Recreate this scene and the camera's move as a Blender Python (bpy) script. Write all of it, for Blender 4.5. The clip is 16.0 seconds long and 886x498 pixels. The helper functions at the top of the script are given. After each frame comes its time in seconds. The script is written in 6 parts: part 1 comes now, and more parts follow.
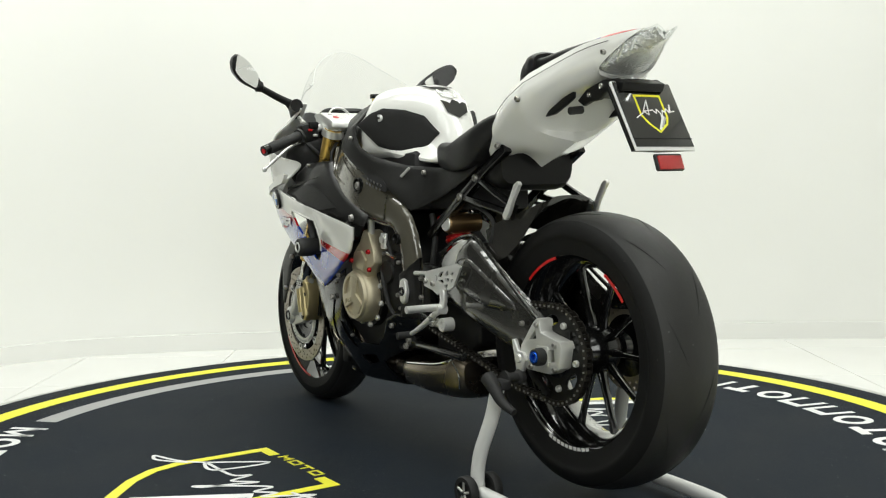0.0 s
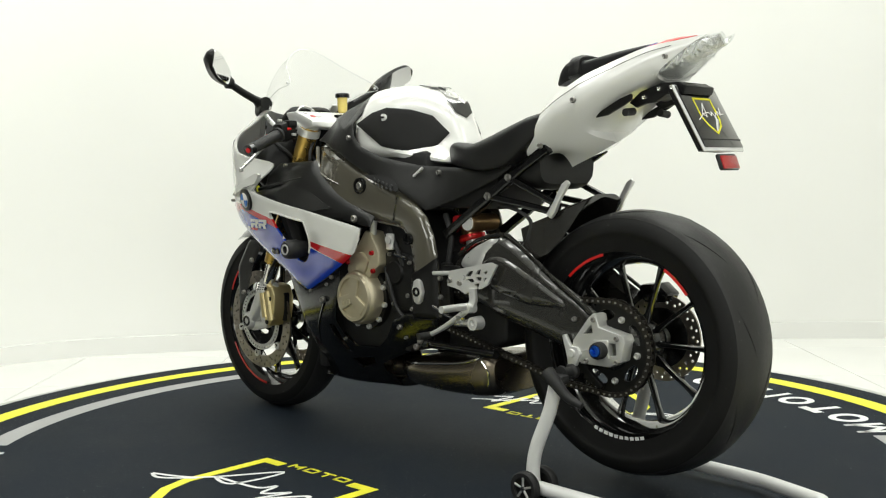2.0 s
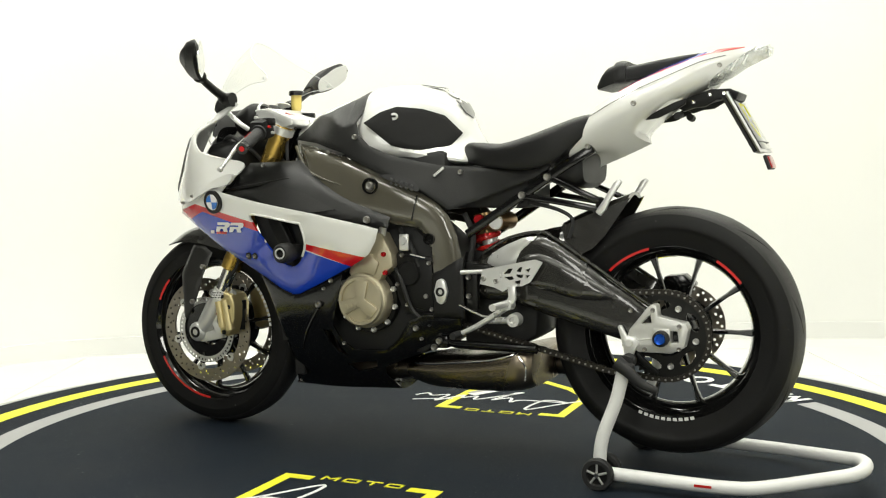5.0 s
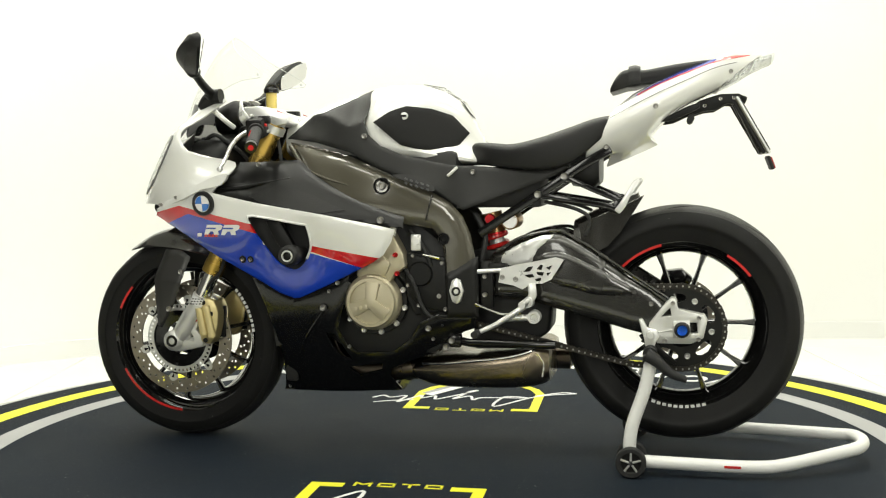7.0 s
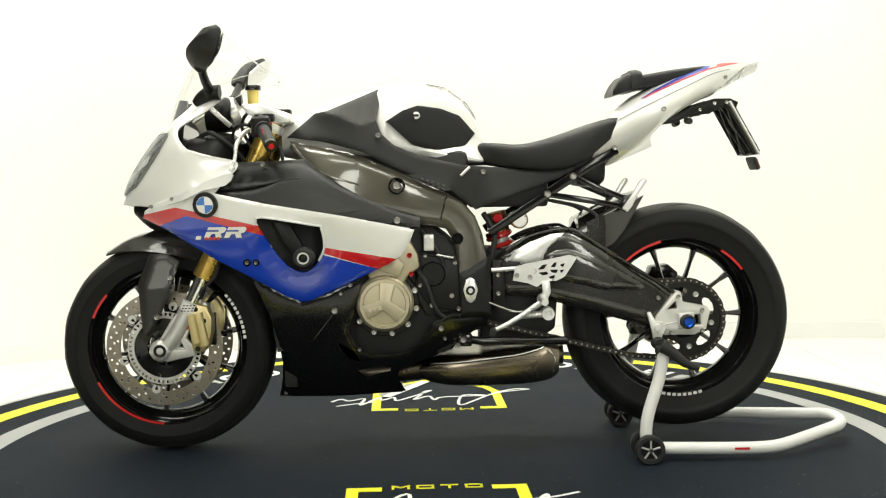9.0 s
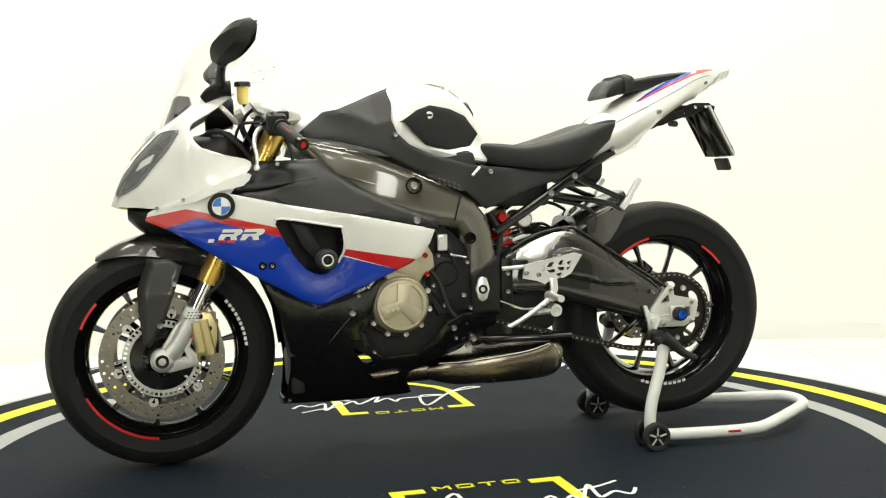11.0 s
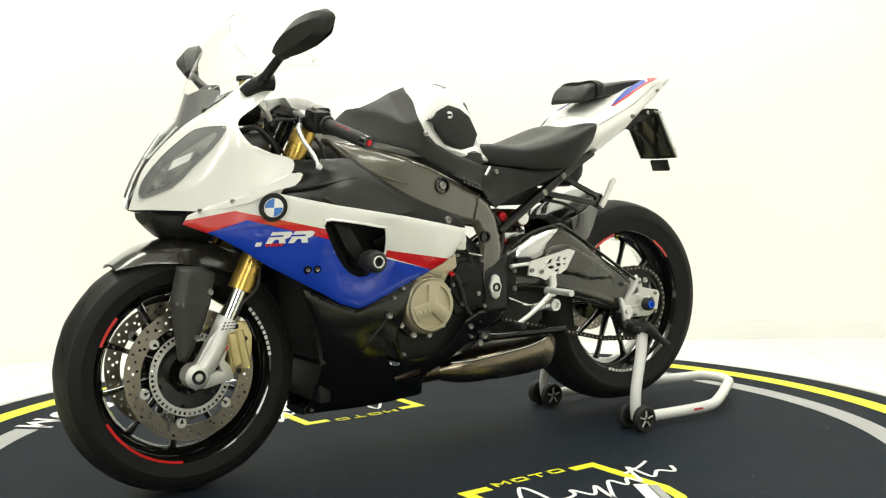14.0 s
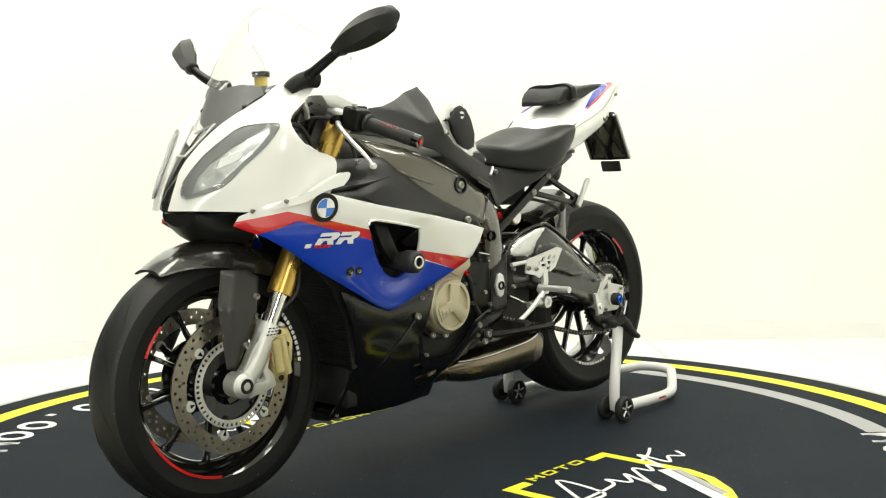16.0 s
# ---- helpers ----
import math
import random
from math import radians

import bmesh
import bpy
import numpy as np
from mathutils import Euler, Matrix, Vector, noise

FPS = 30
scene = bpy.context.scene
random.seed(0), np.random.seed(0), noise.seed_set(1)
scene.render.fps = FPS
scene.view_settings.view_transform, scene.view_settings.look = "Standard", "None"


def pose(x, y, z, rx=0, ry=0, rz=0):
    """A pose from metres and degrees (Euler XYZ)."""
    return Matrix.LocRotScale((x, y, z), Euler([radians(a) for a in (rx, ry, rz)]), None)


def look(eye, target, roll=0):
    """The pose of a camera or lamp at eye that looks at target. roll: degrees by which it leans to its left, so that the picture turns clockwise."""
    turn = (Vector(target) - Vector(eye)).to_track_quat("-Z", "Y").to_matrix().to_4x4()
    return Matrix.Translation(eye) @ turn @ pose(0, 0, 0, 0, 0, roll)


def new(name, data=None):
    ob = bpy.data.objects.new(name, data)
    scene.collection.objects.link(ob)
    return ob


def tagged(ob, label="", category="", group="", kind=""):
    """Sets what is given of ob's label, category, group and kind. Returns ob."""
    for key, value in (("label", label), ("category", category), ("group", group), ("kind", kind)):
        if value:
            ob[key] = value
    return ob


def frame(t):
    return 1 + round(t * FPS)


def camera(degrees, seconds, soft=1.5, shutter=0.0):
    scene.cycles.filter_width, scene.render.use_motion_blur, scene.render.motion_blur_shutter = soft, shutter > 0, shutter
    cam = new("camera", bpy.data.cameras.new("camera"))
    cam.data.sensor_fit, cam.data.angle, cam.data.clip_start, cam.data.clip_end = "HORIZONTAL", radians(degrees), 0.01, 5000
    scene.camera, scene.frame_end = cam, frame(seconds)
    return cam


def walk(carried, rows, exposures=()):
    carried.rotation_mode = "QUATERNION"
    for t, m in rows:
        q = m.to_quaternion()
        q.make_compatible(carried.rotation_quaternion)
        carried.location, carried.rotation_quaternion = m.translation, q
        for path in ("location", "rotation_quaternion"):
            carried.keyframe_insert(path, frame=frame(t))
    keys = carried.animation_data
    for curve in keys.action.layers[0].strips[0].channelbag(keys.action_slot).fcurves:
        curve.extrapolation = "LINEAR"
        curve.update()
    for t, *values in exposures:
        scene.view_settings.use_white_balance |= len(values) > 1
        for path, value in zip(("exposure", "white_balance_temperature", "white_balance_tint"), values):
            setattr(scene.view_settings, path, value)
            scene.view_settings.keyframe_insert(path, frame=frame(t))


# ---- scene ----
# Camera: stands still on a tripod before the turntable.
EYE = (0.0, -2.981, 0.770)
TARGET = (0.00685, -1.9836, 0.6984)
cam = camera(45.47, 16.0, soft=1.15)
walk(cam, [(0.0, look(EYE, TARGET, -0.76)), (16.0, look(EYE, TARGET, -0.76))], exposures=[(0.0, -0.46, 6420, 8), (4.0, -0.22, 6640, 8), (8.0, -0.10, 6850, 7), (16.0, -0.10, 6850, 7)])

# World and lights: a white showroom with ceiling panels.
FLOOR_Z = -0.06
world = bpy.data.worlds.new("studio_world")
scene.world = world
world.use_nodes = True
world.node_tree.nodes["Background"].inputs["Color"].default_value = (0.9, 0.92, 0.9, 1)
world.node_tree.nodes["Background"].inputs["Strength"].default_value = 0.05


# one lamp maker for the ceiling panels and the added softboxes, all out of view
def panel_lamp(x, y, z, sx, sy, watts, target=None):
    d = bpy.data.lights.new("area_panel_light", "AREA")
    d.shape, d.size, d.size_y, d.energy, d.color = "RECTANGLE", sx, sy, watts, (0.98, 0.99, 0.945)
    ob = new("area_panel_light", d)
    ob.matrix_world = look((x, y, z), target or (x, y + 0.001, z - 1))
    return ob


for lx in (-1.5, 0.0, 1.5):
    for ly in (-2.4, -0.6, 1.1):
        panel_lamp(lx, ly, 3.13, 1.15, 0.55, 26 if ly > -2 else 16)
# two tall softboxes behind the camera, which show as upright bright bars in the glossy frame
for sx_, sy_, w_ in ((-1.75, -4.3, 36), (1.25, -4.5, 44)):
    panel_lamp(sx_, sy_, 1.75, 0.75, 1.7, w_, (0.0, 0.0, 0.6))


# ---- node helpers ----
def nodes_of(name):
    m = bpy.data.materials.new(name)
    m.use_nodes = True
    n, l = m.node_tree.nodes, m.node_tree.links
    return m, n, l, n["Principled BSDF"]


def simple(name, color, rough=0.5, metal=0.0, coat=0.0, grain=60.0, vary=0.12, bump=0.05, spec=0.5, rvary=0.1, fine=600.0, bump_d=0.001, specks=None):
    """A surface whose colour and gloss vary at two scales, with fine relief."""
    m, n, l, b = nodes_of(name)
    tc = n.new("ShaderNodeTexCoord")
    big, small = n.new("ShaderNodeTexNoise"), n.new("ShaderNodeTexNoise")
    big.inputs["Scale"].default_value, big.inputs["Detail"].default_value = grain / 8, 5
    small.inputs["Scale"].default_value, small.inputs["Detail"].default_value = fine, 3
    l.new(tc.outputs["Object"], big.inputs["Vector"])
    l.new(tc.outputs["Object"], small.inputs["Vector"])
    mul = n.new("ShaderNodeMapRange")
    mul.inputs["To Min"].default_value, mul.inputs["To Max"].default_value = 1 - vary, 1 + vary
    l.new(big.outputs["Fac"], mul.inputs["Value"])
    mix = n.new("ShaderNodeMix")
    mix.data_type, mix.blend_type = "RGBA", "MULTIPLY"
    mix.inputs["Factor"].default_value = 1
    mix.inputs["A"].default_value = (*color, 1)
    l.new(mul.outputs["Result"], mix.inputs["B"])
    last = mix.outputs["Result"]
    if specks:
        dust, cut, lay = n.new("ShaderNodeTexNoise"), n.new("ShaderNodeMapRange"), n.new("ShaderNodeMix")
        dust.inputs["Scale"].default_value, dust.inputs["Detail"].default_value = specks[0], 2
        l.new(tc.outputs["Object"], dust.inputs["Vector"])
        cut.inputs["From Min"].default_value, cut.inputs["From Max"].default_value = specks[1], specks[1] + 0.03
        l.new(dust.outputs["Fac"], cut.inputs["Value"])
        lay.data_type = "RGBA"
        l.new(cut.outputs["Result"], lay.inputs["Factor"])
        l.new(last, lay.inputs["A"])
        lay.inputs["B"].default_value = (*specks[2], 1)
        last = lay.outputs["Result"]
    l.new(last, b.inputs["Base Color"])
    rr = n.new("ShaderNodeMapRange")
    rr.inputs["To Min"].default_value, rr.inputs["To Max"].default_value = max(0.02, rough - rvary), min(1, rough + rvary)
    l.new(big.outputs["Fac"], rr.inputs["Value"])
    l.new(rr.outputs["Result"], b.inputs["Roughness"])
    b.inputs["Metallic"].default_value = metal
    b.inputs["Coat Weight"].default_value = coat
    b.inputs["Coat Roughness"].default_value = 0.04
    b.inputs["Specular IOR Level"].default_value = spec
    if bump:
        bp = n.new("ShaderNodeBump")
        bp.inputs["Strength"].default_value, bp.inputs["Distance"].default_value = bump, bump_d
        l.new(small.outputs["Fac"], bp.inputs["Height"])
        l.new(bp.outputs["Normal"], b.inputs["Normal"])
    return m


def glass(name, color, rough=0.02, ior=1.45):
    """A thin clear sheet: it lets light straight through and mirrors at a slant."""
    m, n, l, b = nodes_of(name)
    n.remove(b)
    tr, gl, mx, fr = n.new("ShaderNodeBsdfTransparent"), n.new("ShaderNodeBsdfGlossy"), n.new("ShaderNodeMixShader"), n.new("ShaderNodeLayerWeight")
    tr.inputs["Color"].default_value = (*color, 1)
    gl.inputs["Roughness"].default_value = rough
    pw, mr = n.new("ShaderNodeMath"), n.new("ShaderNodeMapRange")
    pw.operation = "POWER"
    pw.inputs[1].default_value = 4
    mr.inputs["To Min"].default_value, mr.inputs["To Max"].default_value = 0.035, 0.6
    l.new(fr.outputs["Facing"], pw.inputs[0])
    l.new(pw.outputs[0], mr.inputs["Value"])
    l.new(mr.outputs["Result"], mx.inputs[0])
    l.new(tr.outputs[0], mx.inputs[1])
    l.new(gl.outputs[0], mx.inputs[2])
    l.new(mx.outputs[0], n["Material Output"].inputs["Surface"])
    return m


# dark colours standing in for a dim room behind and left of the camera
DARK_WALL = simple("dim_room_dark_grey", (0.05, 0.05, 0.05), 0.8, vary=0.1)
GREY_WALL = simple("dim_room_deep_grey", (0.09, 0.09, 0.09), 0.8, vary=0.1)
WALL = simple("white_wall_paint", (0.86, 0.86, 0.83), 0.7, vary=0.02, grain=20, fine=250, bump=0.08)
TILE = simple("white_polished_tile", (0.84, 0.84, 0.81), 0.22, vary=0.025, grain=12, bump=0.0, rvary=0.06)
GROUT = simple("grey_grout", (0.5, 0.5, 0.48), 0.8)
MAT = simple("dark_rubber_mat", (0.0050, 0.0096, 0.0165), 0.72, vary=0.42, grain=30, fine=900, bump=0.6, spec=0.16, specks=(120, 0.695, (0.16, 0.16, 0.155)))
MAT_EDGE = simple("scuffed_grey_rim", (0.50, 0.50, 0.47), 0.6, vary=0.4, grain=120, fine=300, bump=0.3)
YELLOW = simple("yellow_print", (0.83, 0.80, 0.03), 0.55, vary=0.06, grain=90, bump=0.15)
GREY = simple("grey_print", (0.36, 0.36, 0.36), 0.55, vary=0.08, grain=90, bump=0.15)
WHITE = simple("white_print", (0.80, 0.80, 0.79), 0.55, vary=0.06, grain=90, bump=0.15)


# ---- mesh helpers ----
def part(name, bm, material, parent, label="", smooth=True, angle=40):
    me = bpy.data.meshes.new(name)
    bmesh.ops.recalc_face_normals(bm, faces=bm.faces[:])
    bm.to_mesh(me)
    bm.free()
    if smooth:
        me.polygons.foreach_set("use_smooth", [True] * len(me.polygons))
        me.set_sharp_from_angle(angle=radians(angle))
    me.materials.append(material)
    ob = new(name, me)
    ob.parent = parent
    return tagged(ob, label)


def spline(points, n, closed=False):
    """Catmull-Rom curve through points, n samples a span."""
    p = np.array(points, float)
    k = len(p)
    out = []
    for i in range(k if closed else k - 1):
        a, b, c, d = (p[(i + j) % k] if closed else p[min(max(i + j, 0), k - 1)] for j in (-1, 0, 1, 2))
        for t in np.arange(n) / n:
            out.append(0.5 * (2 * b + (c - a) * t + (2 * a - 5 * b + 4 * c - d) * t * t + (3 * b - a - 3 * c + d) * t ** 3))
    if not closed:
        out.append(p[-1])
    return np.array(out)


def grid(G, wrap_u=False, wrap_v=False, caps=False):
    """A mesh of quads over the point grid G[u][v]."""
    bm = bmesh.new()
    V = [[bm.verts.new(tuple(q)) for q in row] for row in G]
    nu, nv = len(V), len(V[0])
    for i in range(nu if wrap_u else nu - 1):
        for j in range(nv if wrap_v else nv - 1):
            a, b, c, d = V[i][j], V[(i + 1) % nu][j], V[(i + 1) % nu][(j + 1) % nv], V[i][(j + 1) % nv]
            try:
                bm.faces.new((a, b, c, d))
            except ValueError:
                pass
    if caps:
        bm.faces.new(V[0])
        bm.faces.new(V[-1])
    return bm


def patch(rows, nu=6, nv=6):
    """A smooth surface through a coarse grid of points."""
    R = np.array([spline(r, nv) for r in rows])
    return np.array([spline(R[:, j], nu) for j in range(R.shape[1])]).transpose(1, 0, 2)


def thick(bm, t, out=(0, -1, 0)):
    """Give an open sheet a thickness, away from the side that faces out."""
    bmesh.ops.recalc_face_normals(bm, faces=bm.faces[:])
    o = Vector(out)
    if sum(f.normal.dot(o) * f.calc_area() for f in bm.faces) < 0:
        bmesh.ops.reverse_faces(bm, faces=bm.faces[:])
    bm.normal_update()
    faces, rim = bm.faces[:], [e for e in bm.edges if len(e.link_faces) == 1]
    back = {v: bm.verts.new(v.co - v.normal * abs(t)) for v in bm.verts[:]}
    for f in faces:
        bm.faces.new([back[v] for v in reversed(f.verts)])
    for e in rim:
        a, c = e.verts
        bm.faces.new((a, c, back[c], back[a]))
    return bm


def body(stations, nu=5, nv=4):
    """A closed symmetric body: stations (x, [(half width, z), ...] from top to bottom)."""
    rings = []
    for x, half in stations:
        ring = [(x, -y, z) for y, z in half] + [(x, y, z) for y, z in half[::-1] if y > 1e-4]
        rings.append(spline(ring, nv, True))
    R = np.array(rings)
    G = np.array([spline(R[:, j], nu) for j in range(R.shape[1])]).transpose(1, 0, 2)
    return grid(G, wrap_v=True, caps=True)


def tube(path, r, seg=12, n=6, smooth=True, caps=True, r1=None):
    """A round tube along a path; r1: radius at its far end."""
    p = spline(path, n) if smooth and len(path) > 2 else np.array(path, float)
    G, prev = [], None
    for i in range(len(p)):
        t = p[min(i + 1, len(p) - 1)] - p[max(i - 1, 0)]
        t = t / (np.linalg.norm(t) + 1e-12)
        ref = prev if prev is not None else (np.array((0, 0, 1.0)) if abs(t[2]) < 0.9 else np.array((1.0, 0, 0)))
        a = ref - t * (ref @ t)
        a /= np.linalg.norm(a)
        prev = a
        b = np.cross(t, a)
        rad = r if r1 is None else r + (r1 - r) * i / (len(p) - 1)
        G.append([p[i] + rad * (math.cos(w) * a + math.sin(w) * b) for w in np.arange(seg) * 2 * math.pi / seg])
    return grid(G, wrap_v=True, caps=caps)


def lathe(profile, c, seg=48, axis="y", closed=False, arc=None):
    """Turn a profile of (radius, along) about an axis through c."""
    G = []
    a0, a1 = arc or (0, 2 * math.pi)
    cnt = seg if arc is None else seg + 1
    for i in range(cnt):
        w = a0 + (a1 - a0) * i / seg
        ring = []
        for r, h in profile:
            u, v = r * math.cos(w), r * math.sin(w)
            ring.append({"y": (c[0] + u, c[1] + h, c[2] + v), "z": (c[0] + u, c[1] + v, c[2] + h), "x": (c[0] + h, c[1] + u, c[2] + v)}[axis])
        G.append(ring)
    return grid(G, wrap_u=arc is None, wrap_v=closed)


def prism(outline, y0, y1, bevel=0.003, smooth=0, holes=()):
    """A plate: an outline in x and z, from y0 to y1, with bevelled rims."""
    bm = bmesh.new()
    edges = []
    for k, o in enumerate((outline, *holes)):
        o = spline(o, smooth, True) if smooth and k == 0 else o
        vs = [bm.verts.new((q[0], y0, q[1])) for q in o]
        edges += [bm.edges.new((vs[i], vs[(i + 1) % len(vs)])) for i in range(len(vs))]
    bmesh.ops.triangle_fill(bm, use_beauty=True, edges=edges)
    res = bmesh.ops.extrude_face_region(bm, geom=bm.faces[:])
    bmesh.ops.translate(bm, vec=(0, y1 - y0, 0), verts=[v for v in res["geom"] if isinstance(v, bmesh.types.BMVert)])
    bmesh.ops.recalc_face_normals(bm, faces=bm.faces[:])
    bmesh.ops.dissolve_limit(bm, angle_limit=0.01, verts=bm.verts[:], edges=bm.edges[:])
    if bevel:
        sharp = [e for e in bm.edges if len(e.link_faces) == 2 and e.calc_face_angle(0) > 0.9]
        bmesh.ops.bevel(bm, geom=sharp, offset=bevel, segments=2, affect="EDGES", profile=0.5, clamp_overlap=True)
    return bm


def box(c, s, bevel=0.004, rot=None, seg=2):
    bm = bmesh.new()
    bmesh.ops.create_cube(bm, size=1)
    bmesh.ops.scale(bm, vec=s, verts=bm.verts[:])
    if bevel:
        bmesh.ops.bevel(bm, geom=bm.edges[:], offset=min(bevel, min(s) * 0.45), segments=seg, affect="EDGES", profile=0.5)
    m = Matrix.Translation(c) @ (rot or Matrix())
    bmesh.ops.transform(bm, matrix=m, verts=bm.verts[:])
    return bm


def join(*bms):
    """Several bits of one part in one mesh."""
    out = bmesh.new()
    for b in bms:
        me = bpy.data.meshes.new("tmp")
        b.to_mesh(me)
        b.free()
        out.from_mesh(me)
        bpy.data.meshes.remove(me)
    return out


def flip(bm):
    bmesh.ops.scale(bm, vec=(1, -1, 1), verts=bm.verts[:])
    bmesh.ops.reverse_faces(bm, faces=bm.faces[:])
    return bm


def surface(controls):
    """A smooth height y over (x, z) through a few points (thin plate)."""
    P = np.array([(a, b) for a, b, _ in controls])
    y = np.array([c for *_, c in controls])
    def phi(r2):
        return np.where(r2 > 1e-12, r2 * np.log(r2 + 1e-12), 0.0)
    D = phi(((P[:, None] - P[None]) ** 2).sum(-1)) + np.eye(len(P)) * 1e-3
    A = np.hstack([np.ones((len(P), 1)), P])
    M = np.block([[D, A], [A.T, np.zeros((3, 3))]])
    w = np.linalg.solve(M, np.concatenate([y, np.zeros(3)]))
    def f(a, b):
        q = phi((P[:, 0] - a) ** 2 + (P[:, 1] - b) ** 2)
        return float(q @ w[:-3] + w[-3] + w[-2] * a + w[-1] * b)
    return f


def sheet(outline, where, smooth=4, holes=(), step=0.03, t=0.004, hole_smooth=3, out=(0, -1, 0), round_r=0.0, round_d=0.0):
    """A curved panel: an outline in two coordinates, laid on the surface where(a, b) -> (x, y, z)."""
    bm = bmesh.new()
    edges = []
    for k, o in enumerate((outline, *holes)):
        sm = smooth if k == 0 else hole_smooth
        o = spline(o, sm, True) if sm else o
        vs = [bm.verts.new((q[0], 0, q[1])) for q in o]
        edges += [bm.edges.new((vs[i], vs[(i + 1) % len(vs)])) for i in range(len(vs))]
    bmesh.ops.triangle_fill(bm, use_beauty=True, edges=edges)
    xs, zs = [v.co.x for v in bm.verts], [v.co.z for v in bm.verts]
    for lo, hi, no in ((min(xs), max(xs), (1, 0, 0)), (min(zs), max(zs), (0, 0, 1))):
        for k in np.arange(lo + step / 2, hi, step):
            bmesh.ops.bisect_plane(bm, geom=bm.verts[:] + bm.edges[:] + bm.faces[:], plane_co=Vector(no) * float(k), plane_no=no, dist=1e-5)
    rim = []
    if round_r:
        o = spline(outline, smooth, True) if smooth else outline
        rim = np.array([[*o[i], *o[(i + 1) % len(o)]] for i in range(len(o))], float)
    for v in bm.verts:
        a, c = v.co.x, v.co.z
        p = Vector(where(a, c))
        if round_r:
            d = rim[:, 2:] - rim[:, :2]
            f = np.clip(((np.array((a, c)) - rim[:, :2]) * d).sum(1) / (d * d).sum(1), 0, 1)
            dist = np.sqrt(((rim[:, :2] + d * f[:, None] - (a, c)) ** 2).sum(1).min())
            u = 1 - min(dist / round_r, 1.0)
            p.y += round_d * (1 - math.sqrt(max(0.0, 1 - u * u)))
        v.co = p
    if t:
        thick(bm, t, out)
    return bm


def thing(name, label, category, group="", kind=""):
    return tagged(new(name), label, category, group, kind)


def ring_flat(r0, r1, z0, z1, a0=None, a1=None, seg=128):
    prof = [(r0, z0), (r1, z0), (r1, z1), (r0, z1)]
    if a0 is None:
        return lathe(prof, (0, 0, 0), seg, "z", closed=True)
    return lathe(prof, (0, 0, 0), seg, "z", closed=True, arc=(radians(a0), radians(a1)))


# ---- the showroom ----
WALL_LINE = [(4.2, 1.55), (3.2, 1.95), (2.18, 2.10), (1.37, 2.14), (0.3, 2.12), (-0.77, 2.06), (-1.45, 1.96), (-1.82, 1.80), (-2.2, 1.45)]


def wall_strip(line, z0, z1, depth):
    p = spline(line, 6)
    t = np.gradient(p, axis=0)
    nrm = np.stack([t[:, 1], -t[:, 0]], 1) / np.linalg.norm(t, axis=1)[:, None]
    q = p + nrm * depth
    G = [[(*p[i], z0), (*p[i], z1), (*q[i], z1), (*q[i], z0)] for i in range(len(p))]
    return grid(G, wrap_v=True, caps=True)


def plain_wall(name, x0, y0, x1, y1, paint=None):
    bm = box(((x0 + x1) / 2, (y0 + y1) / 2, 1.57), (abs(x1 - x0) + 0.1, abs(y1 - y0) + 0.1, 3.26), 0.0)
    return tagged(part(name, bm, paint or WALL, None, "plain unseen wall closing the room", smooth=False), category="wall", kind="structure")


def build_room():
    bm = wall_strip(WALL_LINE, FLOOR_Z, 3.2, 0.12)
    tagged(part("wall_north", bm, WALL, None, "white painted curved showroom wall", smooth=True), category="wall", kind="structure")
    bm = wall_strip(WALL_LINE, FLOOR_Z + 0.001, 0.022, -0.012)
    tagged(part("baseboard", bm, TILE, None, "low white tile skirting along the wall"), category="baseboard", kind="structure")
    # south and west walls stay unseen, darkened so glossy parts mirror little light
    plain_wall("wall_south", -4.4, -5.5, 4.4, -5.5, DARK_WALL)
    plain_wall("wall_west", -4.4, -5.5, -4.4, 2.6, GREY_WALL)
    plain_wall("wall_east", 4.4, -5.5, 4.4, 2.6)
    plain_wall("wall_back", -4.4, 2.6, 4.4, 2.6)
    bm = box((0, -1.45, 3.24), (8.9, 8.2, 0.08), 0)
    tagged(part("ceiling", bm, WALL, None, "plain white showroom ceiling", smooth=False), category="ceiling", kind="structure")
    bm = box((0, -1.45, FLOOR_Z - 0.056), (8.9, 8.2, 0.1), 0)
    floor = tagged(part("floor", bm, GROUT, None, "glossy white tiled showroom floor", smooth=False), category="floor", kind="structure")
    return floor


FLOOR = build_room()


# ---- the turntable and its printed mat ----
def build_turntable():
    t = thing("turntable", "round rotating display platform with a dark printed mat", "turntable")
    bm = lathe([(0.0, FLOOR_Z + 0.004), (1.64, FLOOR_Z + 0.004), (1.655, FLOOR_Z + 0.012), (1.655, -0.014), (1.645, -0.006), (0.0, -0.006)], (0, 0, 0), 160, "z")
    part("platform", bm, MAT_EDGE, t, "scuffed pale grey platform rim")
    bm = lathe([(0.0, -0.006), (1.598, -0.006), (1.600, -0.002), (1.598, 0.0), (0.0, 0.0)], (0, 0, 0), 160, "z")
    part("mat", bm, MAT, t, "dark charcoal rubber mat")
    part("yellow_ring", ring_flat(1.43, 1.50, -0.001, 0.0008, seg=160), YELLOW, t, "bright yellow printed ring")
    for a0, a1 in ((123.5, 211), (-57, 33)):
        part("grey_arc", ring_flat(1.25, 1.325, -0.001, 0.0008, a0, a1, 60), GREY, t, "grey printed arc")
    return t


TURNTABLE = build_turntable()

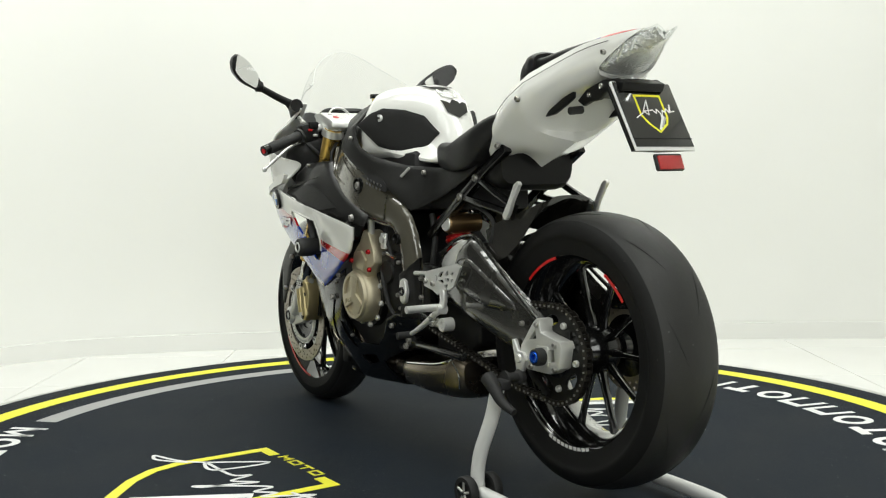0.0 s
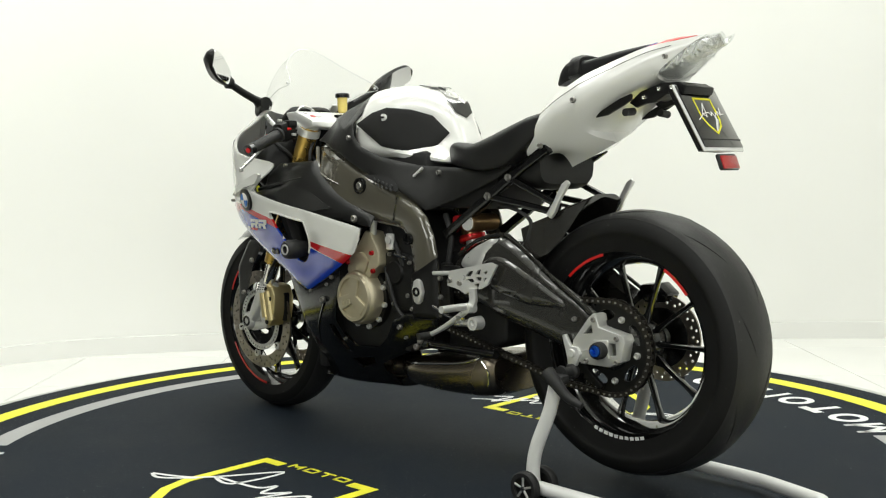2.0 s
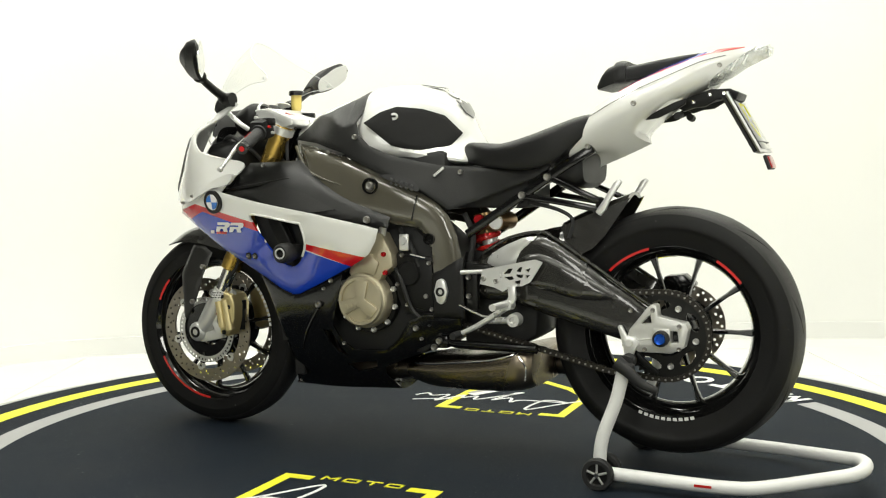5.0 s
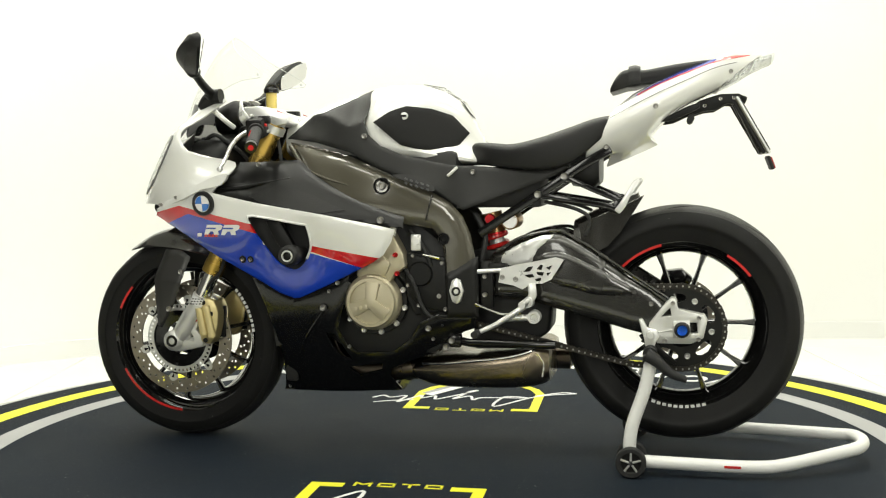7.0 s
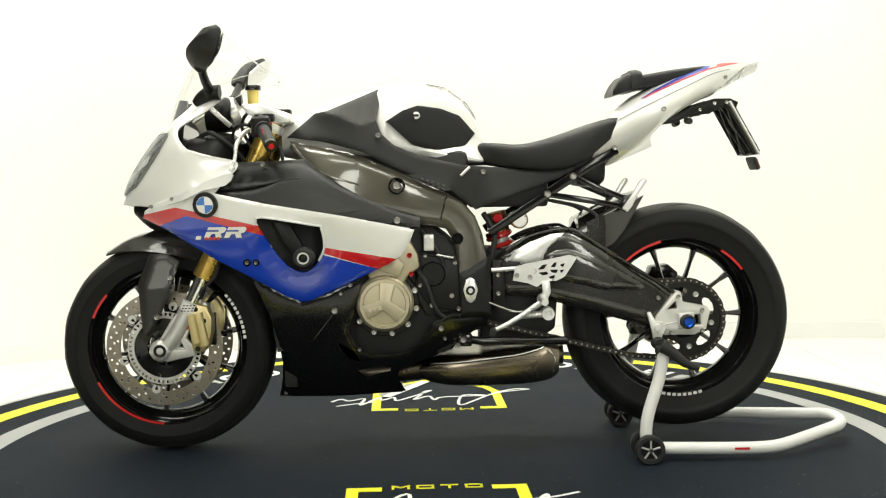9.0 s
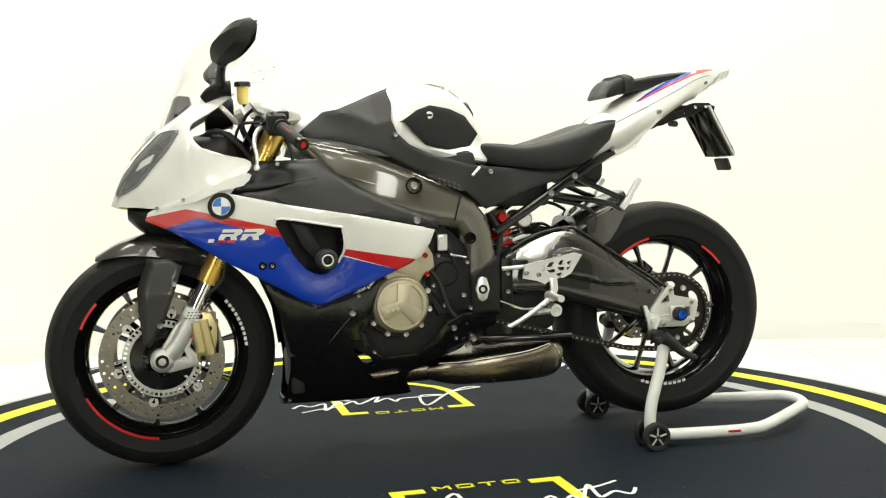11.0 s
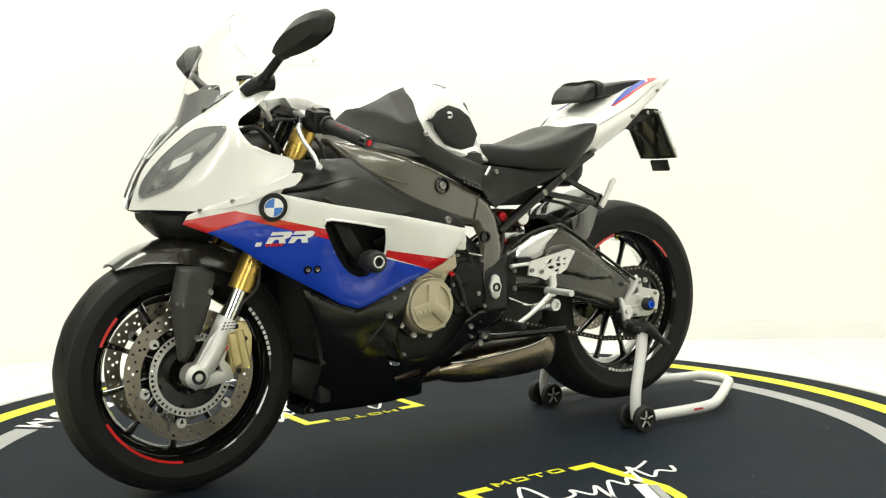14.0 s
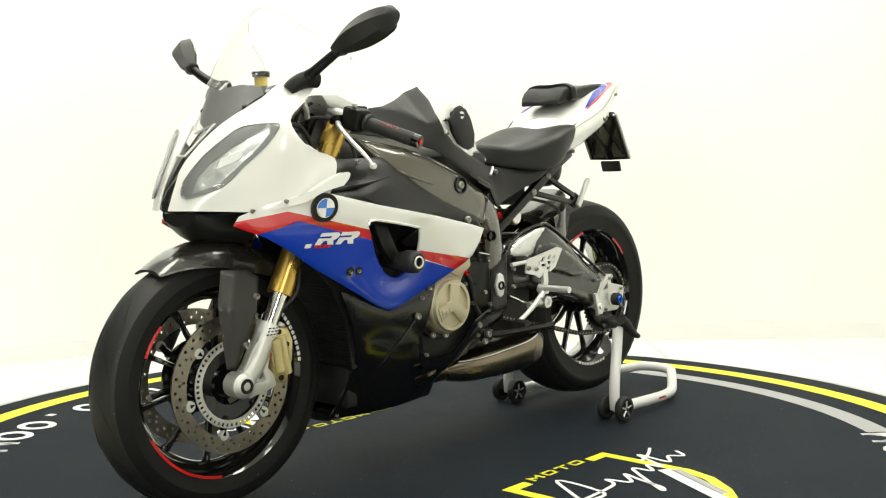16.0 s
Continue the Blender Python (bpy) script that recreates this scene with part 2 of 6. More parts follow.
# ---- motorcycle: materials ----
def livery(name, base, areas, rough=0.25):
    """Gloss paint with printed fields: each area is a colour and a convex outline in x and z."""
    m, n, l, b = nodes_of(name)
    tc = n.new("ShaderNodeTexCoord")
    sep = n.new("ShaderNodeSeparateXYZ")
    l.new(tc.outputs["Object"], sep.inputs[0])
    noise_n = n.new("ShaderNodeTexNoise")
    noise_n.inputs["Scale"].default_value = 9
    l.new(tc.outputs["Object"], noise_n.inputs["Vector"])
    col = n.new("ShaderNodeMix")
    col.data_type = "RGBA"
    l.new(noise_n.outputs["Fac"], col.inputs["Factor"])
    col.inputs["A"].default_value = (*[c * 0.96 for c in base], 1)
    col.inputs["B"].default_value = (*base, 1)
    last = col.outputs["Result"]

    def op(kind, a, c):
        o = n.new("ShaderNodeMath")
        o.operation = kind
        for k, v in ((0, a), (1, c)):
            if isinstance(v, (int, float)):
                o.inputs[k].default_value = v
            else:
                l.new(v, o.inputs[k])
        return o.outputs[0]

    for color, poly in areas:
        mask = None
        if sum(p[0] * q[1] - q[0] * p[1] for p, q in zip(poly, poly[1:] + poly[:1])) < 0:
            poly = poly[::-1]
        for i in range(len(poly)):
            (x0, z0), (x1, z1) = poly[i], poly[(i + 1) % len(poly)]
            nx, nz = z1 - z0, -(x1 - x0)
            k = math.hypot(nx, nz)
            d = op("SUBTRACT", op("ADD", op("MULTIPLY", sep.outputs["X"], nx / k), op("MULTIPLY", sep.outputs["Z"], nz / k)), (nx * x0 + nz * z0) / k)
            inside = op("LESS_THAN", d, 0.0)
            mask = inside if mask is None else op("MULTIPLY", mask, inside)
        mx = n.new("ShaderNodeMix")
        mx.data_type = "RGBA"
        l.new(mask, mx.inputs["Factor"])
        l.new(last, mx.inputs["A"])
        mx.inputs["B"].default_value = (*color, 1)
        last = mx.outputs["Result"]
    l.new(last, b.inputs["Base Color"])
    b.inputs["Roughness"].default_value = rough
    b.inputs["Coat Weight"].default_value = 1.0
    b.inputs["Coat Roughness"].default_value = 0.03
    return m


def carbon(name, tone, scale=260.0, rough=0.3):
    """Woven carbon fibre under clear lacquer."""
    m, n, l, b = nodes_of(name)
    tc = n.new("ShaderNodeTexCoord")
    w = n.new("ShaderNodeTexChecker")
    w.inputs["Scale"].default_value = scale
    w.inputs["Color1"].default_value = (*tone, 1)
    w.inputs["Color2"].default_value = (*[c * 0.94 for c in tone], 1)
    rot = n.new("ShaderNodeMapping")
    rot.inputs["Rotation"].default_value = (0.0, 0.78, 0.0)
    l.new(tc.outputs["Object"], rot.inputs["Vector"])
    l.new(rot.outputs["Vector"], w.inputs["Vector"])
    l.new(w.outputs["Color"], b.inputs["Base Color"])
    big = n.new("ShaderNodeTexNoise")
    big.inputs["Scale"].default_value = 14
    l.new(tc.outputs["Object"], big.inputs["Vector"])
    mr = n.new("ShaderNodeMapRange")
    mr.inputs["To Min"].default_value, mr.inputs["To Max"].default_value = rough - 0.08, rough + 0.1
    l.new(big.outputs["Fac"], mr.inputs["Value"])
    l.new(mr.outputs["Result"], b.inputs["Roughness"])
    b.inputs["Metallic"].default_value = 0.15
    b.inputs["Coat Weight"].default_value = 1.0 if rough < 0.4 else 0.25
    b.inputs["Coat Roughness"].default_value = 0.05
    return m


WHITE_C, RED_C, BLUE_C = (0.78, 0.78, 0.75), (0.56, 0.005, 0.012), (0.005, 0.045, 0.45)
PAINT = livery("white_gloss_paint", WHITE_C, [])
SIDE_PAINT = livery("fairing_paint", WHITE_C, [
    (RED_C, [(-0.80, 0.655), (-0.80, 0.665), (-0.684, 0.6895), (-0.44, 0.634), (-0.44, 0.55), (-0.70, 0.55)][::-1]),
    (RED_C, [(-0.31, 0.583), (-0.31, 0.568), (-0.10, 0.505), (-0.09, 0.545)][::-1][::-1]),
    (BLUE_C, [(-0.735, 0.640), (-0.655, 0.667), (-0.445, 0.612), (-0.40, 0.50), (-0.36, 0.40), (-0.60, 0.40)][::-1]),
    (BLUE_C, [(-0.446, 0.6), (-0.31, 0.5635), (-0.09, 0.531), (-0.09, 0.40), (-0.36, 0.40), (-0.42, 0.50)][::-1]),
])
BLUE_GLOSS = simple("blue_gloss_paint", (0.012, 0.035, 0.33), 0.25, coat=0.6, bump=0.0)
BOLT = simple("dull_bolt_steel", (0.34, 0.33, 0.31), 0.38, metal=0.9, bump=0.05)
PLASTIC = simple("matte_black_plastic", (0.0065, 0.0065, 0.0062), 0.42, vary=0.12, grain=60, fine=1500, bump=0.12, spec=0.24)
TEXTURED = simple("grained_black_plastic", (0.0095, 0.0095, 0.009), 0.43, vary=0.15, grain=80, fine=420, bump=0.6, spec=0.34)
HALF_GLOSS = simple("half_gloss_black_plastic", (0.005, 0.005, 0.0048), 0.33, vary=0.12, grain=60, fine=900, bump=0.15, spec=0.33)
SATIN = simple("satin_black_paint", (0.005, 0.005, 0.005), 0.15, vary=0.1, grain=40, bump=0.02, spec=0.5)
GLOSS_BLACK = simple("gloss_black_lacquer", (0.005, 0.005, 0.005), 0.09, coat=1.0, bump=0.0, rvary=0.04)
DEEP = simple("sooty_black_metal", (0.006, 0.006, 0.006), 0.6, vary=0.3, bump=0.2)
CARBON = carbon("olive_carbon_fibre", (0.092, 0.085, 0.064), rough=0.2)
CARBON_DARK = carbon("dark_carbon_fibre", (0.021, 0.020, 0.017), rough=0.24)
CARBON_MATT = carbon("matt_carbon_fibre", (0.016, 0.0155, 0.014), rough=0.42)
RUBBER = simple("tyre_rubber", (0.0056, 0.0056, 0.0054), 0.58, vary=0.25, grain=70, fine=700, bump=0.35, spec=0.26, specks=(150, 0.745, (0.10, 0.10, 0.095)))
RUBBER_WORN = simple("worn_tyre_tread", (0.019, 0.019, 0.0185), 0.48, vary=0.35, grain=110, fine=500, bump=0.6, spec=0.36, specks=(170, 0.725, (0.12, 0.12, 0.115)))
SOFT = simple("soft_black_rubber", (0.012, 0.012, 0.012), 0.65, fine=900, bump=0.4)
VINYL = simple("black_seat_vinyl", (0.010, 0.010, 0.010), 0.38, vary=0.1, grain=50, fine=1400, bump=0.35, spec=0.3)
PAD = simple("knurled_black_grip_pad", (0.014, 0.014, 0.014), 0.7, fine=1800, bump=0.9, spec=0.3)
ALU = simple("satin_aluminium", (0.74, 0.74, 0.72), 0.3, metal=0.6, vary=0.12, grain=200, fine=1200, bump=0.1)
CAST = simple("cast_silver_alloy", (0.62, 0.62, 0.59), 0.40, metal=0.6, vary=0.15, grain=150, fine=700, bump=0.25)
POLISHED = simple("polished_metal", (0.80, 0.79, 0.76), 0.12, metal=1.0, vary=0.06, grain=90, bump=0.02, rvary=0.05)
GOLD = simple("gold_anodised_tube", (0.60, 0.40, 0.10), 0.28, metal=0.9, vary=0.1, grain=100, bump=0.05)
BRASS = simple("pale_gold_caliper", (0.62, 0.52, 0.27), 0.36, metal=0.8, vary=0.12, grain=120, bump=0.12)
ENGINE = simple("champagne_engine_casting", (0.50, 0.45, 0.325), 0.42, metal=0.7, vary=0.14, grain=120, fine=500, bump=0.3)
BRONZE = simple("bronze_anodised", (0.30, 0.19, 0.09), 0.3, metal=0.9, bump=0.05)
STEEL = simple("brushed_disc_steel", (0.31, 0.28, 0.235), 0.34, metal=1.0, vary=0.15, grain=150, fine=900, bump=0.03)
CHAIN = simple("oily_chain_steel", (0.035, 0.032, 0.027), 0.4, metal=0.7, vary=0.4, grain=300, bump=0.2)
DARK_STEEL = simple("dark_sprocket", (0.018, 0.018, 0.017), 0.4, metal=0.7, vary=0.2, grain=120, bump=0.1)
TITAN = simple("heat_tinted_exhaust_steel", (0.145, 0.120, 0.092), 0.30, metal=1.0, vary=0.6, grain=40, fine=400, bump=0.08)
MUFFLER = simple("brushed_silencer_steel", (0.25, 0.21, 0.16), 0.27, metal=1.0, vary=0.5, grain=45, fine=500, bump=0.06)
RED_ANO = simple("red_anodised", (0.55, 0.015, 0.02), 0.25, metal=0.6, bump=0.0)
RED_PAINT = simple("red_gloss", (0.55, 0.014, 0.012), 0.3, coat=0.4, bump=0.0)
BLUE_ANO = simple("blue_anodised", (0.01, 0.10, 0.55), 0.25, metal=0.7, bump=0.0)
BLUE_FIELD = simple("blue_enamel", (0.02, 0.16, 0.55), 0.2, coat=0.5, bump=0.0)
WHITE_FIELD = simple("white_enamel", (0.78, 0.78, 0.77), 0.25, coat=0.5, bump=0.0)
AMBER = simple("yellow_fluid_reservoir", (0.74, 0.58, 0.16), 0.25, coat=0.3, bump=0.0)
REFLECT = simple("red_reflector_plastic", (0.40, 0.01, 0.01), 0.18, coat=0.6, fine=900, bump=0.8)
CLEAR = glass("clear_screen", (0.985, 0.987, 0.984))
OLIVE = simple("olive_plate_backing", (0.13, 0.125, 0.085), 0.35, vary=0.35, grain=120, bump=0.1)
LAMP_GREY = simple("grey_lamp_bezel", (0.20, 0.20, 0.20), 0.3, bump=0.0)
COWL_GREY = simple("smoky_cowl_plastic", (0.19, 0.19, 0.19), 0.3, bump=0.0)
SURROUND = simple("dark_grey_plastic", (0.07, 0.07, 0.07), 0.3, bump=0.0)
SCREEN_EDGE = simple("acrylic_edge", (0.68, 0.69, 0.68), 0.2, bump=0.0)
LENS = glass("clear_lamp_lens", (0.93, 0.94, 0.94), 0.04)
MIRROR = simple("silvered_mirror", (0.9, 0.9, 0.9), 0.02, metal=1.0, vary=0.0, bump=0.0, rvary=0.0)
CHROME = simple("chromed_reflector", (0.80, 0.80, 0.79), 0.24, metal=0.85, fine=30, bump=0.25, bump_d=0.006)
FACETED = simple("faceted_chromed_reflector", (0.92, 0.92, 0.91), 0.2, metal=0.7, fine=110, bump=1.0, bump_d=0.008)
STAND_PAINT = simple("white_powder_coat", (0.74, 0.74, 0.72), 0.4, vary=0.07, grain=60, fine=600, bump=0.12)

bike = thing("motorcycle", "white, red and blue sports motorcycle held upright by a rear stand", "motorcycle")
FAX, RAX = (-0.754, 0.0, 0.298), (0.678, 0.0, 0.36)


def pair(name, make, material, label="", angle=40, parent=None):
    """The same part on the left (as made) and on the right side."""
    a = part(name, make(), material, parent or bike, label, angle=angle)
    b = part(name, flip(make()), material, parent or bike, label, angle=angle)
    return a, b


def on(f):
    return lambda a, b: (a, f(a, b), b)


def bolt(x, y, z, r=0.009, parent=None, material=None, name="bolt"):
    """A round-headed screw with a socket, its head facing outwards from the left flank."""
    bm = lathe([(0.0001, 0.001), (r * 0.45, 0.001), (r * 0.5, -0.002), (r * 0.8, -0.003), (r, 0.0), (r, 0.006), (0.0001, 0.006)], (x, y, z), 12)
    return part(name, bm, material or BOLT, parent or bike)


# ---- wheels ----
def tyre_profile(R, W, r0=0.222):
    pts = [(r0, -0.42 * W), (r0 + 0.012, -0.44 * W), (r0 + 0.035, -0.475 * W), (R - 0.045, -0.5 * W), (R - 0.018, -0.43 * W), (R - 0.006, -0.25 * W), (R, 0.0)]
    pts = spline(pts + [(r, -y) for r, y in pts[-2::-1]], 4)
    return [tuple(q) for q in pts]


def arc_strip(c, r0, r1, y, a0, a1, seg=18, t=0.0012):
    return lathe([(r0, y), (r1, y), (r1, y - t), (r0, y - t)], c, seg, closed=True, arc=(radians(a0), radians(a1)))


def spokes(c, n, r0, r1, half, wide, phase):
    """Slim forged spokes, each a tapered blade; one mesh a spoke."""
    out = []
    for k in range(n):
        a = phase + k * 2 * math.pi / n
        G = []
        for f, w, d, yo in ((0.0, wide, 0.026, 0.55), (0.35, wide * 0.72, 0.020, 0.62), (0.75, wide * 0.62, 0.017, 0.5), (1.0, wide * 1.05, 0.02, 0.35)):
            r = r0 + (r1 - r0) * f
            ring = []
            for u, v in ((-1, -0.4), (-0.5, -1), (0.5, -1), (1, -0.4), (1, 0.6), (0.5, 1), (-0.5, 1), (-1, 0.6)):
                lx, ly = u * w / 2, v * d / 2
                ring.append((c[0] + r * math.cos(a) - lx * math.sin(a), c[1] - half * yo * 0.0 + ly, c[2] + r * math.sin(a) + lx * math.cos(a)))
            G.append(ring)
        out.append(grid(G, wrap_v=True, caps=True))
    return out


def disc_brake(c, y, ro, ri, holes, t=0.005):
    """A drilled annulus."""
    def circle(r, cx, cz, k, a0=0.0):
        return [(cx + r * math.cos(a0 + i * 2 * math.pi / k), cz + r * math.sin(a0 + i * 2 * math.pi / k)) for i in range(k)]
    hs = [circle(ri, c[0], c[2], 40)]
    for ring_r, cnt, off in holes:
        for i in range(cnt):
            a = off + i * 2 * math.pi / cnt
            hs.append(circle(0.0042, c[0] + ring_r * math.cos(a), c[2] + ring_r * math.sin(a), 6))
    return prism(circle(ro, c[0], c[2], 56), y - t / 2, y + t / 2, 0.0, 0, hs)


def dashes(c, r, y, a0, a1, n, size, mat, parent, name, label=""):
    """Illegible lettering as plain bars along an arc."""
    for k in range(n):
        a = radians(a0 + (a1 - a0) * (k + 0.5) / n)
        span = (a1 - a0) / n * 0.68
        part(name, arc_strip(c, r - size / 2, r + size / 2, y, a0 + (a1 - a0) * k / n, a0 + (a1 - a0) * k / n + span, 3), mat, parent, label, smooth=False)


def build_wheel(name, c, R, W, rim_w, red, n_spokes, phase):
    h = rim_w / 2
    rim_prof = [(0.232, -h), (0.232, -h + 0.006), (0.222, -h + 0.010), (0.214, -h + 0.018), (0.200, -0.010), (0.196, 0.0), (0.200, 0.010), (0.214, h - 0.018), (0.222, h - 0.010), (0.232, h - 0.006), (0.232, h),
                (0.224, h), (0.210, h - 0.012), (0.192, 0.012), (0.188, 0.0), (0.192, -0.012), (0.210, -h + 0.012), (0.224, -h)]
    w = part(name, lathe(rim_prof, c, 72, closed=True), GLOSS_BLACK, bike, "gloss black forged wheel rim")
    prof = tyre_profile(R, W)
    cut = [i for i, q in enumerate(prof) if abs(q[1]) < 0.44 * W and q[0] > R - 0.03]
    ty = part("tyre", join(lathe(prof[:cut[0] + 1], c, 96), lathe(prof[cut[-1]:], c, 96)), RUBBER, w, "black tyre with a worn crown")
    part("tread", lathe(prof[cut[0]:cut[-1] + 1], c, 96), RUBBER_WORN, ty, "worn grey tread")
    for b in spokes(c, n_spokes, 0.045, 0.196, h, 0.018, phase):
        part("spoke", b, GLOSS_BLACK, w)
    part("hub", lathe([(0.012, -0.06), (0.034, -0.06), (0.05, -0.035), (0.056, -0.02), (0.056, 0.02), (0.05, 0.035), (0.034, 0.06), (0.012, 0.06)], c, 32), SATIN, w)
    for a0, a1 in red:
        part("rim_stripe", arc_strip(c, 0.2152, 0.2218, -h - 0.0025, a0, a1), RED_PAINT, w, "red tape stripe on the rim")
    return w


FW = build_wheel("front_wheel", FAX, 0.298, 0.122, 0.098, [(138, 158), (207, 266)], 10, 0.2)
RWC = (RAX[0], 0.007, RAX[2])
RW = build_wheel("rear_wheel", RWC, 0.318, 0.178, 0.150, [(104, 135), (37, 58)], 10, 0.0)
dashes(RWC, 0.2185, -0.0790, 249, 288, 10, 0.008, WHITE_FIELD, RW, "lettering_bar", "white lettering bar on the tyre wall")
dashes(FAX, 0.2185, -0.0535, 5, 42, 10, 0.008, WHITE_FIELD, FW, "lettering_bar", "white lettering bar on the tyre wall")


def tread_cuts(c, R, W, parent, n, span):
    """Shallow worn tread grooves as slim dark slivers on the crown."""
    for k in range(n):
        for s in (-1, 1):
            a = 2 * math.pi * (k + (0.5 if s > 0 else 0)) / n
            G = []
            for f in np.linspace(0, 1, 6):
                yy = s * W * (0.12 + 0.27 * f)
                rr = 0.0014 + float(np.interp(abs(yy), [0, 0.25 * W, 0.43 * W, 0.5 * W], [R, R - 0.0055, R - 0.0175, R - 0.045]))
                aa = a + span * f
                wd = 0.0046 * (1 - abs(2 * f - 1)) + 0.0008
                G.append([(c[0] + rr * math.cos(aa + q), c[1] + yy, c[2] + rr * math.sin(aa + q)) for q in (-wd / R, wd / R)])
            part("tread_groove", thick(grid(G), 0.003, (math.cos(a), 0, math.sin(a))), DEEP, parent)


tread_cuts(FAX, 0.298, 0.122, FW, 16, 0.30)
tread_cuts(RWC, 0.318, 0.178, RW, 9, 0.42)
for s in (-1, 1):
    d = part("brake_disc", disc_brake(FAX, s * 0.078, 0.160, 0.122, [(0.150, 30, 0.0), (0.139, 30, 0.1), (0.130, 15, 0.05)]), STEEL, FW, "drilled steel brake disc", smooth=False)
    part("disc_carrier", lathe([(0.05, s * 0.062), (0.082, s * 0.066), (0.088, s * 0.070), (0.088, s * 0.075), (0.05, s * 0.07)], FAX, 40, closed=True), SATIN, FW)
    for k in range(6):
        a = k * math.pi / 3 + 0.3
        part("disc_bobbin", lathe([(0.0001, s * 0.082), (0.012, s * 0.082), (0.013, s * 0.074), (0.0001, s * 0.074)], (FAX[0] + 0.118 * math.cos(a), 0, FAX[2] + 0.118 * math.sin(a)), 12), CAST, FW)
        part("carrier_arm", tube([(FAX[0] + 0.075 * math.cos(a), s * 0.07, FAX[2] + 0.075 * math.sin(a)), (FAX[0] + 0.12 * math.cos(a), s * 0.076, FAX[2] + 0.12 * math.sin(a))], 0.008, 8), SATIN, FW)
teeth = []
for k in range(48):
    a = k * 2 * math.pi / 48
    teeth.append(box((FAX[0] + 0.0945 * math.cos(a), -0.082, FAX[2] + 0.0945 * math.sin(a)), (0.009, 0.003, 0.006), 0, Matrix.Rotation(-a, 4, "Y")))
part("sensor_ring", join(lathe([(0.083, -0.0835), (0.0905, -0.0835), (0.0905, -0.0805), (0.083, -0.0805)], FAX, 48, closed=True), lathe([(0.0985, -0.0835), (0.1015, -0.0835), (0.1015, -0.0805), (0.0985, -0.0805)], FAX, 48, closed=True), *teeth), CAST, FW, "toothed wheel-speed sensor ring", smooth=False)
part("brake_disc", disc_brake(RAX, 0.10, 0.108, 0.072, [(0.099, 24, 0), (0.088, 24, 0.1)]), STEEL, RW, "drilled steel rear brake disc", smooth=False)
part("disc_carrier", lathe([(0.03, 0.09), (0.074, 0.096), (0.074, 0.102), (0.03, 0.1)], RAX, 32, closed=True), SATIN, RW)


def gear(c, y, r, teeth_n, depth, t, holes):
    o = []
    for k in range(teeth_n):
        for f, rr in ((0.0, r - depth), (0.25, r - depth), (0.45, r), (0.62, r)):
            a = 2 * math.pi * (k + f) / teeth_n
            o.append((c[0] + rr * math.cos(a), c[2] + rr * math.sin(a)))
    return prism(o, y - t / 2, y + t / 2, 0.0, 0, holes)


def slots(c, n, r, rx, ra, phase):
    out = []
    for k in range(n):
        a = phase + 2 * math.pi * k / n
        out.append([(c[0] + (r + rx * math.cos(w)) * math.cos(a + ra * math.sin(w) / r), c[2] + (r + rx * math.cos(w)) * math.sin(a + ra * math.sin(w) / r)) for w in np.arange(10) * 2 * math.pi / 10])
    return out


CY = -0.112
part("sprocket", gear(RAX, CY, 0.112, 44, 0.008, 0.006, slots(RAX, 5, 0.078, 0.013, 0.026, 0.5)), DARK_STEEL, RW, "dark steel rear sprocket", smooth=False)
part("sprocket_carrier", lathe([(0.015, CY + 0.04), (0.06, CY + 0.03), (0.062, CY + 0.006), (0.05, CY - 0.004), (0.02, CY - 0.008)], RAX, 32), SATIN, RW)
for k in range(5):
    a = 0.5 + math.pi / 5 + k * 2 * math.pi / 5
    bolt(RAX[0] + 0.076 * math.cos(a), CY - 0.008, RAX[2] + 0.076 * math.sin(a), 0.008, RW, CAST)


PINS = []


def build_chain():
    """Roller chain round the rear sprocket and forward to the engine."""
    fx, fz, fr = 0.105, 0.412, 0.044
    top = [(fx + fr * math.cos(a), fz + fr * math.sin(a)) for a in np.linspace(radians(262), radians(100), 10)]
    back = [(RAX[0] + 0.109 * math.cos(a), RAX[2] + 0.109 * math.sin(a)) for a in np.linspace(radians(96), radians(-97), 26)]
    low = [(0.536, 0.262), (0.350, 0.308), (0.20, 0.345)]
    p = np.array(top + back + low + [top[0]])
    seg = np.linalg.norm(np.diff(p, axis=0), axis=1)
    s = np.concatenate([[0], np.cumsum(seg)])
    n = int(s[-1] / 0.0159) // 2 * 2
    q = np.array([[np.interp(k * s[-1] / n, s, p[:, j]) for j in (0, 1)] for k in range(n + 1)])
    bits = []
    for k in range(n):
        (x0, z0), (x1, z1) = q[k], q[k + 1]
        a = math.atan2(z1 - z0, x1 - x0)
        w = 0.0085 if k % 2 else 0.0065
        for sd in (-1, 1):
            PINS.append((x0, CY + sd * 0.0105, z0))
            bits.append(box(((x0 + x1) / 2, CY + sd * w, (z0 + z1) / 2), (0.021, 0.0018, 0.0135 if k % 2 else 0.012), 0, Matrix.Rotation(-a, 4, "Y")))
        bits.append(box((x0, CY, z0), (0.008, 0.012, 0.008), 0))
    return join(*bits)


tagged(part("chain", build_chain(), CHAIN, bike, "oily steel drive chain", smooth=False), kind="")
rivets = part("chain_rivet", join(*[box(q, (0.0042, 0.003, 0.0042), 0) for q in PINS]), BOLT, bike, "bright chain rivets", smooth=False)
rivets["kind"] = "stuff"

# ---- fork, brakes and front mudguard ----
AXLE = np.array((-0.754, 0.298))
UP = np.array((0.432, 0.902))


def fork_at(h, off=0.022):
    """Centre line of a fork leg, h metres up from the axle."""
    p = AXLE + UP * h + np.array((0.902, -0.432)) * off
    return p[0], p[1]


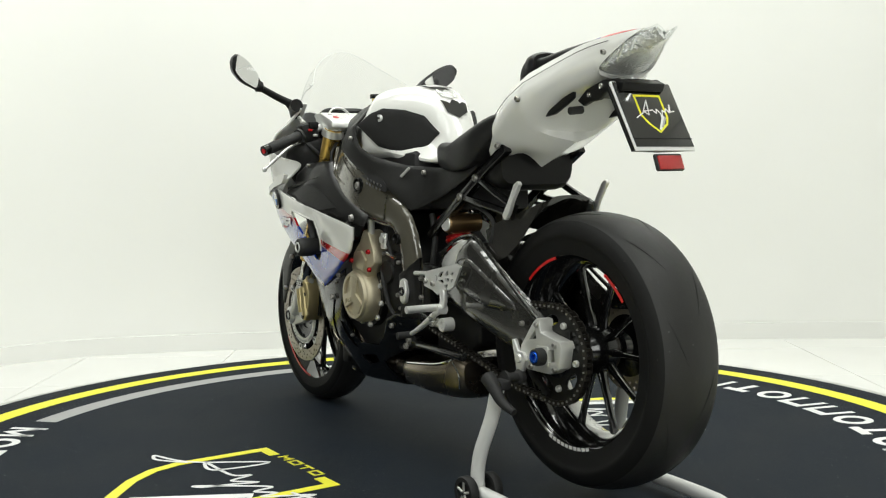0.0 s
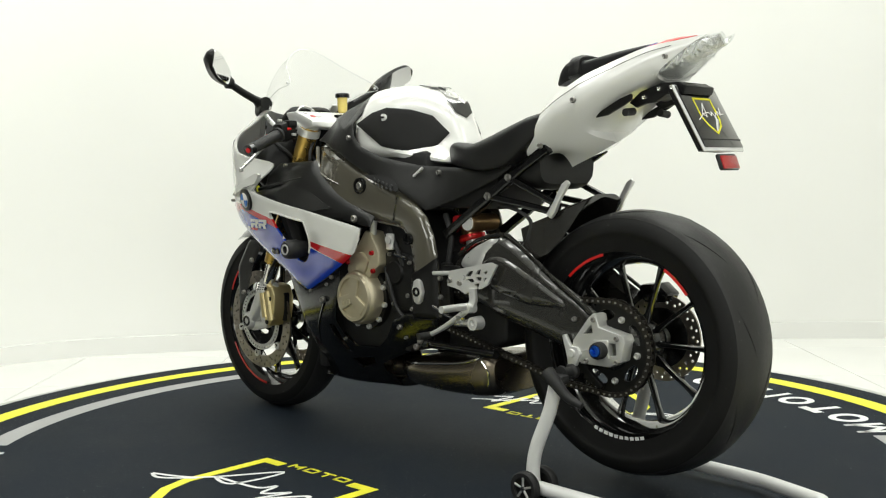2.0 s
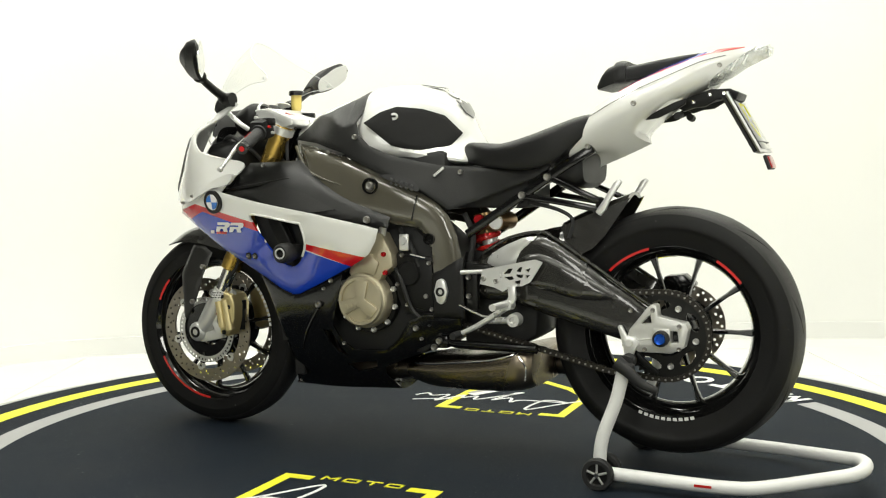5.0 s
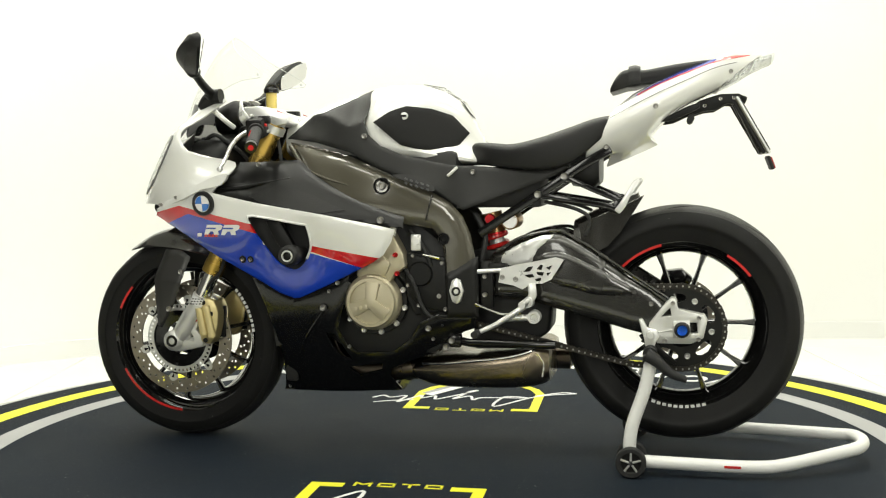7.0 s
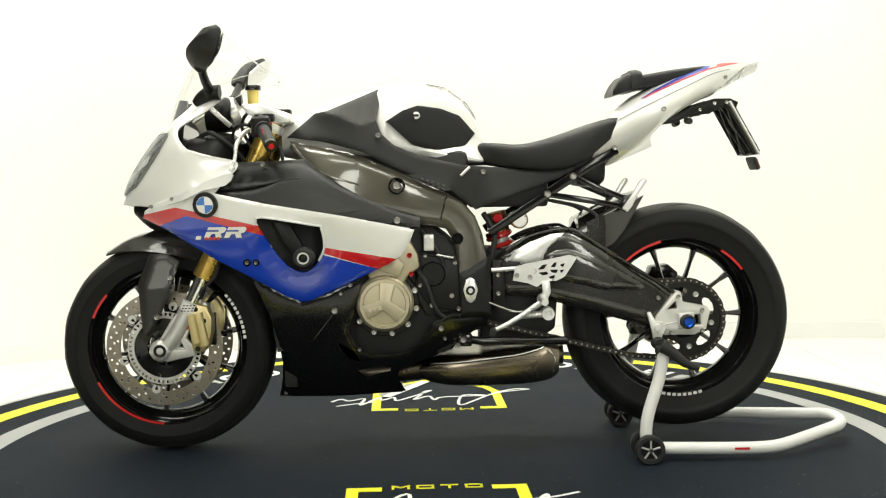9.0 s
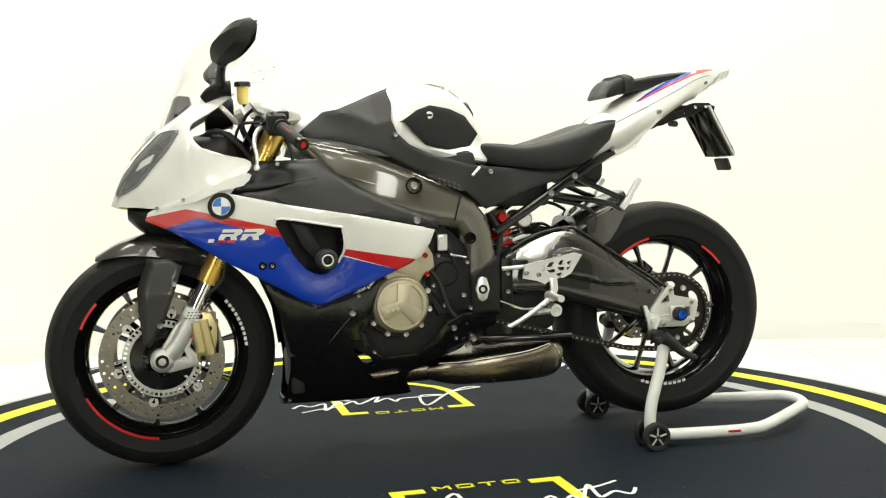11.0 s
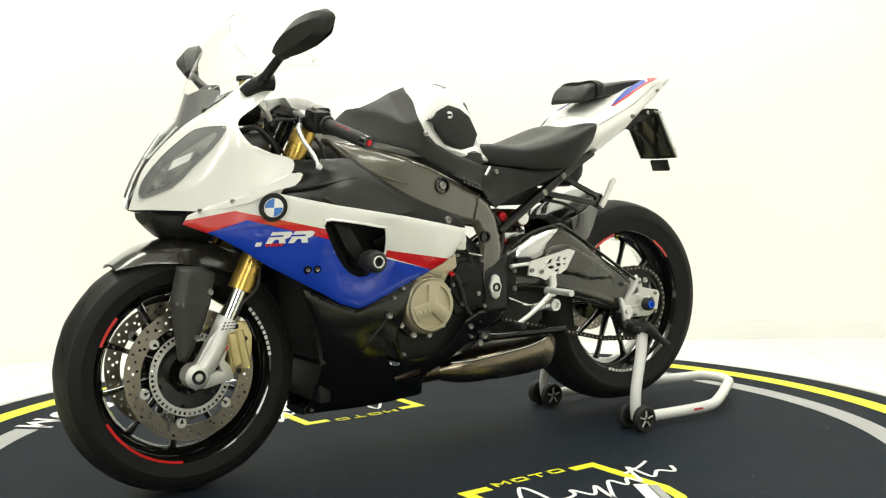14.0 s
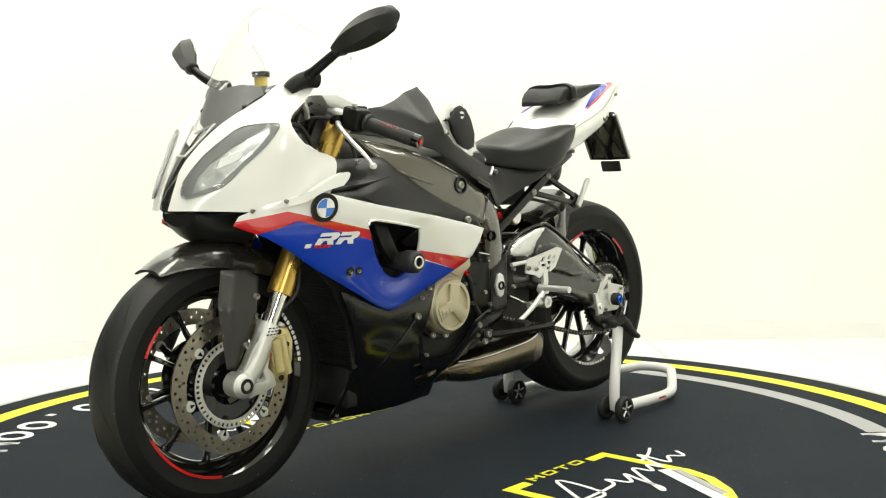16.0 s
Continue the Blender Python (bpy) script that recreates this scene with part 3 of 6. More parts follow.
def leg(y, h0, h1, r, r1=None):
    (x0, z0), (x1, z1) = fork_at(h0), fork_at(h1)
    return tube([(x0, y, z0), (x1, y, z1)], r, 24, smooth=False, r1=r1)


pair("fork_outer_tube", lambda: join(leg(-0.108, 0.235, 0.70, 0.0285), leg(-0.108, 0.228, 0.262, 0.0305)), GOLD, "gold anodised fork tube")
pair("fork_inner_tube", lambda: leg(-0.108, 0.10, 0.26, 0.0215), POLISHED, "polished fork slider tube")


def axle_lug():
    a, b = fork_at(0.06), fork_at(0.155)
    return join(tube([(AXLE[0] + 0.004, -0.108, AXLE[1] + 0.0), (a[0] - 0.004, -0.108, a[1]), (b[0], -0.108, b[1])], 0.027, 16, r1=0.0265),
                lathe([(0.0001, -0.136), (0.019, -0.136), (0.024, -0.132), (0.030, -0.126), (0.030, -0.085), (0.0001, -0.085)], (AXLE[0], 0, AXLE[1]), 24),
                tube([(AXLE[0] + 0.02, -0.108, AXLE[1] - 0.006), (AXLE[0] + 0.115, -0.105, AXLE[1] + 0.003)], 0.011, 10, smooth=False),
                tube([(AXLE[0] + 0.01, -0.108, AXLE[1] + 0.03), (AXLE[0] + 0.075, -0.108, AXLE[1] + 0.075), (AXLE[0] + 0.125, -0.106, AXLE[1] + 0.125)], 0.014, 10, r1=0.010))


pair("fork_foot", axle_lug, CAST, "cast silver fork foot with brake lugs")
pair("caliper_bracket", lambda: prism([(-0.772, 0.272), (-0.735, 0.266), (-0.662, 0.282), (-0.662, 0.306), (-0.684, 0.330), (-0.668, 0.372), (-0.672, 0.402), (-0.694, 0.412), (-0.722, 0.385), (-0.752, 0.335)], -0.124, -0.100, 0.004, 0, [[(-0.728, 0.300), (-0.690, 0.300), (-0.702, 0.328)]]), CAST, "cast silver brake caliper bracket")
pair("axle_nut", lambda: lathe([(0.0001, -0.132), (0.009, -0.132), (0.010, -0.138), (0.016, -0.139), (0.018, -0.135), (0.018, -0.13)], (AXLE[0], 0, AXLE[1]), 20), DARK_STEEL)
pair("wheel_sensor", lambda: tube([(AXLE[0] + 0.068, -0.126, AXLE[1] + 0.066), (AXLE[0] + 0.068, -0.105, AXLE[1] + 0.066)], 0.0115, 14, smooth=False), RED_ANO, "red round cap on the fork foot")


def caliper():
    o = [(-0.690, 0.405), (-0.662, 0.425), (-0.625, 0.418), (-0.612, 0.385), (-0.614, 0.345), (-0.622, 0.312), (-0.640, 0.288), (-0.668, 0.295), (-0.672, 0.335), (-0.680, 0.37)]
    return join(prism(o, -0.128, -0.05, 0.007), tube([(-0.668, -0.13, 0.395), (-0.655, -0.13, 0.318)], 0.012, 12, smooth=False), tube([(-0.650, -0.124, 0.40), (-0.632, -0.124, 0.31)], 0.014, 12, smooth=False))


for cal in pair("brake_caliper", caliper, BRASS, "pale gold radial brake caliper"):
    s = 1 if cal.data.vertices[0].co.y < 0 else -1
    for xx, zz in ((-0.656, 0.41), (-0.634, 0.378), (-0.638, 0.335), (-0.652, 0.302)):
        part("caliper_bolt", lathe([(0.0001, -0.131 * s), (0.007, -0.131 * s), (0.007, -0.12 * s), (0.0001, -0.12 * s)], (xx, 0, zz), 8), DARK_STEEL, cal)
    part("brake_pad", box((-0.62, -0.078 * s, 0.35), (0.02, 0.02, 0.09), 0.003), DARK_STEEL, cal)
pair("brake_hose", lambda: tube([(-0.655, -0.115, 0.425), (-0.64, -0.125, 0.46), (-0.60, -0.13, 0.50), (-0.585, -0.12, 0.56), (-0.57, -0.10, 0.64)], 0.0045, 8), SOFT)
fender = body([(-0.915, [(0.0, 0.566), (0.03, 0.564), (0.05, 0.556), (0.045, 0.553), (0.0, 0.561)]),
               (-0.85, [(0.0, 0.604), (0.045, 0.598), (0.072, 0.572), (0.067, 0.567), (0.0, 0.598)]),
               (-0.77, [(0.0, 0.624), (0.055, 0.614), (0.082, 0.572), (0.077, 0.568), (0.0, 0.618)]),
               (-0.69, [(0.0, 0.616), (0.055, 0.606), (0.082, 0.555), (0.077, 0.553), (0.0, 0.610)]),
               (-0.60, [(0.0, 0.582), (0.055, 0.572), (0.080, 0.53), (0.075, 0.527), (0.0, 0.576)])], 6, 4)
part("front_mudguard", fender, CARBON_DARK, bike, "glossy dark carbon front mudguard")
def guard_f(a, b):
    """Flat outer face, leaning in towards the mudguard, folded back along its front edge."""
    fold = float(np.interp(b, [0.34, 0.48, 0.56], [-0.788, -0.790, -0.762]))
    return -0.138 + 0.28 * max(0.0, b - 0.47) + 0.75 * max(0.0, fold - a)


pair("fork_guard", lambda: sheet([(-0.785, 0.560), (-0.73, 0.560), (-0.698, 0.54), (-0.722, 0.465), (-0.744, 0.405), (-0.764, 0.368), (-0.783, 0.336), (-0.800, 0.342), (-0.806, 0.40), (-0.812, 0.48)], on(guard_f), 0, step=0.010, t=0.004, round_r=0.008, round_d=0.004), CARBON_MATT, "dark carbon fork guard")
for xx, zz in ((-0.720, 0.498), (-0.757, 0.392)):
    bolt(xx, guard_f(xx, zz) - 0.006, zz, 0.008)

# ---- tank, side covers, seats ----
tank = body([(-0.42, [(0, 0.912), (0.03, 0.908), (0.048, 0.895), (0.058, 0.873), (0.058, 0.855), (0.05, 0.835), (0, 0.82)]),
             (-0.31, [(0, 0.965), (0.045, 0.960), (0.075, 0.940), (0.098, 0.90), (0.105, 0.87), (0.10, 0.83), (0, 0.8)]),
             (-0.20, [(0, 0.995), (0.050, 0.991), (0.080, 0.970), (0.122, 0.905), (0.135, 0.865), (0.125, 0.82), (0, 0.8)]),
             (-0.13, [(0, 1.011), (0.075, 1.008), (0.124, 0.988), (0.160, 0.926), (0.166, 0.875), (0.145, 0.82), (0, 0.79)]),
             (-0.05, [(0, 1.017), (0.070, 1.012), (0.113, 0.988), (0.138, 0.93), (0.140, 0.88), (0.137, 0.82), (0, 0.79)]),
             (0.03, [(0, 1.0), (0.050, 0.994), (0.078, 0.965), (0.091, 0.915), (0.096, 0.865), (0.124, 0.808), (0, 0.79)]),
             (0.09, [(0, 0.957), (0.040, 0.95), (0.058, 0.925), (0.068, 0.885), (0.080, 0.845), (0.112, 0.805), (0, 0.79)]),
             (0.125, [(0, 0.90), (0.030, 0.893), (0.045, 0.875), (0.055, 0.85), (0.070, 0.825), (0.092, 0.80), (0, 0.79)]),
             (0.150, [(0, 0.853), (0.03, 0.848), (0.045, 0.838), (0.05, 0.825), (0.048, 0.815), (0.04, 0.80), (0, 0.79)])], 5, 4)
TANK = part("fuel_tank", tank, PAINT, bike, "glossy white fuel tank")
pad_f = surface([(-0.126, 0.907, -0.172), (-0.06, 0.95, -0.142), (0.061, 0.935, -0.074), (0.116, 0.875, -0.046), (0.068, 0.831, -0.080), (-0.08, 0.842, -0.150), (0.0, 0.89, -0.117), (-0.06, 0.90, -0.147)])
PAD_O = [(-0.128, 0.908), (-0.085, 0.937), (-0.045, 0.951), (0.017, 0.944), (0.069, 0.926), (0.112, 0.878), (0.078, 0.836), (0.015, 0.826), (-0.06, 0.846)]
pair("knee_pad", lambda: sheet(PAD_O, lambda a, b: (a, pad_f(a, b) - 0.017, b), 0, step=0.012, t=0.022, round_r=0.008, round_d=0.004), PAD, "grained black tank grip pad", parent=TANK)
BADGE_Y = pad_f(-0.049, 0.924) - 0.0195
part("pad_badge", lathe([(0.0001, BADGE_Y - 0.001), (0.010, BADGE_Y), (0.010, BADGE_Y + 0.02)], (-0.049, 0.0, 0.924), 18), WHITE_FIELD, TANK, "small round white badge")
part("pad_badge_bar", box((-0.049, BADGE_Y - 0.0012, 0.924), (0.014, 0.001, 0.006), 0), PLASTIC, TANK)
# printed pad on the back of the tank
for k, (xa, xb, w) in enumerate(((-0.02, 0.035, 0.045), (0.040, 0.078, 0.03), (0.082, 0.118, 0.04))):
    def spine(a, b):
        z = np.interp(a, [-0.05, 0.03, 0.09, 0.125, 0.15], [1.016, 1.0, 0.957, 0.90, 0.853])
        return (a, b, z + 0.009 - 1.6 * b * b)
    part("tank_pad", sheet([(xa, -w), (xa + 0.012, -w * 0.4), (xa, 0), (xa + 0.012, w * 0.4), (xa, w), (xb - 0.01, w * 0.8), (xb, 0.0), (xb - 0.01, -w * 0.8)], spine, 0, step=0.02, t=0.002, out=(0.4, 0, 1)), (GLOSS_BLACK, CHROME, GLOSS_BLACK)[k], TANK, ("black printed tank pad", "silver printed tank pad", "black printed tank pad")[k])
COVER_BASE = surface([(-0.15, 0.871, -0.190), (-0.32, 0.926, -0.100), (-0.39, 0.865, -0.112), (-0.15, 0.985, -0.178), (-0.19, 0.966, -0.172), (-0.15, 0.92, -0.176), (0.074, 0.806, -0.135), (0.132, 0.771, -0.118), (0.30, 0.747, -0.13), (0.106, 0.671, -0.155), (-0.10, 0.785, -0.20), (0.04, 0.72, -0.185), (-0.27, 0.86, -0.165), (-0.24, 0.905, -0.160)])


def COVER_F(a, b):
    """The side cover, with a crisp facet that leans in above its ridge."""
    ridge = float(np.interp(a, [-0.33, -0.25, -0.197, -0.15], [0.945, 0.925, 0.898, 0.913]))
    return COVER_BASE(a, b) + 0.9 * max(0.0, b - ridge)


COVER_O = [(-0.400, 0.872), (-0.325, 0.936), (-0.289, 0.942), (-0.240, 0.962), (-0.191, 0.984), (-0.150, 1.000), (-0.145, 0.965), (-0.156, 0.912), (-0.142, 0.876), (-0.110, 0.846), (-0.045, 0.818), (0.074, 0.791), (0.119, 0.788), (0.24, 0.778), (0.345, 0.780), (0.378, 0.792), (0.390, 0.784), (0.335, 0.752), (0.107, 0.671), (0.043, 0.722), (-0.105, 0.785), (-0.194, 0.829), (-0.30, 0.858)]
pair("tank_side_cover", lambda: sheet(COVER_O, on(COVER_F), 0, step=0.008, t=0.006, round_r=0.014, round_d=0.004), TEXTURED, "matte grained black tank side cover", angle=24)
pair("cover_vent", lambda: sheet([(-0.075, 0.766), (-0.03, 0.768), (0.010, 0.757), (0.035, 0.735), (0.033, 0.722), (-0.02, 0.745)], lambda a, b: (a, COVER_F(a, b) - 0.004, b), 2, step=0.02, t=-0.003), DEEP, "black vent mesh")
for k in range(5):
    for j in range(2):
        xx, zz = -0.035 + k * 0.014, 0.756 - k * 0.0045 - j * 0.011
        part("vent_mesh", box((xx, COVER_F(xx, zz) - 0.008, zz), (0.008, 0.002, 0.005), 0, Matrix.Rotation(0.6, 4, "Y")), SURROUND, bike)
bolt(-0.15, -0.199, 0.871, 0.007)
bolt(0.130, -0.126, 0.772, 0.007)
pair("cover_slash", lambda: tube([(0.068, -0.158, 0.762), (0.092, -0.146, 0.785)], 0.004, 6, smooth=False), CAST, "pale slit in the side cover")


def cushion(stn, crown=0.0):
    out = []
    for x, w, zt, zb in stn:
        h = zt - zb
        out.append((x, [(0, zt - crown), (w * 0.6, zt), (w * 0.89, zt - h * 0.07), (w, zt - h * 0.32), (w * 0.97, zb + h * 0.10), (w * 0.82, zb), (0, zb)]))
    return body(out, 5, 4)


part("rider_seat", cushion([(0.098, 0.045, 0.830, 0.805), (0.125, 0.075, 0.850, 0.796), (0.17, 0.105, 0.850, 0.788), (0.235, 0.130, 0.846, 0.780), (0.31, 0.150, 0.862, 0.775), (0.39, 0.160, 0.887, 0.790), (0.45, 0.152, 0.907, 0.835), (0.500, 0.138, 0.915, 0.878), (0.514, 0.126, 0.908, 0.893)], 0.008), VINYL, bike, "black vinyl rider's seat")
part("pillion_seat", cushion([(0.492, 0.080, 0.990, 0.977), (0.506, 0.090, 1.016, 0.980), (0.526, 0.094, 1.034, 0.986), (0.560, 0.096, 1.038, 0.994), (0.580, 0.092, 1.034, 0.997), (0.66, 0.082, 1.047, 1.010), (0.74, 0.072, 1.056, 1.032), (0.768, 0.06, 1.056, 1.044)], 0.004), VINYL, bike, "black vinyl pillion seat").data.transform(Matrix.Scale(0.88, 4, (0, 1, 0)))
part("seat_strap", body([(0.540, [(0, 1.043), (0.06, 1.045), (0.096, 1.036), (0.106, 1.016), (0.10, 0.99), (0, 0.99)]), (0.556, [(0, 1.046), (0.06, 1.048), (0.099, 1.038), (0.109, 1.018), (0.10, 0.992), (0, 0.992)]), (0.570, [(0, 1.042), (0.06, 1.044), (0.096, 1.036), (0.104, 1.018), (0.10, 0.996), (0, 0.996)])], 3, 4), VINYL, bike, "black strap over the pillion seat").data.transform(Matrix.Scale(0.86, 4, (0, 1, 0)))

# ---- tail ----
TAIL_ROWS = [
    [(0.508, -0.135, 0.930), (0.462, -0.140, 0.865), (0.430, -0.108, 0.804), (0.487, -0.060, 0.815), (0.480, 0.0, 0.781)],
    [(0.560, -0.145, 0.958), (0.545, -0.160, 0.905), (0.525, -0.130, 0.855), (0.540, -0.075, 0.825), (0.547, 0.0, 0.808)],
    [(0.615, -0.142, 0.986), (0.611, -0.164, 0.935), (0.595, -0.140, 0.892), (0.594, -0.080, 0.858), (0.615, 0.0, 0.838)],
    [(0.623, -0.141, 0.990), (0.619, -0.163, 0.939), (0.606, -0.140, 0.897), (0.598, -0.078, 0.868), (0.600, 0.0, 0.862)],
    [(0.690, -0.118, 1.018), (0.688, -0.138, 0.972), (0.675, -0.112, 0.936), (0.667, -0.060, 0.927), (0.662, 0.0, 0.924)],
    [(0.758, -0.092, 1.044), (0.758, -0.100, 1.008), (0.760, -0.076, 0.980), (0.757, -0.040, 0.972), (0.755, 0.0, 0.970)],
    [(0.820, -0.066, 1.056), (0.806, -0.076, 1.026), (0.775, -0.076, 0.988), (0.765, -0.040, 0.976), (0.760, 0.0, 0.974)],
    [(0.880, -0.036, 1.066), (0.850, -0.055, 1.045), (0.785, -0.075, 0.994), (0.770, -0.040, 0.978), (0.764, 0.0, 0.976)]]


def tail_shell():
    """One half of the tail: flank, belly and keel, with the step behind its spike."""
    front, rear = patch(TAIL_ROWS[:3], 6, 5), patch(TAIL_ROWS[3:], 6, 5)
    return thick(grid(np.concatenate([front, rear])), 0.004, (0, -1, -0.3))


pair("tail_side", tail_shell, PAINT, "glossy white tail panel", angle=32)
seam = [tuple(np.array(r[0]) * 0.55 + np.array(r[1]) * 0.45 + np.array((0, -0.0055, 0.002))) for r in TAIL_ROWS[:7]]
pair("tail_seam", lambda: tube(seam, 0.0009, 6), SURROUND, "thin dark panel joint")
EDGE_X = [0.50, 0.552, 0.60, 0.67, 0.758, 0.82, 0.875]
EDGE_Z = [0.918, 0.956, 0.980, 1.011, 1.043, 1.054, 1.063]
EDGE_W = [0.129, 0.140, 0.140, 0.122, 0.089, 0.063, 0.036]


def deck_at(x, y, lift=0.0):
    """The domed tail deck between the upper edges of the side panels."""
    w, z = np.interp(x, EDGE_X, EDGE_W), np.interp(x, EDGE_X, EDGE_Z)
    u = min(1.0, abs(y) / w)
    return (x, y, z - 0.003 + (0.024 if x < 0.8 else 0.024 - 0.5 * (x - 0.8) * (1 - u)) * (1 - u ** 2) + lift)


DECK = part("tail_deck", thick(grid([[deck_at(x, u * np.interp(x, EDGE_X, EDGE_W)) for u in np.linspace(-1, 1, 17)] for x in np.linspace(0.50, 0.875, 24)]), 0.004, (0, 0, 1)), PAINT, bike, "glossy white tail deck")
part("tail_front", thick(grid([[(x0 + (x1 - x0) * f, y * 0.128 * (1 - 0.06 * f), z) for y in np.linspace(-1, 1, 13) for x0, x1, z in ((*(deck_at(0.502, y * 0.128)[0], 0.462), deck_at(0.502, y * 0.128)[2] * (1 - f) + 0.868 * f),)] for f in np.linspace(0, 1, 6)]), 0.004, (-1, 0, 0.3)), PAINT, bike, "white front of the tail behind the seat")
for s in (1, -1):
    part("deck_stripe", sheet([(0.56, -0.125 * s), (0.66, -0.085 * s), (0.765, -0.056 * s), (0.752, -0.080 * s), (0.69, -0.105 * s), (0.62, -0.126 * s)], lambda a, b: deck_at(a, b, 0.0025), 0, step=0.03, t=0.002, out=(0, 0, 1)), BLUE_GLOSS, DECK, "blue field on the tail")
    line = [(x, -s * float(np.interp(x, EDGE_X, EDGE_W)) * f) for x, f in ((0.565, 0.955), (0.62, 0.955), (0.68, 0.95), (0.74, 0.94), (0.80, 0.92), (0.80, 0.82), (0.74, 0.885), (0.68, 0.90), (0.62, 0.91), (0.565, 0.925))]
    part("deck_line", sheet(line, lambda a, b: deck_at(a, b, 0.0030), 0, step=0.03, t=0.002, out=(0, 0, 1)), RED_PAINT, DECK, "red line on the tail")
    part("deck_stripe", sheet([(0.785, -0.050 * s), (0.850, -0.026 * s), (0.840, -0.042 * s), (0.772, -0.074 * s)], lambda a, b: deck_at(a, b, 0.0025), 0, step=0.03, t=0.002, out=(0, 0, 1)), RED_PAINT, DECK, "red field on the tail")
bolt(0.611, -0.169, 0.933, 0.007)
bolt(0.485, -0.136, 0.832, 0.007)
bolt(0.800, -0.081, 1.022, 0.006)
part("undertail", body([(0.39, [(0, 0.83), (0.09, 0.83), (0.11, 0.80), (0.10, 0.745), (0, 0.73)]), (0.44, [(0, 0.84), (0.09, 0.84), (0.112, 0.79), (0.10, 0.732), (0, 0.725)]), (0.464, [(0, 0.84), (0.09, 0.84), (0.108, 0.79), (0.09, 0.745), (0, 0.74)])], 3, 3), PLASTIC, bike, "black undertail box")
def lamp_shell(k, dz):
    """The pointed twin-horned tail lamp; k scales its width, dz lowers it."""
    st = [(0.752, [(0, 1.030), (0.05, 1.028), (0.084, 1.006), (0.075, 0.980), (0.035, 0.970), (0, 0.968)]),
          (0.810, [(0, 1.040), (0.04, 1.042), (0.067, 1.030), (0.058, 1.004), (0.02, 0.995), (0, 0.993)]),
          (0.865, [(0, 1.045), (0.025, 1.053), (0.045, 1.056), (0.038, 1.036), (0.012, 1.028), (0, 1.026)]),
          (0.911, [(0, 1.050), (0.012, 1.062), (0.028, 1.070), (0.021, 1.058), (0.008, 1.048), (0, 1.046)])]
    return body([(x - (0 if k == 1 else 0.006), [(y * k, z - dz * (1 if z > 1.0 else -0.6)) for y, z in h]) for x, h in st], 4, 4)


light = part("tail_light", lamp_shell(1, 0), LENS, bike, "clear glass tail light")
part("tail_light_reflector", lamp_shell(0.93, 0.004), FACETED, light, "faceted silver reflector")
for k in range(4):
    pair("lamp_rib", lambda: tube([(0.765 + k * 0.028, -0.074 + k * 0.010, 0.984 + k * 0.013), (0.80 + k * 0.020, -0.074 + k * 0.010, 1.020 + k * 0.009)], 0.0022, 6, smooth=False), ALU, parent=light)

# plate carrier
part("plate_bracket", join(box((0.775, 0, 0.948), (0.10, 0.075, 0.014), 0.003, Matrix.Rotation(radians(-14), 4, "Y")), box((0.826, 0, 0.952), (0.030, 0.12, 0.020), 0.004, Matrix.Rotation(radians(20), 4, "Y"))), PLASTIC, bike, "black plate bracket")
pair("bracket_cheek", lambda: prism([(0.690, 0.926), (0.722, 0.950), (0.775, 0.966), (0.822, 0.966), (0.842, 0.952), (0.835, 0.938), (0.790, 0.940), (0.762, 0.924), (0.735, 0.922), (0.71, 0.914)], -0.060, -0.046, 0.003), PLASTIC, "black side cheek of the plate bracket")
pair("bracket_stay", lambda: prism([(0.622, 0.894), (0.636, 0.908), (0.69, 0.934), (0.722, 0.944), (0.722, 0.930), (0.70, 0.918), (0.655, 0.898)], -0.098, -0.088, 0.002), PLASTIC, "black stay under the tail")
pair("indicator_stub", lambda: tube([(0.700, -0.055, 0.906), (0.700, -0.088, 0.903)], 0.009, 12, smooth=False), SOFT, "blanked indicator mount")
for xx, zz in ((0.775, 0.953), (0.808, 0.955), (0.735, 0.936)):
    bolt(xx, -0.063, zz, 0.006, None, POLISHED)
PL = Matrix.Translation((0.857, 0.008, 0.884)) @ Matrix.Rotation(radians(29.5), 4, "Y").inverted()
plate = part("licence_plate", box((0, 0, 0), (0.006, 0.168, 0.170), 0.003, None), WHITE_FIELD, bike, "licence plate holder with a black dealer card")
plate.data.transform(PL)
card = [("plate_back", (-0.005, 0, 0.0), (0.003, 0.16, 0.165), OLIVE, "olive plate backing"), ("plate_card", (0.0045, 0, 0.002), (0.003, 0.162, 0.158), GLOSS_BLACK, "black card"), ("card_band", (0.0062, 0, -0.058), (0.0015, 0.166, 0.003), PLASTIC, "")]
for nm, c, s, mt, lb in card:
    ob = part(nm, box(c, s, 0.001), mt, plate, lb)
    ob.data.transform(PL)


def card_bar(y0, z0, y1, z1, w, mat, x=0.0064):
    """A printed stroke on the card."""
    L = math.hypot(y1 - y0, z1 - z0)
    bm = box((0, 0, 0), (0.0008, L + w * 0.6, w), 0, Matrix.Rotation(math.atan2(z1 - z0, y1 - y0), 4, "X"))
    bmesh.ops.translate(bm, vec=(x, (y0 + y1) / 2, (z0 + z1) / 2), verts=bm.verts[:])
    ob = part("card_print", bm, mat, plate, smooth=False)
    ob.data.transform(PL)


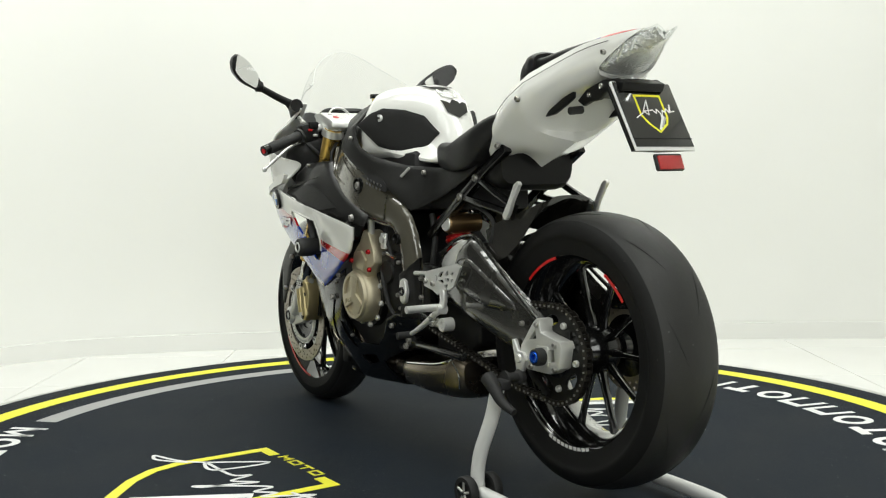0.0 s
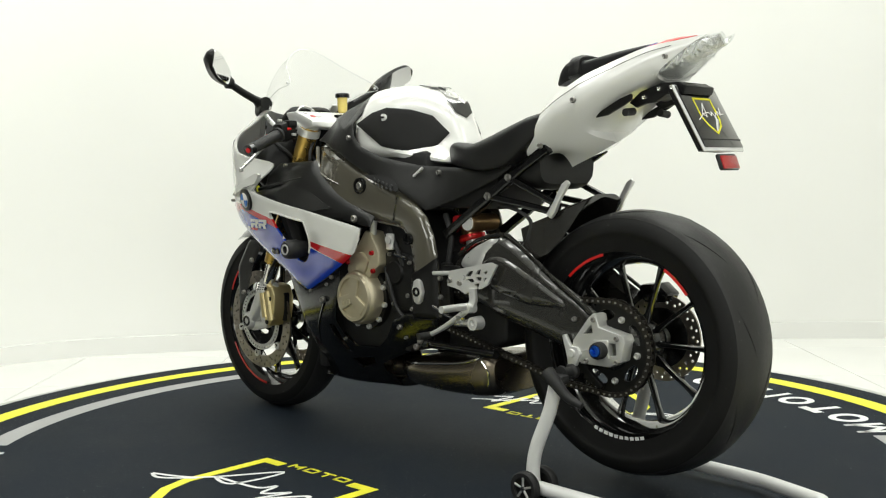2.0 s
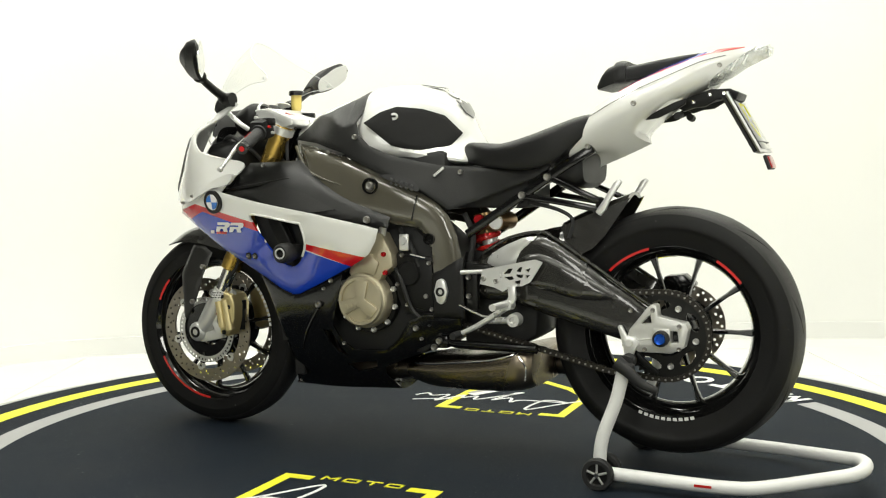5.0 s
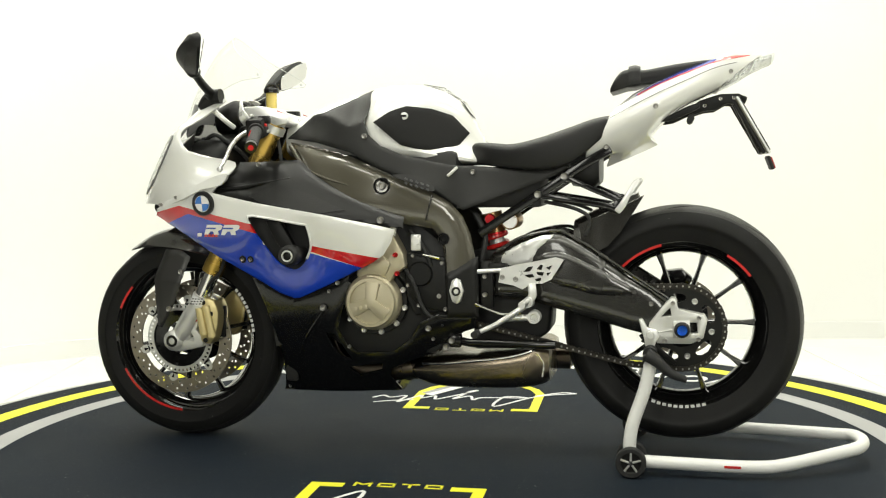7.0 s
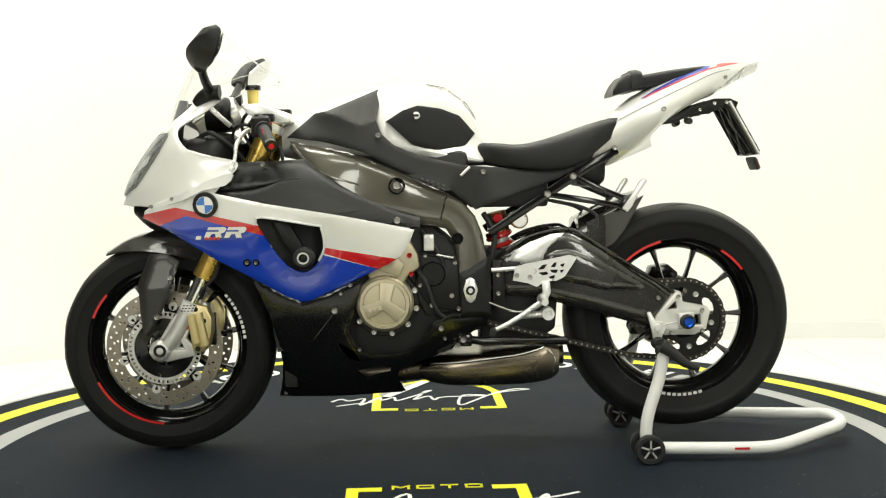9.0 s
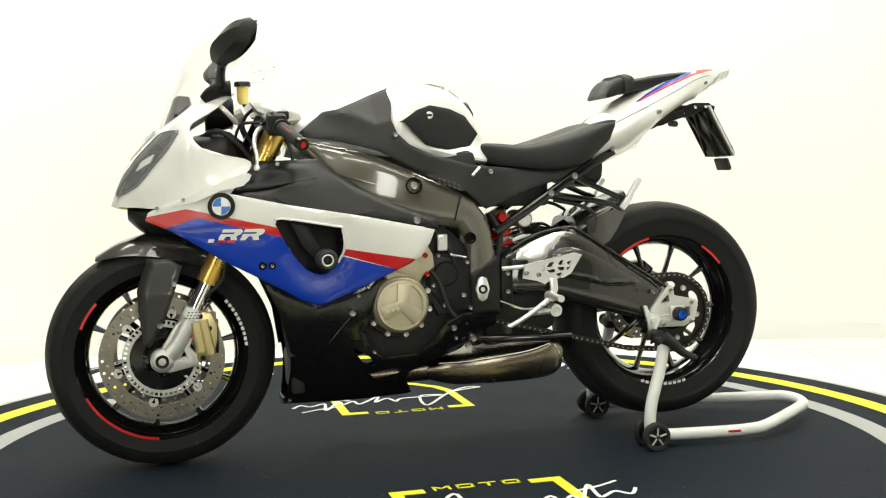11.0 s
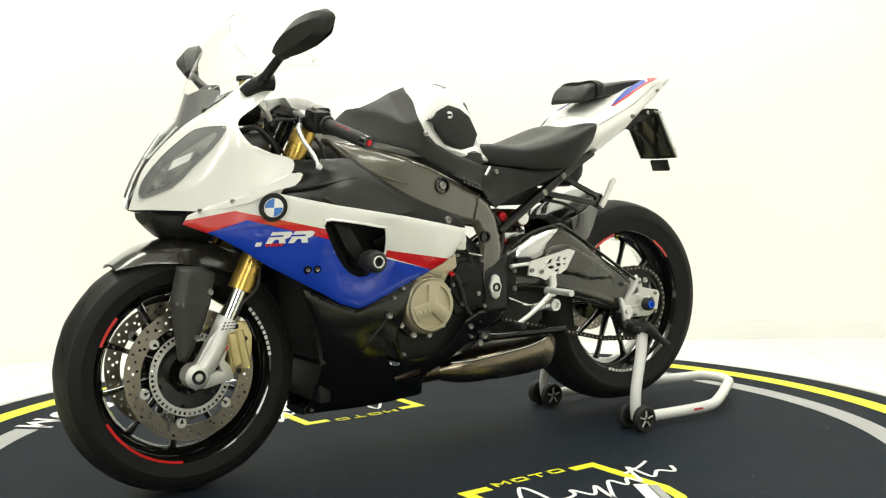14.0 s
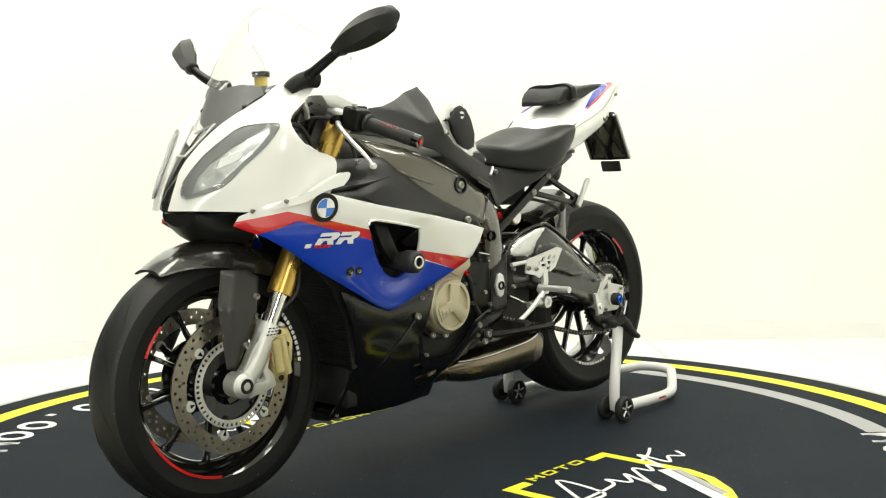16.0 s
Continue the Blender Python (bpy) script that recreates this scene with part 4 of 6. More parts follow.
for a in (((-0.016, 0.048), (-0.036, 0.048)), ((-0.036, 0.048), (-0.036, 0.0)), ((-0.036, 0.0), (-0.024, -0.02)), ((-0.024, -0.02), (0.0, -0.042)), ((0.0, -0.042), (0.028, -0.022)), ((0.028, -0.022), (0.036, -0.005)), ((0.036, -0.005), (0.036, 0.048)), ((0.036, 0.048), (0.018, 0.048))):
    card_bar(*a[0], *a[1], 0.005, YELLOW)
for k in range(4):
    card_bar(-0.0115 + k * 0.0075, 0.048, -0.008 + k * 0.0075, 0.048, 0.005, YELLOW)
card_bar(0.004, -0.035, 0.024, -0.004, 0.006, WHITE)
card_bar(0.012, -0.030, 0.029, -0.006, 0.005, GREY)
SCRIPT = [(-0.052, -0.008), (-0.03, 0.004), (-0.008, 0.036), (-0.014, 0.0), (-0.028, 0.008), (0.0, 0.012), (0.008, 0.004), (0.012, 0.014), (0.02, 0.004), (0.018, -0.014), (0.028, 0.012), (0.034, 0.006), (0.04, 0.016), (0.046, 0.006), (0.054, 0.026), (0.05, 0.008), (0.062, 0.010)]
for (a, b), (c, d) in zip(SCRIPT, SCRIPT[1:]):
    card_bar(a, b, c, d, 0.0026, WHITE, 0.0072)
refl = part("rear_reflector", box((0.905, 0.010, 0.786), (0.010, 0.076, 0.038), 0.004, Matrix.Rotation(radians(-20), 4, "Y")), SOFT, bike, "black reflector housing")
part("reflector_lens", box((0.9105, 0.010, 0.786), (0.006, 0.068, 0.031), 0.003, Matrix.Rotation(radians(-20), 4, "Y")), REFLECT, refl, "red reflector")
pair("plate_truss", lambda: join(tube([(0.812, -0.066, 0.945), (0.866, -0.008, 0.845), (0.884, -0.008, 0.812)], 0.008, 6, smooth=False), tube([(0.812, -0.012, 0.945), (0.875, -0.064, 0.828)], 0.007, 6, smooth=False), tube([(0.808, -0.07, 0.946), (0.884, -0.07, 0.812), (0.884, 0.0, 0.812)], 0.005, 6, smooth=False)), PLASTIC, "black plate carrier strut")

# ---- fairings ----
SIDE_BASE = surface([(-0.60, 0.693, -0.228), (-0.056, 0.624, -0.245), (-0.358, 0.437, -0.196), (-0.774, 0.655, -0.150), (-0.70, 0.66, -0.195), (-0.45, 0.66, -0.243), (-0.30, 0.62, -0.246), (-0.12, 0.55, -0.235), (-0.60, 0.56, -0.190), (-0.47, 0.49, -0.192), (-0.46, 0.58, -0.222), (-0.25, 0.50, -0.215)])
DUCT = [(-0.470, 0.650), (-0.452, 0.662), (-0.320, 0.640), (-0.300, 0.632), (-0.294, 0.580), (-0.310, 0.545), (-0.330, 0.522), (-0.355, 0.514), (-0.392, 0.530), (-0.428, 0.575)]
DUCT_LOW = spline(DUCT[3:], 3)


def SIDE_F(a, b):
    """The side panel, dished towards the rim of its air duct."""
    d = float(np.sqrt(((DUCT_LOW - np.array((a, b))) ** 2).sum(1).min()))
    return SIDE_BASE(a, b) + 0.007 * math.exp(-(d / 0.036) ** 2)


SIDE_O = [(-0.785, 0.660), (-0.777, 0.680), (-0.735, 0.702), (-0.670, 0.722), (-0.610, 0.734), (-0.560, 0.722), (-0.443, 0.697), (-0.25, 0.664), (-0.10, 0.634), (-0.058, 0.624), (-0.070, 0.590), (-0.093, 0.556), (-0.123, 0.536), (-0.198, 0.500), (-0.28, 0.462), (-0.340, 0.436), (-0.358, 0.434), (-0.40, 0.448), (-0.450, 0.477), (-0.52, 0.515), (-0.595, 0.555), (-0.66, 0.597), (-0.72, 0.632)]
SIDES = pair("side_fairing", lambda: sheet(SIDE_O, on(SIDE_F), 0, holes=[DUCT], hole_smooth=2, step=0.010, t=0.006, round_r=0.018, round_d=0.004), SIDE_PAINT, "white side fairing with red and blue fields", angle=30)
LOGO_C = (-0.600, 0.695)


def disc_on(f, c, r, lift, a0=0, a1=360, t=0.003):
    n = max(4, int((a1 - a0) / 15))
    o = [(c[0] + r * math.cos(radians(a0 + (a1 - a0) * k / n)), c[1] + r * math.sin(radians(a0 + (a1 - a0) * k / n))) for k in range(n + (a1 - a0 < 360))]
    if a1 - a0 < 360:
        o.append(c)
    return sheet(o, lambda a, b: (a, f(a, b) - lift, b), 0, step=0.02, t=-t)


badge = pair("round_badge", lambda: disc_on(SIDE_F, LOGO_C, 0.033, 0.009, t=0.008), HALF_GLOSS, "round badge with a black rim")
for k in range(4):
    part("badge_quarter", disc_on(SIDE_F, LOGO_C, 0.021, 0.0125, k * 90, k * 90 + 90, 0.002), (WHITE_FIELD, BLUE_FIELD)[k % 2], badge[0])
part("badge_ring", sheet([(LOGO_C[0] + 0.0225 * math.cos(a), LOGO_C[1] + 0.0225 * math.sin(a)) for a in np.arange(24) * math.pi / 12], lambda a, b: (a, SIDE_F(a, b) - 0.0105, b), 0, t=0.002), ALU, badge[0])


def slant_mark(x, z, w, h, mat, name, parent, lean=0.35, lift=0.0045, f=None):
    g = f or SIDE_F
    o = [(x, z), (x + w, z), (x + w + h * lean, z + h), (x + h * lean, z + h)]
    part(name, sheet(o, lambda a, b: (a, g(a, b) - lift, b), 0, step=0.05, t=-0.0015), mat, parent, smooth=False)


# the model mark, kept as two plain slanted shapes
for x in (-0.610, -0.556):
    o = [(0, 0), (0.30, 0), (0.38, 0.34), (0.58, 0.34), (0.74, 0), (1.08, 0), (0.92, 0.38), (1.12, 0.52), (1.16, 0.84), (1.0, 1.0), (0.0, 1.0), (0.0, 0.72), (0.72, 0.72), (0.72, 0.56), (0.0, 0.56)]
    o = [(x + 0.044 * u + 0.014 * v, 0.609 + 0.028 * v) for u, v in o]
    part("model_mark", sheet(o, lambda a, b: (a, SIDE_F(a, b) - 0.0045, b), 0, step=0.05, t=-0.0015), WHITE_FIELD, SIDES[0], "white slanted model mark", smooth=False)
slant_mark(-0.634, 0.604, 0.014, 0.009, WHITE_FIELD, "model_mark", SIDES[0], 0.3)
for k in range(4):
    slant_mark(-0.61 + k * 0.011, 0.603, 0.008, 0.007, RED_PAINT, "model_mark", SIDES[0], 0.3)
pair("duct_lip", lambda: tube([(q[0], SIDE_F(q[0], q[1]) - 0.001, q[1]) for q in spline(DUCT[0:6], 3)], 0.0035, 6, smooth=False), PAINT, "white rolled lip of the air duct")
pair("fairing_inner", lambda: prism([(-0.60, 0.60), (-0.42, 0.57), (-0.395, 0.30), (-0.435, 0.29), (-0.455, 0.42), (-0.50, 0.50)], -0.136, -0.130, 0.0), DEEP, "black inner fairing panel")
pair("duct_inner", lambda: sheet([(-0.50, 0.68), (-0.28, 0.66), (-0.27, 0.53), (-0.34, 0.49), (-0.44, 0.52)], lambda a, b: (a, -0.165 + 0.25 * (a + 0.4), b), 0, step=0.05, t=-0.004), DEEP, "black duct wall")
pair("indicator_plug", lambda: join(disc_on(SIDE_F, (-0.500, 0.541), 0.010, 0.003, t=0.006), disc_on(SIDE_F, (-0.476, 0.541), 0.009, 0.003, t=0.006)), SATIN, "blanked indicator hole")
for xx in (-0.500, -0.476):
    bolt(xx, SIDE_F(xx, 0.541) - 0.004, 0.541, 0.0055)
pair("duct_strut", lambda: prism([(-0.43, 0.65), (-0.385, 0.645), (-0.352, 0.585), (-0.335, 0.555), (-0.362, 0.545), (-0.40, 0.59)], -0.19, -0.215, 0.004), PLASTIC, "black crash bobbin bracket")
sl = pair("crash_slider", lambda: lathe([(0.0001, -0.2730), (0.010, -0.2730), (0.012, -0.2790), (0.021, -0.2800), (0.026, -0.2750), (0.028, -0.2650), (0.028, -0.2380), (0.024, -0.2280), (0.018, -0.15)], (-0.344, 0, 0.556), 28), SOFT, "black rubber crash slider")
part("slider_ring", lathe([(0.0110, -0.2790), (0.0120, -0.2820), (0.0150, -0.2820), (0.0160, -0.2790)], (-0.344, 0, 0.556), 28, closed=True), ALU, sl[0])
part("slider_bolt", lathe([(0.0001, -0.2750), (0.007, -0.2750), (0.010, -0.2730), (0.010, -0.2680)], (-0.344, 0, 0.556), 12), DARK_STEEL, sl[0])

MID_BASE = surface([(-0.102, 0.648, -0.218), (-0.55, 0.76, -0.205), (-0.34, 0.807, -0.165), (-0.25, 0.74, -0.195), (-0.45, 0.695, -0.232), (-0.26, 0.662, -0.236), (-0.58, 0.72, -0.215), (-0.50, 0.80, -0.165), (-0.42, 0.76, -0.212)])
def MID_F(a, b):
    """The infill panel with the hollow that runs back from its front corner."""
    u = (b - (0.738 + 0.14 * (a + 0.58))) / 0.020
    return MID_BASE(a, b) + 0.020 * math.exp(-u * u) * min(1.0, max(0.0, (-0.36 - a) / 0.16))


MID_O = [(-0.588, 0.716), (-0.553, 0.752), (-0.52, 0.807), (-0.43, 0.808), (-0.345, 0.812), (-0.335, 0.803), (-0.30, 0.775), (-0.251, 0.742), (-0.17, 0.703), (-0.095, 0.672), (-0.042, 0.655), (-0.042, 0.625), (-0.25, 0.658), (-0.443, 0.692)]
MIDS = pair("upper_infill_panel", lambda: sheet(MID_O, on(MID_F), 0, step=0.010, t=0.006, round_r=0.02, round_d=0.006), HALF_GLOSS, "half-gloss black upper fairing infill", angle=25)
pair("infill_ridge", lambda: tube([(-0.575, MID_F(-0.575, 0.728) - 0.001, 0.728), (-0.44, MID_F(-0.44, 0.748) - 0.002, 0.748), (-0.36, MID_F(-0.36, 0.762) + 0.001, 0.762)], 0.006, 8, r1=0.002), HALF_GLOSS)
pair("infill_grip", lambda: sheet([(-0.47, 0.715), (-0.39, 0.745), (-0.30, 0.72), (-0.20, 0.675), (-0.27, 0.667), (-0.43, 0.696)], lambda a, b: (a, MID_F(a, b) - 0.003, b), 0, step=0.03, t=-0.002), TEXTURED, "dimpled grip field on the infill")
bolt(-0.102, -0.226, 0.648, 0.010)
bolt(-0.455, -0.190, 0.799, 0.006)

LOW_F = surface([(-0.272, 0.41, -0.196), (-0.443, 0.151, -0.050), (-0.089, 0.163, -0.065), (-0.49, 0.489, -0.165), (-0.358, 0.437, -0.188), (-0.20, 0.50, -0.200), (-0.43, 0.33, -0.150), (-0.25, 0.29, -0.165), (-0.05, 0.32, -0.160), (0.12, 0.38, -0.150), (-0.30, 0.20, -0.115), (-0.425, 0.245, -0.105), (-0.10, 0.24, -0.130)])
LOW_O = [(-0.492, 0.490), (-0.450, 0.474), (-0.358, 0.432), (-0.28, 0.462), (-0.198, 0.500), (-0.206, 0.455), (-0.228, 0.385), (-0.238, 0.350), (-0.215, 0.305), (-0.185, 0.282), (-0.09, 0.285), (-0.05, 0.315), (-0.01, 0.370), (0.04, 0.392), (0.138, 0.392), (0.136, 0.352), (0.075, 0.332), (0.04, 0.290), (-0.06, 0.252), (-0.105, 0.232), (-0.112, 0.21), (-0.089, 0.163), (-0.27, 0.157), (-0.443, 0.151), (-0.432, 0.20), (-0.425, 0.255), (-0.430, 0.32), (-0.452, 0.40)]
LOWS = pair("lower_fairing", lambda: sheet(LOW_O, on(LOW_F), 0, holes=[[(-0.272, 0.338), (-0.262, 0.300), (-0.238, 0.268), (-0.205, 0.258), (-0.222, 0.288), (-0.246, 0.335)], [(-0.222, 0.236), (-0.165, 0.247), (-0.126, 0.250), (-0.130, 0.228), (-0.195, 0.211)]], hole_smooth=0, step=0.011, t=0.006, round_r=0.018, round_d=0.003), SATIN, "satin black lower fairing", angle=30)
pair("fairing_crease", lambda: tube([(-0.275, LOW_F(-0.275, 0.40) - 0.0005, 0.40), (-0.33, LOW_F(-0.33, 0.33) - 0.001, 0.33), (-0.37, LOW_F(-0.37, 0.265) - 0.0005, 0.265)], 0.0045, 6, r1=0.002), SATIN)
part("belly_pan", body([(-0.443, [(0, 0.165), (0.03, 0.165), (0.052, 0.157), (0.05, 0.150), (0, 0.145)]), (-0.30, [(0, 0.175), (0.04, 0.172), (0.062, 0.164), (0.058, 0.152), (0, 0.147)]), (-0.10, [(0, 0.18), (0.04, 0.18), (0.066, 0.170), (0.062, 0.160), (0, 0.152)])], 4, 3), SATIN, bike, "satin black belly pan")
bolt(-0.272, -0.206, 0.410, 0.009)
bolt(-0.230, -0.206, 0.478, 0.006)
bolt(-0.43, -0.185, 0.487, 0.006)
bolt(0.010, -0.165, 0.352, 0.008)
bolt(-0.425, -0.06, 0.163, 0.005)
rad_bits = [box((-0.412 - 0.0012 * k, 0, 0.30 + k * 0.0085), (0.004, 0.23, 0.003), 0) for k in range(32)]
RAD = part("radiator", box((-0.41, 0, 0.435), (0.035, 0.25, 0.30), 0.008, Matrix.Rotation(radians(-8), 4, "Y")), DEEP, bike, "black finned radiator")
part("oil_cooler", box((-0.405, 0, 0.235), (0.035, 0.20, 0.10), 0.006), DEEP, bike, "black finned oil cooler")
part("radiator_core", join(*rad_bits), DEEP, RAD, smooth=False)["kind"] = "stuff"

# nose
NOSE = [
    [(-0.872, -0.022, 0.694), (-0.852, -0.075, 0.694), (-0.800, -0.125, 0.692), (-0.735, -0.175, 0.690), (-0.660, -0.214, 0.698), (-0.585, -0.228, 0.716)],
    [(-0.856, -0.024, 0.740), (-0.835, -0.085, 0.740), (-0.790, -0.142, 0.740), (-0.725, -0.190, 0.738), (-0.650, -0.218, 0.740), (-0.556, -0.218, 0.752)],
    [(-0.833, -0.022, 0.790), (-0.808, -0.092, 0.790), (-0.770, -0.150, 0.790), (-0.715, -0.200, 0.792), (-0.645, -0.222, 0.795), (-0.522, -0.185, 0.806)],
    [(-0.790, -0.036, 0.845), (-0.770, -0.100, 0.848), (-0.742, -0.158, 0.850), (-0.705, -0.205, 0.850), (-0.668, -0.224, 0.848), (-0.632, -0.222, 0.832)],
    [(-0.738, -0.060, 0.895), (-0.722, -0.112, 0.902), (-0.706, -0.155, 0.905), (-0.692, -0.188, 0.900), (-0.680, -0.204, 0.896), (-0.670, -0.208, 0.890)],
    [(-0.660, -0.110, 0.955), (-0.655, -0.130, 0.955), (-0.645, -0.150, 0.952), (-0.632, -0.168, 0.948), (-0.618, -0.178, 0.942), (-0.608, -0.182, 0.936)],
    [(-0.605, -0.120, 1.000), (-0.598, -0.135, 1.000), (-0.588, -0.148, 0.996), (-0.578, -0.156, 0.990), (-0.566, -0.160, 0.984), (-0.556, -0.162, 0.978)],
]
NOSES = pair("upper_fairing", lambda: thick(grid(patch(NOSE, 5, 5)), 0.005, (-1, -1, 0)), PAINT, "glossy white upper fairing", angle=30)
pair("fairing_wing", lambda: sheet([(-0.745, 0.688), (-0.66, 0.726), (-0.60, 0.754), (-0.548, 0.774), (-0.524, 0.772), (-0.545, 0.745), (-0.600, 0.734), (-0.66, 0.708)], lambda a, b: (a, -0.240 + 0.70 * max(0.0, -0.65 - a), b), 2, step=0.03, t=0.014), PAINT, "white wing of the side fairing")
NOSE_SKIN = patch(NOSE, 9, 9).reshape(-1, 3)


def NX(a, b):
    """Depth of the nose skin at width a and height b."""
    d = (NOSE_SKIN[:, 1] - a) ** 2 + (NOSE_SKIN[:, 2] - b) ** 2
    k = np.argpartition(d, 8)[:8]
    w = 1 / (d[k] + 4e-6)
    return float((NOSE_SKIN[k, 0] * w).sum() / w.sum())



HL_O = [(-0.052, 0.730), (-0.047, 0.757), (-0.070, 0.816), (-0.103, 0.857), (-0.128, 0.879), (-0.190, 0.884), (-0.204, 0.876), (-0.191, 0.835), (-0.158, 0.788), (-0.131, 0.745), (-0.070, 0.721)]
HL_IN = [(-0.078, 0.730), (-0.078, 0.768), (-0.095, 0.800), (-0.128, 0.832), (-0.186, 0.873), (-0.192, 0.862), (-0.182, 0.836), (-0.152, 0.792), (-0.126, 0.752)]


def nose_at(lift):
    return lambda a, b: (NX(a, b) - lift, a, b)


def shrink(o, k):
    c = np.mean(np.array(o), axis=0)
    return [tuple(c + (np.array(q) - c) * k) for q in o]


HLS = pair("headlight", lambda: sheet(shrink(HL_O, 0.98), nose_at(0.002), 0, step=0.02, t=0.002, out=(-1, -1, 0)), CHROME, "clear headlight with a silver reflector")
pair("headlight_surround", lambda: sheet(HL_O, nose_at(0.0035), 0, holes=[HL_IN], hole_smooth=0, step=0.015, t=0.0025, out=(-1, -1, 0)), LAMP_GREY, "grey headlight surround")
pair("headlight_rim", lambda: tube([nose_at(0.004)(a, c) for a, c in spline(HL_O + HL_O[:1], 2)], 0.0013, 6, smooth=False), LAMP_GREY, "thin headlight seal")
pair("headlight_bulb", lambda: sheet([(-0.112, 0.785), (-0.150, 0.806), (-0.154, 0.826), (-0.114, 0.808)], nose_at(0.0045), 0, step=0.02, t=0.002, out=(-1, -1, 0)), WHITE_FIELD, "bright projector lens")
for sgn, hl in zip((1, -1), HLS):
    for nm, k, lift, mt, lb in (("headlight_lens", 0.985, 0.006, LENS, "clear curved headlight lens"),):
        bm = sheet(shrink(HL_O, k), nose_at(lift), 0, step=0.025, t=0.002, out=(-1, -1, 0))
        part(nm, bm if sgn > 0 else flip(bm), mt, hl, lb)
part("nose_intake", body([(-0.866, [(0, 0.712), (0.010, 0.711), (0.016, 0.706), (0.018, 0.698), (0, 0.690)]), (-0.842, [(0, 0.752), (0.018, 0.750), (0.030, 0.735), (0.040, 0.70), (0, 0.684)]), (-0.80, [(0, 0.812), (0.028, 0.808), (0.045, 0.780), (0.075, 0.70), (0, 0.680)]), (-0.74, [(0, 0.875), (0.05, 0.868), (0.075, 0.82), (0.11, 0.72), (0, 0.68)]), (-0.68, [(0, 0.92), (0.08, 0.91), (0.11, 0.85), (0.13, 0.74), (0, 0.70)])], 5, 4), GLOSS_BLACK, bike, "gloss black nose air intake")
part("chin_scoop", body([(-0.830, [(0, 0.69), (0.04, 0.69), (0.065, 0.687), (0.055, 0.668), (0, 0.655)]), (-0.78, [(0, 0.69), (0.065, 0.69), (0.085, 0.68), (0.075, 0.635), (0, 0.615)]), (-0.69, [(0, 0.70), (0.08, 0.70), (0.095, 0.68), (0.085, 0.625), (0, 0.605)])], 4, 3), PLASTIC, bike, "black chin duct under the nose")
SCREEN = [
    [(-0.755, 0.0, 0.868), (-0.750, -0.035, 0.870), (-0.737, -0.065, 0.880), (-0.718, -0.092, 0.897)],
    [(-0.725, 0.0, 0.950), (-0.720, -0.048, 0.948), (-0.700, -0.090, 0.945), (-0.662, -0.120, 0.942)],
    [(-0.678, 0.0, 1.055), (-0.670, -0.056, 1.048), (-0.645, -0.112, 1.028), (-0.590, -0.150, 0.995)],
    [(-0.630, 0.0, 1.130), (-0.622, -0.055, 1.120), (-0.590, -0.115, 1.086), (-0.512, -0.164, 1.030)],
    [(-0.588, 0.0, 1.168), (-0.578, -0.050, 1.156), (-0.535, -0.115, 1.110), (-0.440, -0.175, 1.044)],
]
full = [row[::-1] + [(x, -y, z) for x, y, z in row[1:]] for row in SCREEN]
screen = part("windscreen", grid(patch(full, 5, 4)), CLEAR, bike, "clear curved windscreen")
screen.visible_shadow = False
rim_path = [row[0] for row in full] + full[-1][1:] + [row[-1] for row in full[::-1]][1:]
part("screen_rim", tube(rim_path, 0.0010, 6, n=4), SCREEN_EDGE, screen, "cut edge of the clear screen")
SCREEN_X = surface([(y * sg, z, x) for row in SCREEN[:4] for x, y, z in row for sg in (-1, 1)] + [(y, z, x) for row in SCREEN[:4] for x, y, z in row[:1]])
cowl = [(0.0, 0.872), (-0.048, 0.890), (-0.064, 0.896), (-0.074, 0.915), (-0.108, 0.955), (-0.100, 0.974), (-0.065, 0.978), (0.0, 0.968)]
cowl += [(-y, z) for y, z in cowl[-2:0:-1]]
part("screen_cowl", sheet(cowl, lambda a, c: (SCREEN_X(a, c) + 0.010, a, c), 0, step=0.012, t=0.004, out=(-1, 0, 0.5)), COWL_GREY, bike, "dark cowl below the screen")
lip = [(0.014, 0.815), (0.044, 0.888), (0.0, 0.868), (-0.044, 0.888), (-0.014, 0.815), (0.014, 0.815)]
part("intake_lip", tube([(NX(-max(abs(a), 0.022), c) - 0.003, a, c) for a, c in lip], 0.0030, 8, smooth=False), SCREEN_EDGE, bike, "pale lip round the nose intake")
pair("screen_screw", lambda: lathe([(0.0001, -0.006), (0.006, -0.006), (0.007, 0.0), (0.0001, 0.004)], (-0.700, -0.080, 0.925), 10), DARK_STEEL)
pair("screen_clip", lambda: lathe([(0.0001, -0.004), (0.0035, -0.004), (0.004, 0.0), (0.0001, 0.003)], (-0.455, -0.172, 1.045), 10), SCREEN_EDGE)

# mirrors
def mirror_arm():
    return join(tube([(-0.628, -0.150, 0.962), (-0.612, -0.160, 0.978), (-0.590, -0.170, 0.988), (-0.565, -0.172, 0.990)], 0.017, 12, r1=0.021), tube([(-0.590, -0.168, 0.985), (-0.592, -0.19, 1.000)], 0.019, 12, smooth=False, r1=0.014),
                tube([(-0.590, -0.185, 0.998), (-0.592, -0.23, 1.018), (-0.590, -0.285, 1.045)], 0.0125, 12, r1=0.0105),
                lathe([(0.011, -0.012), (0.016, -0.010), (0.017, 0.008), (0.012, 0.012)], (-0.590, -0.288, 1.047), 14))


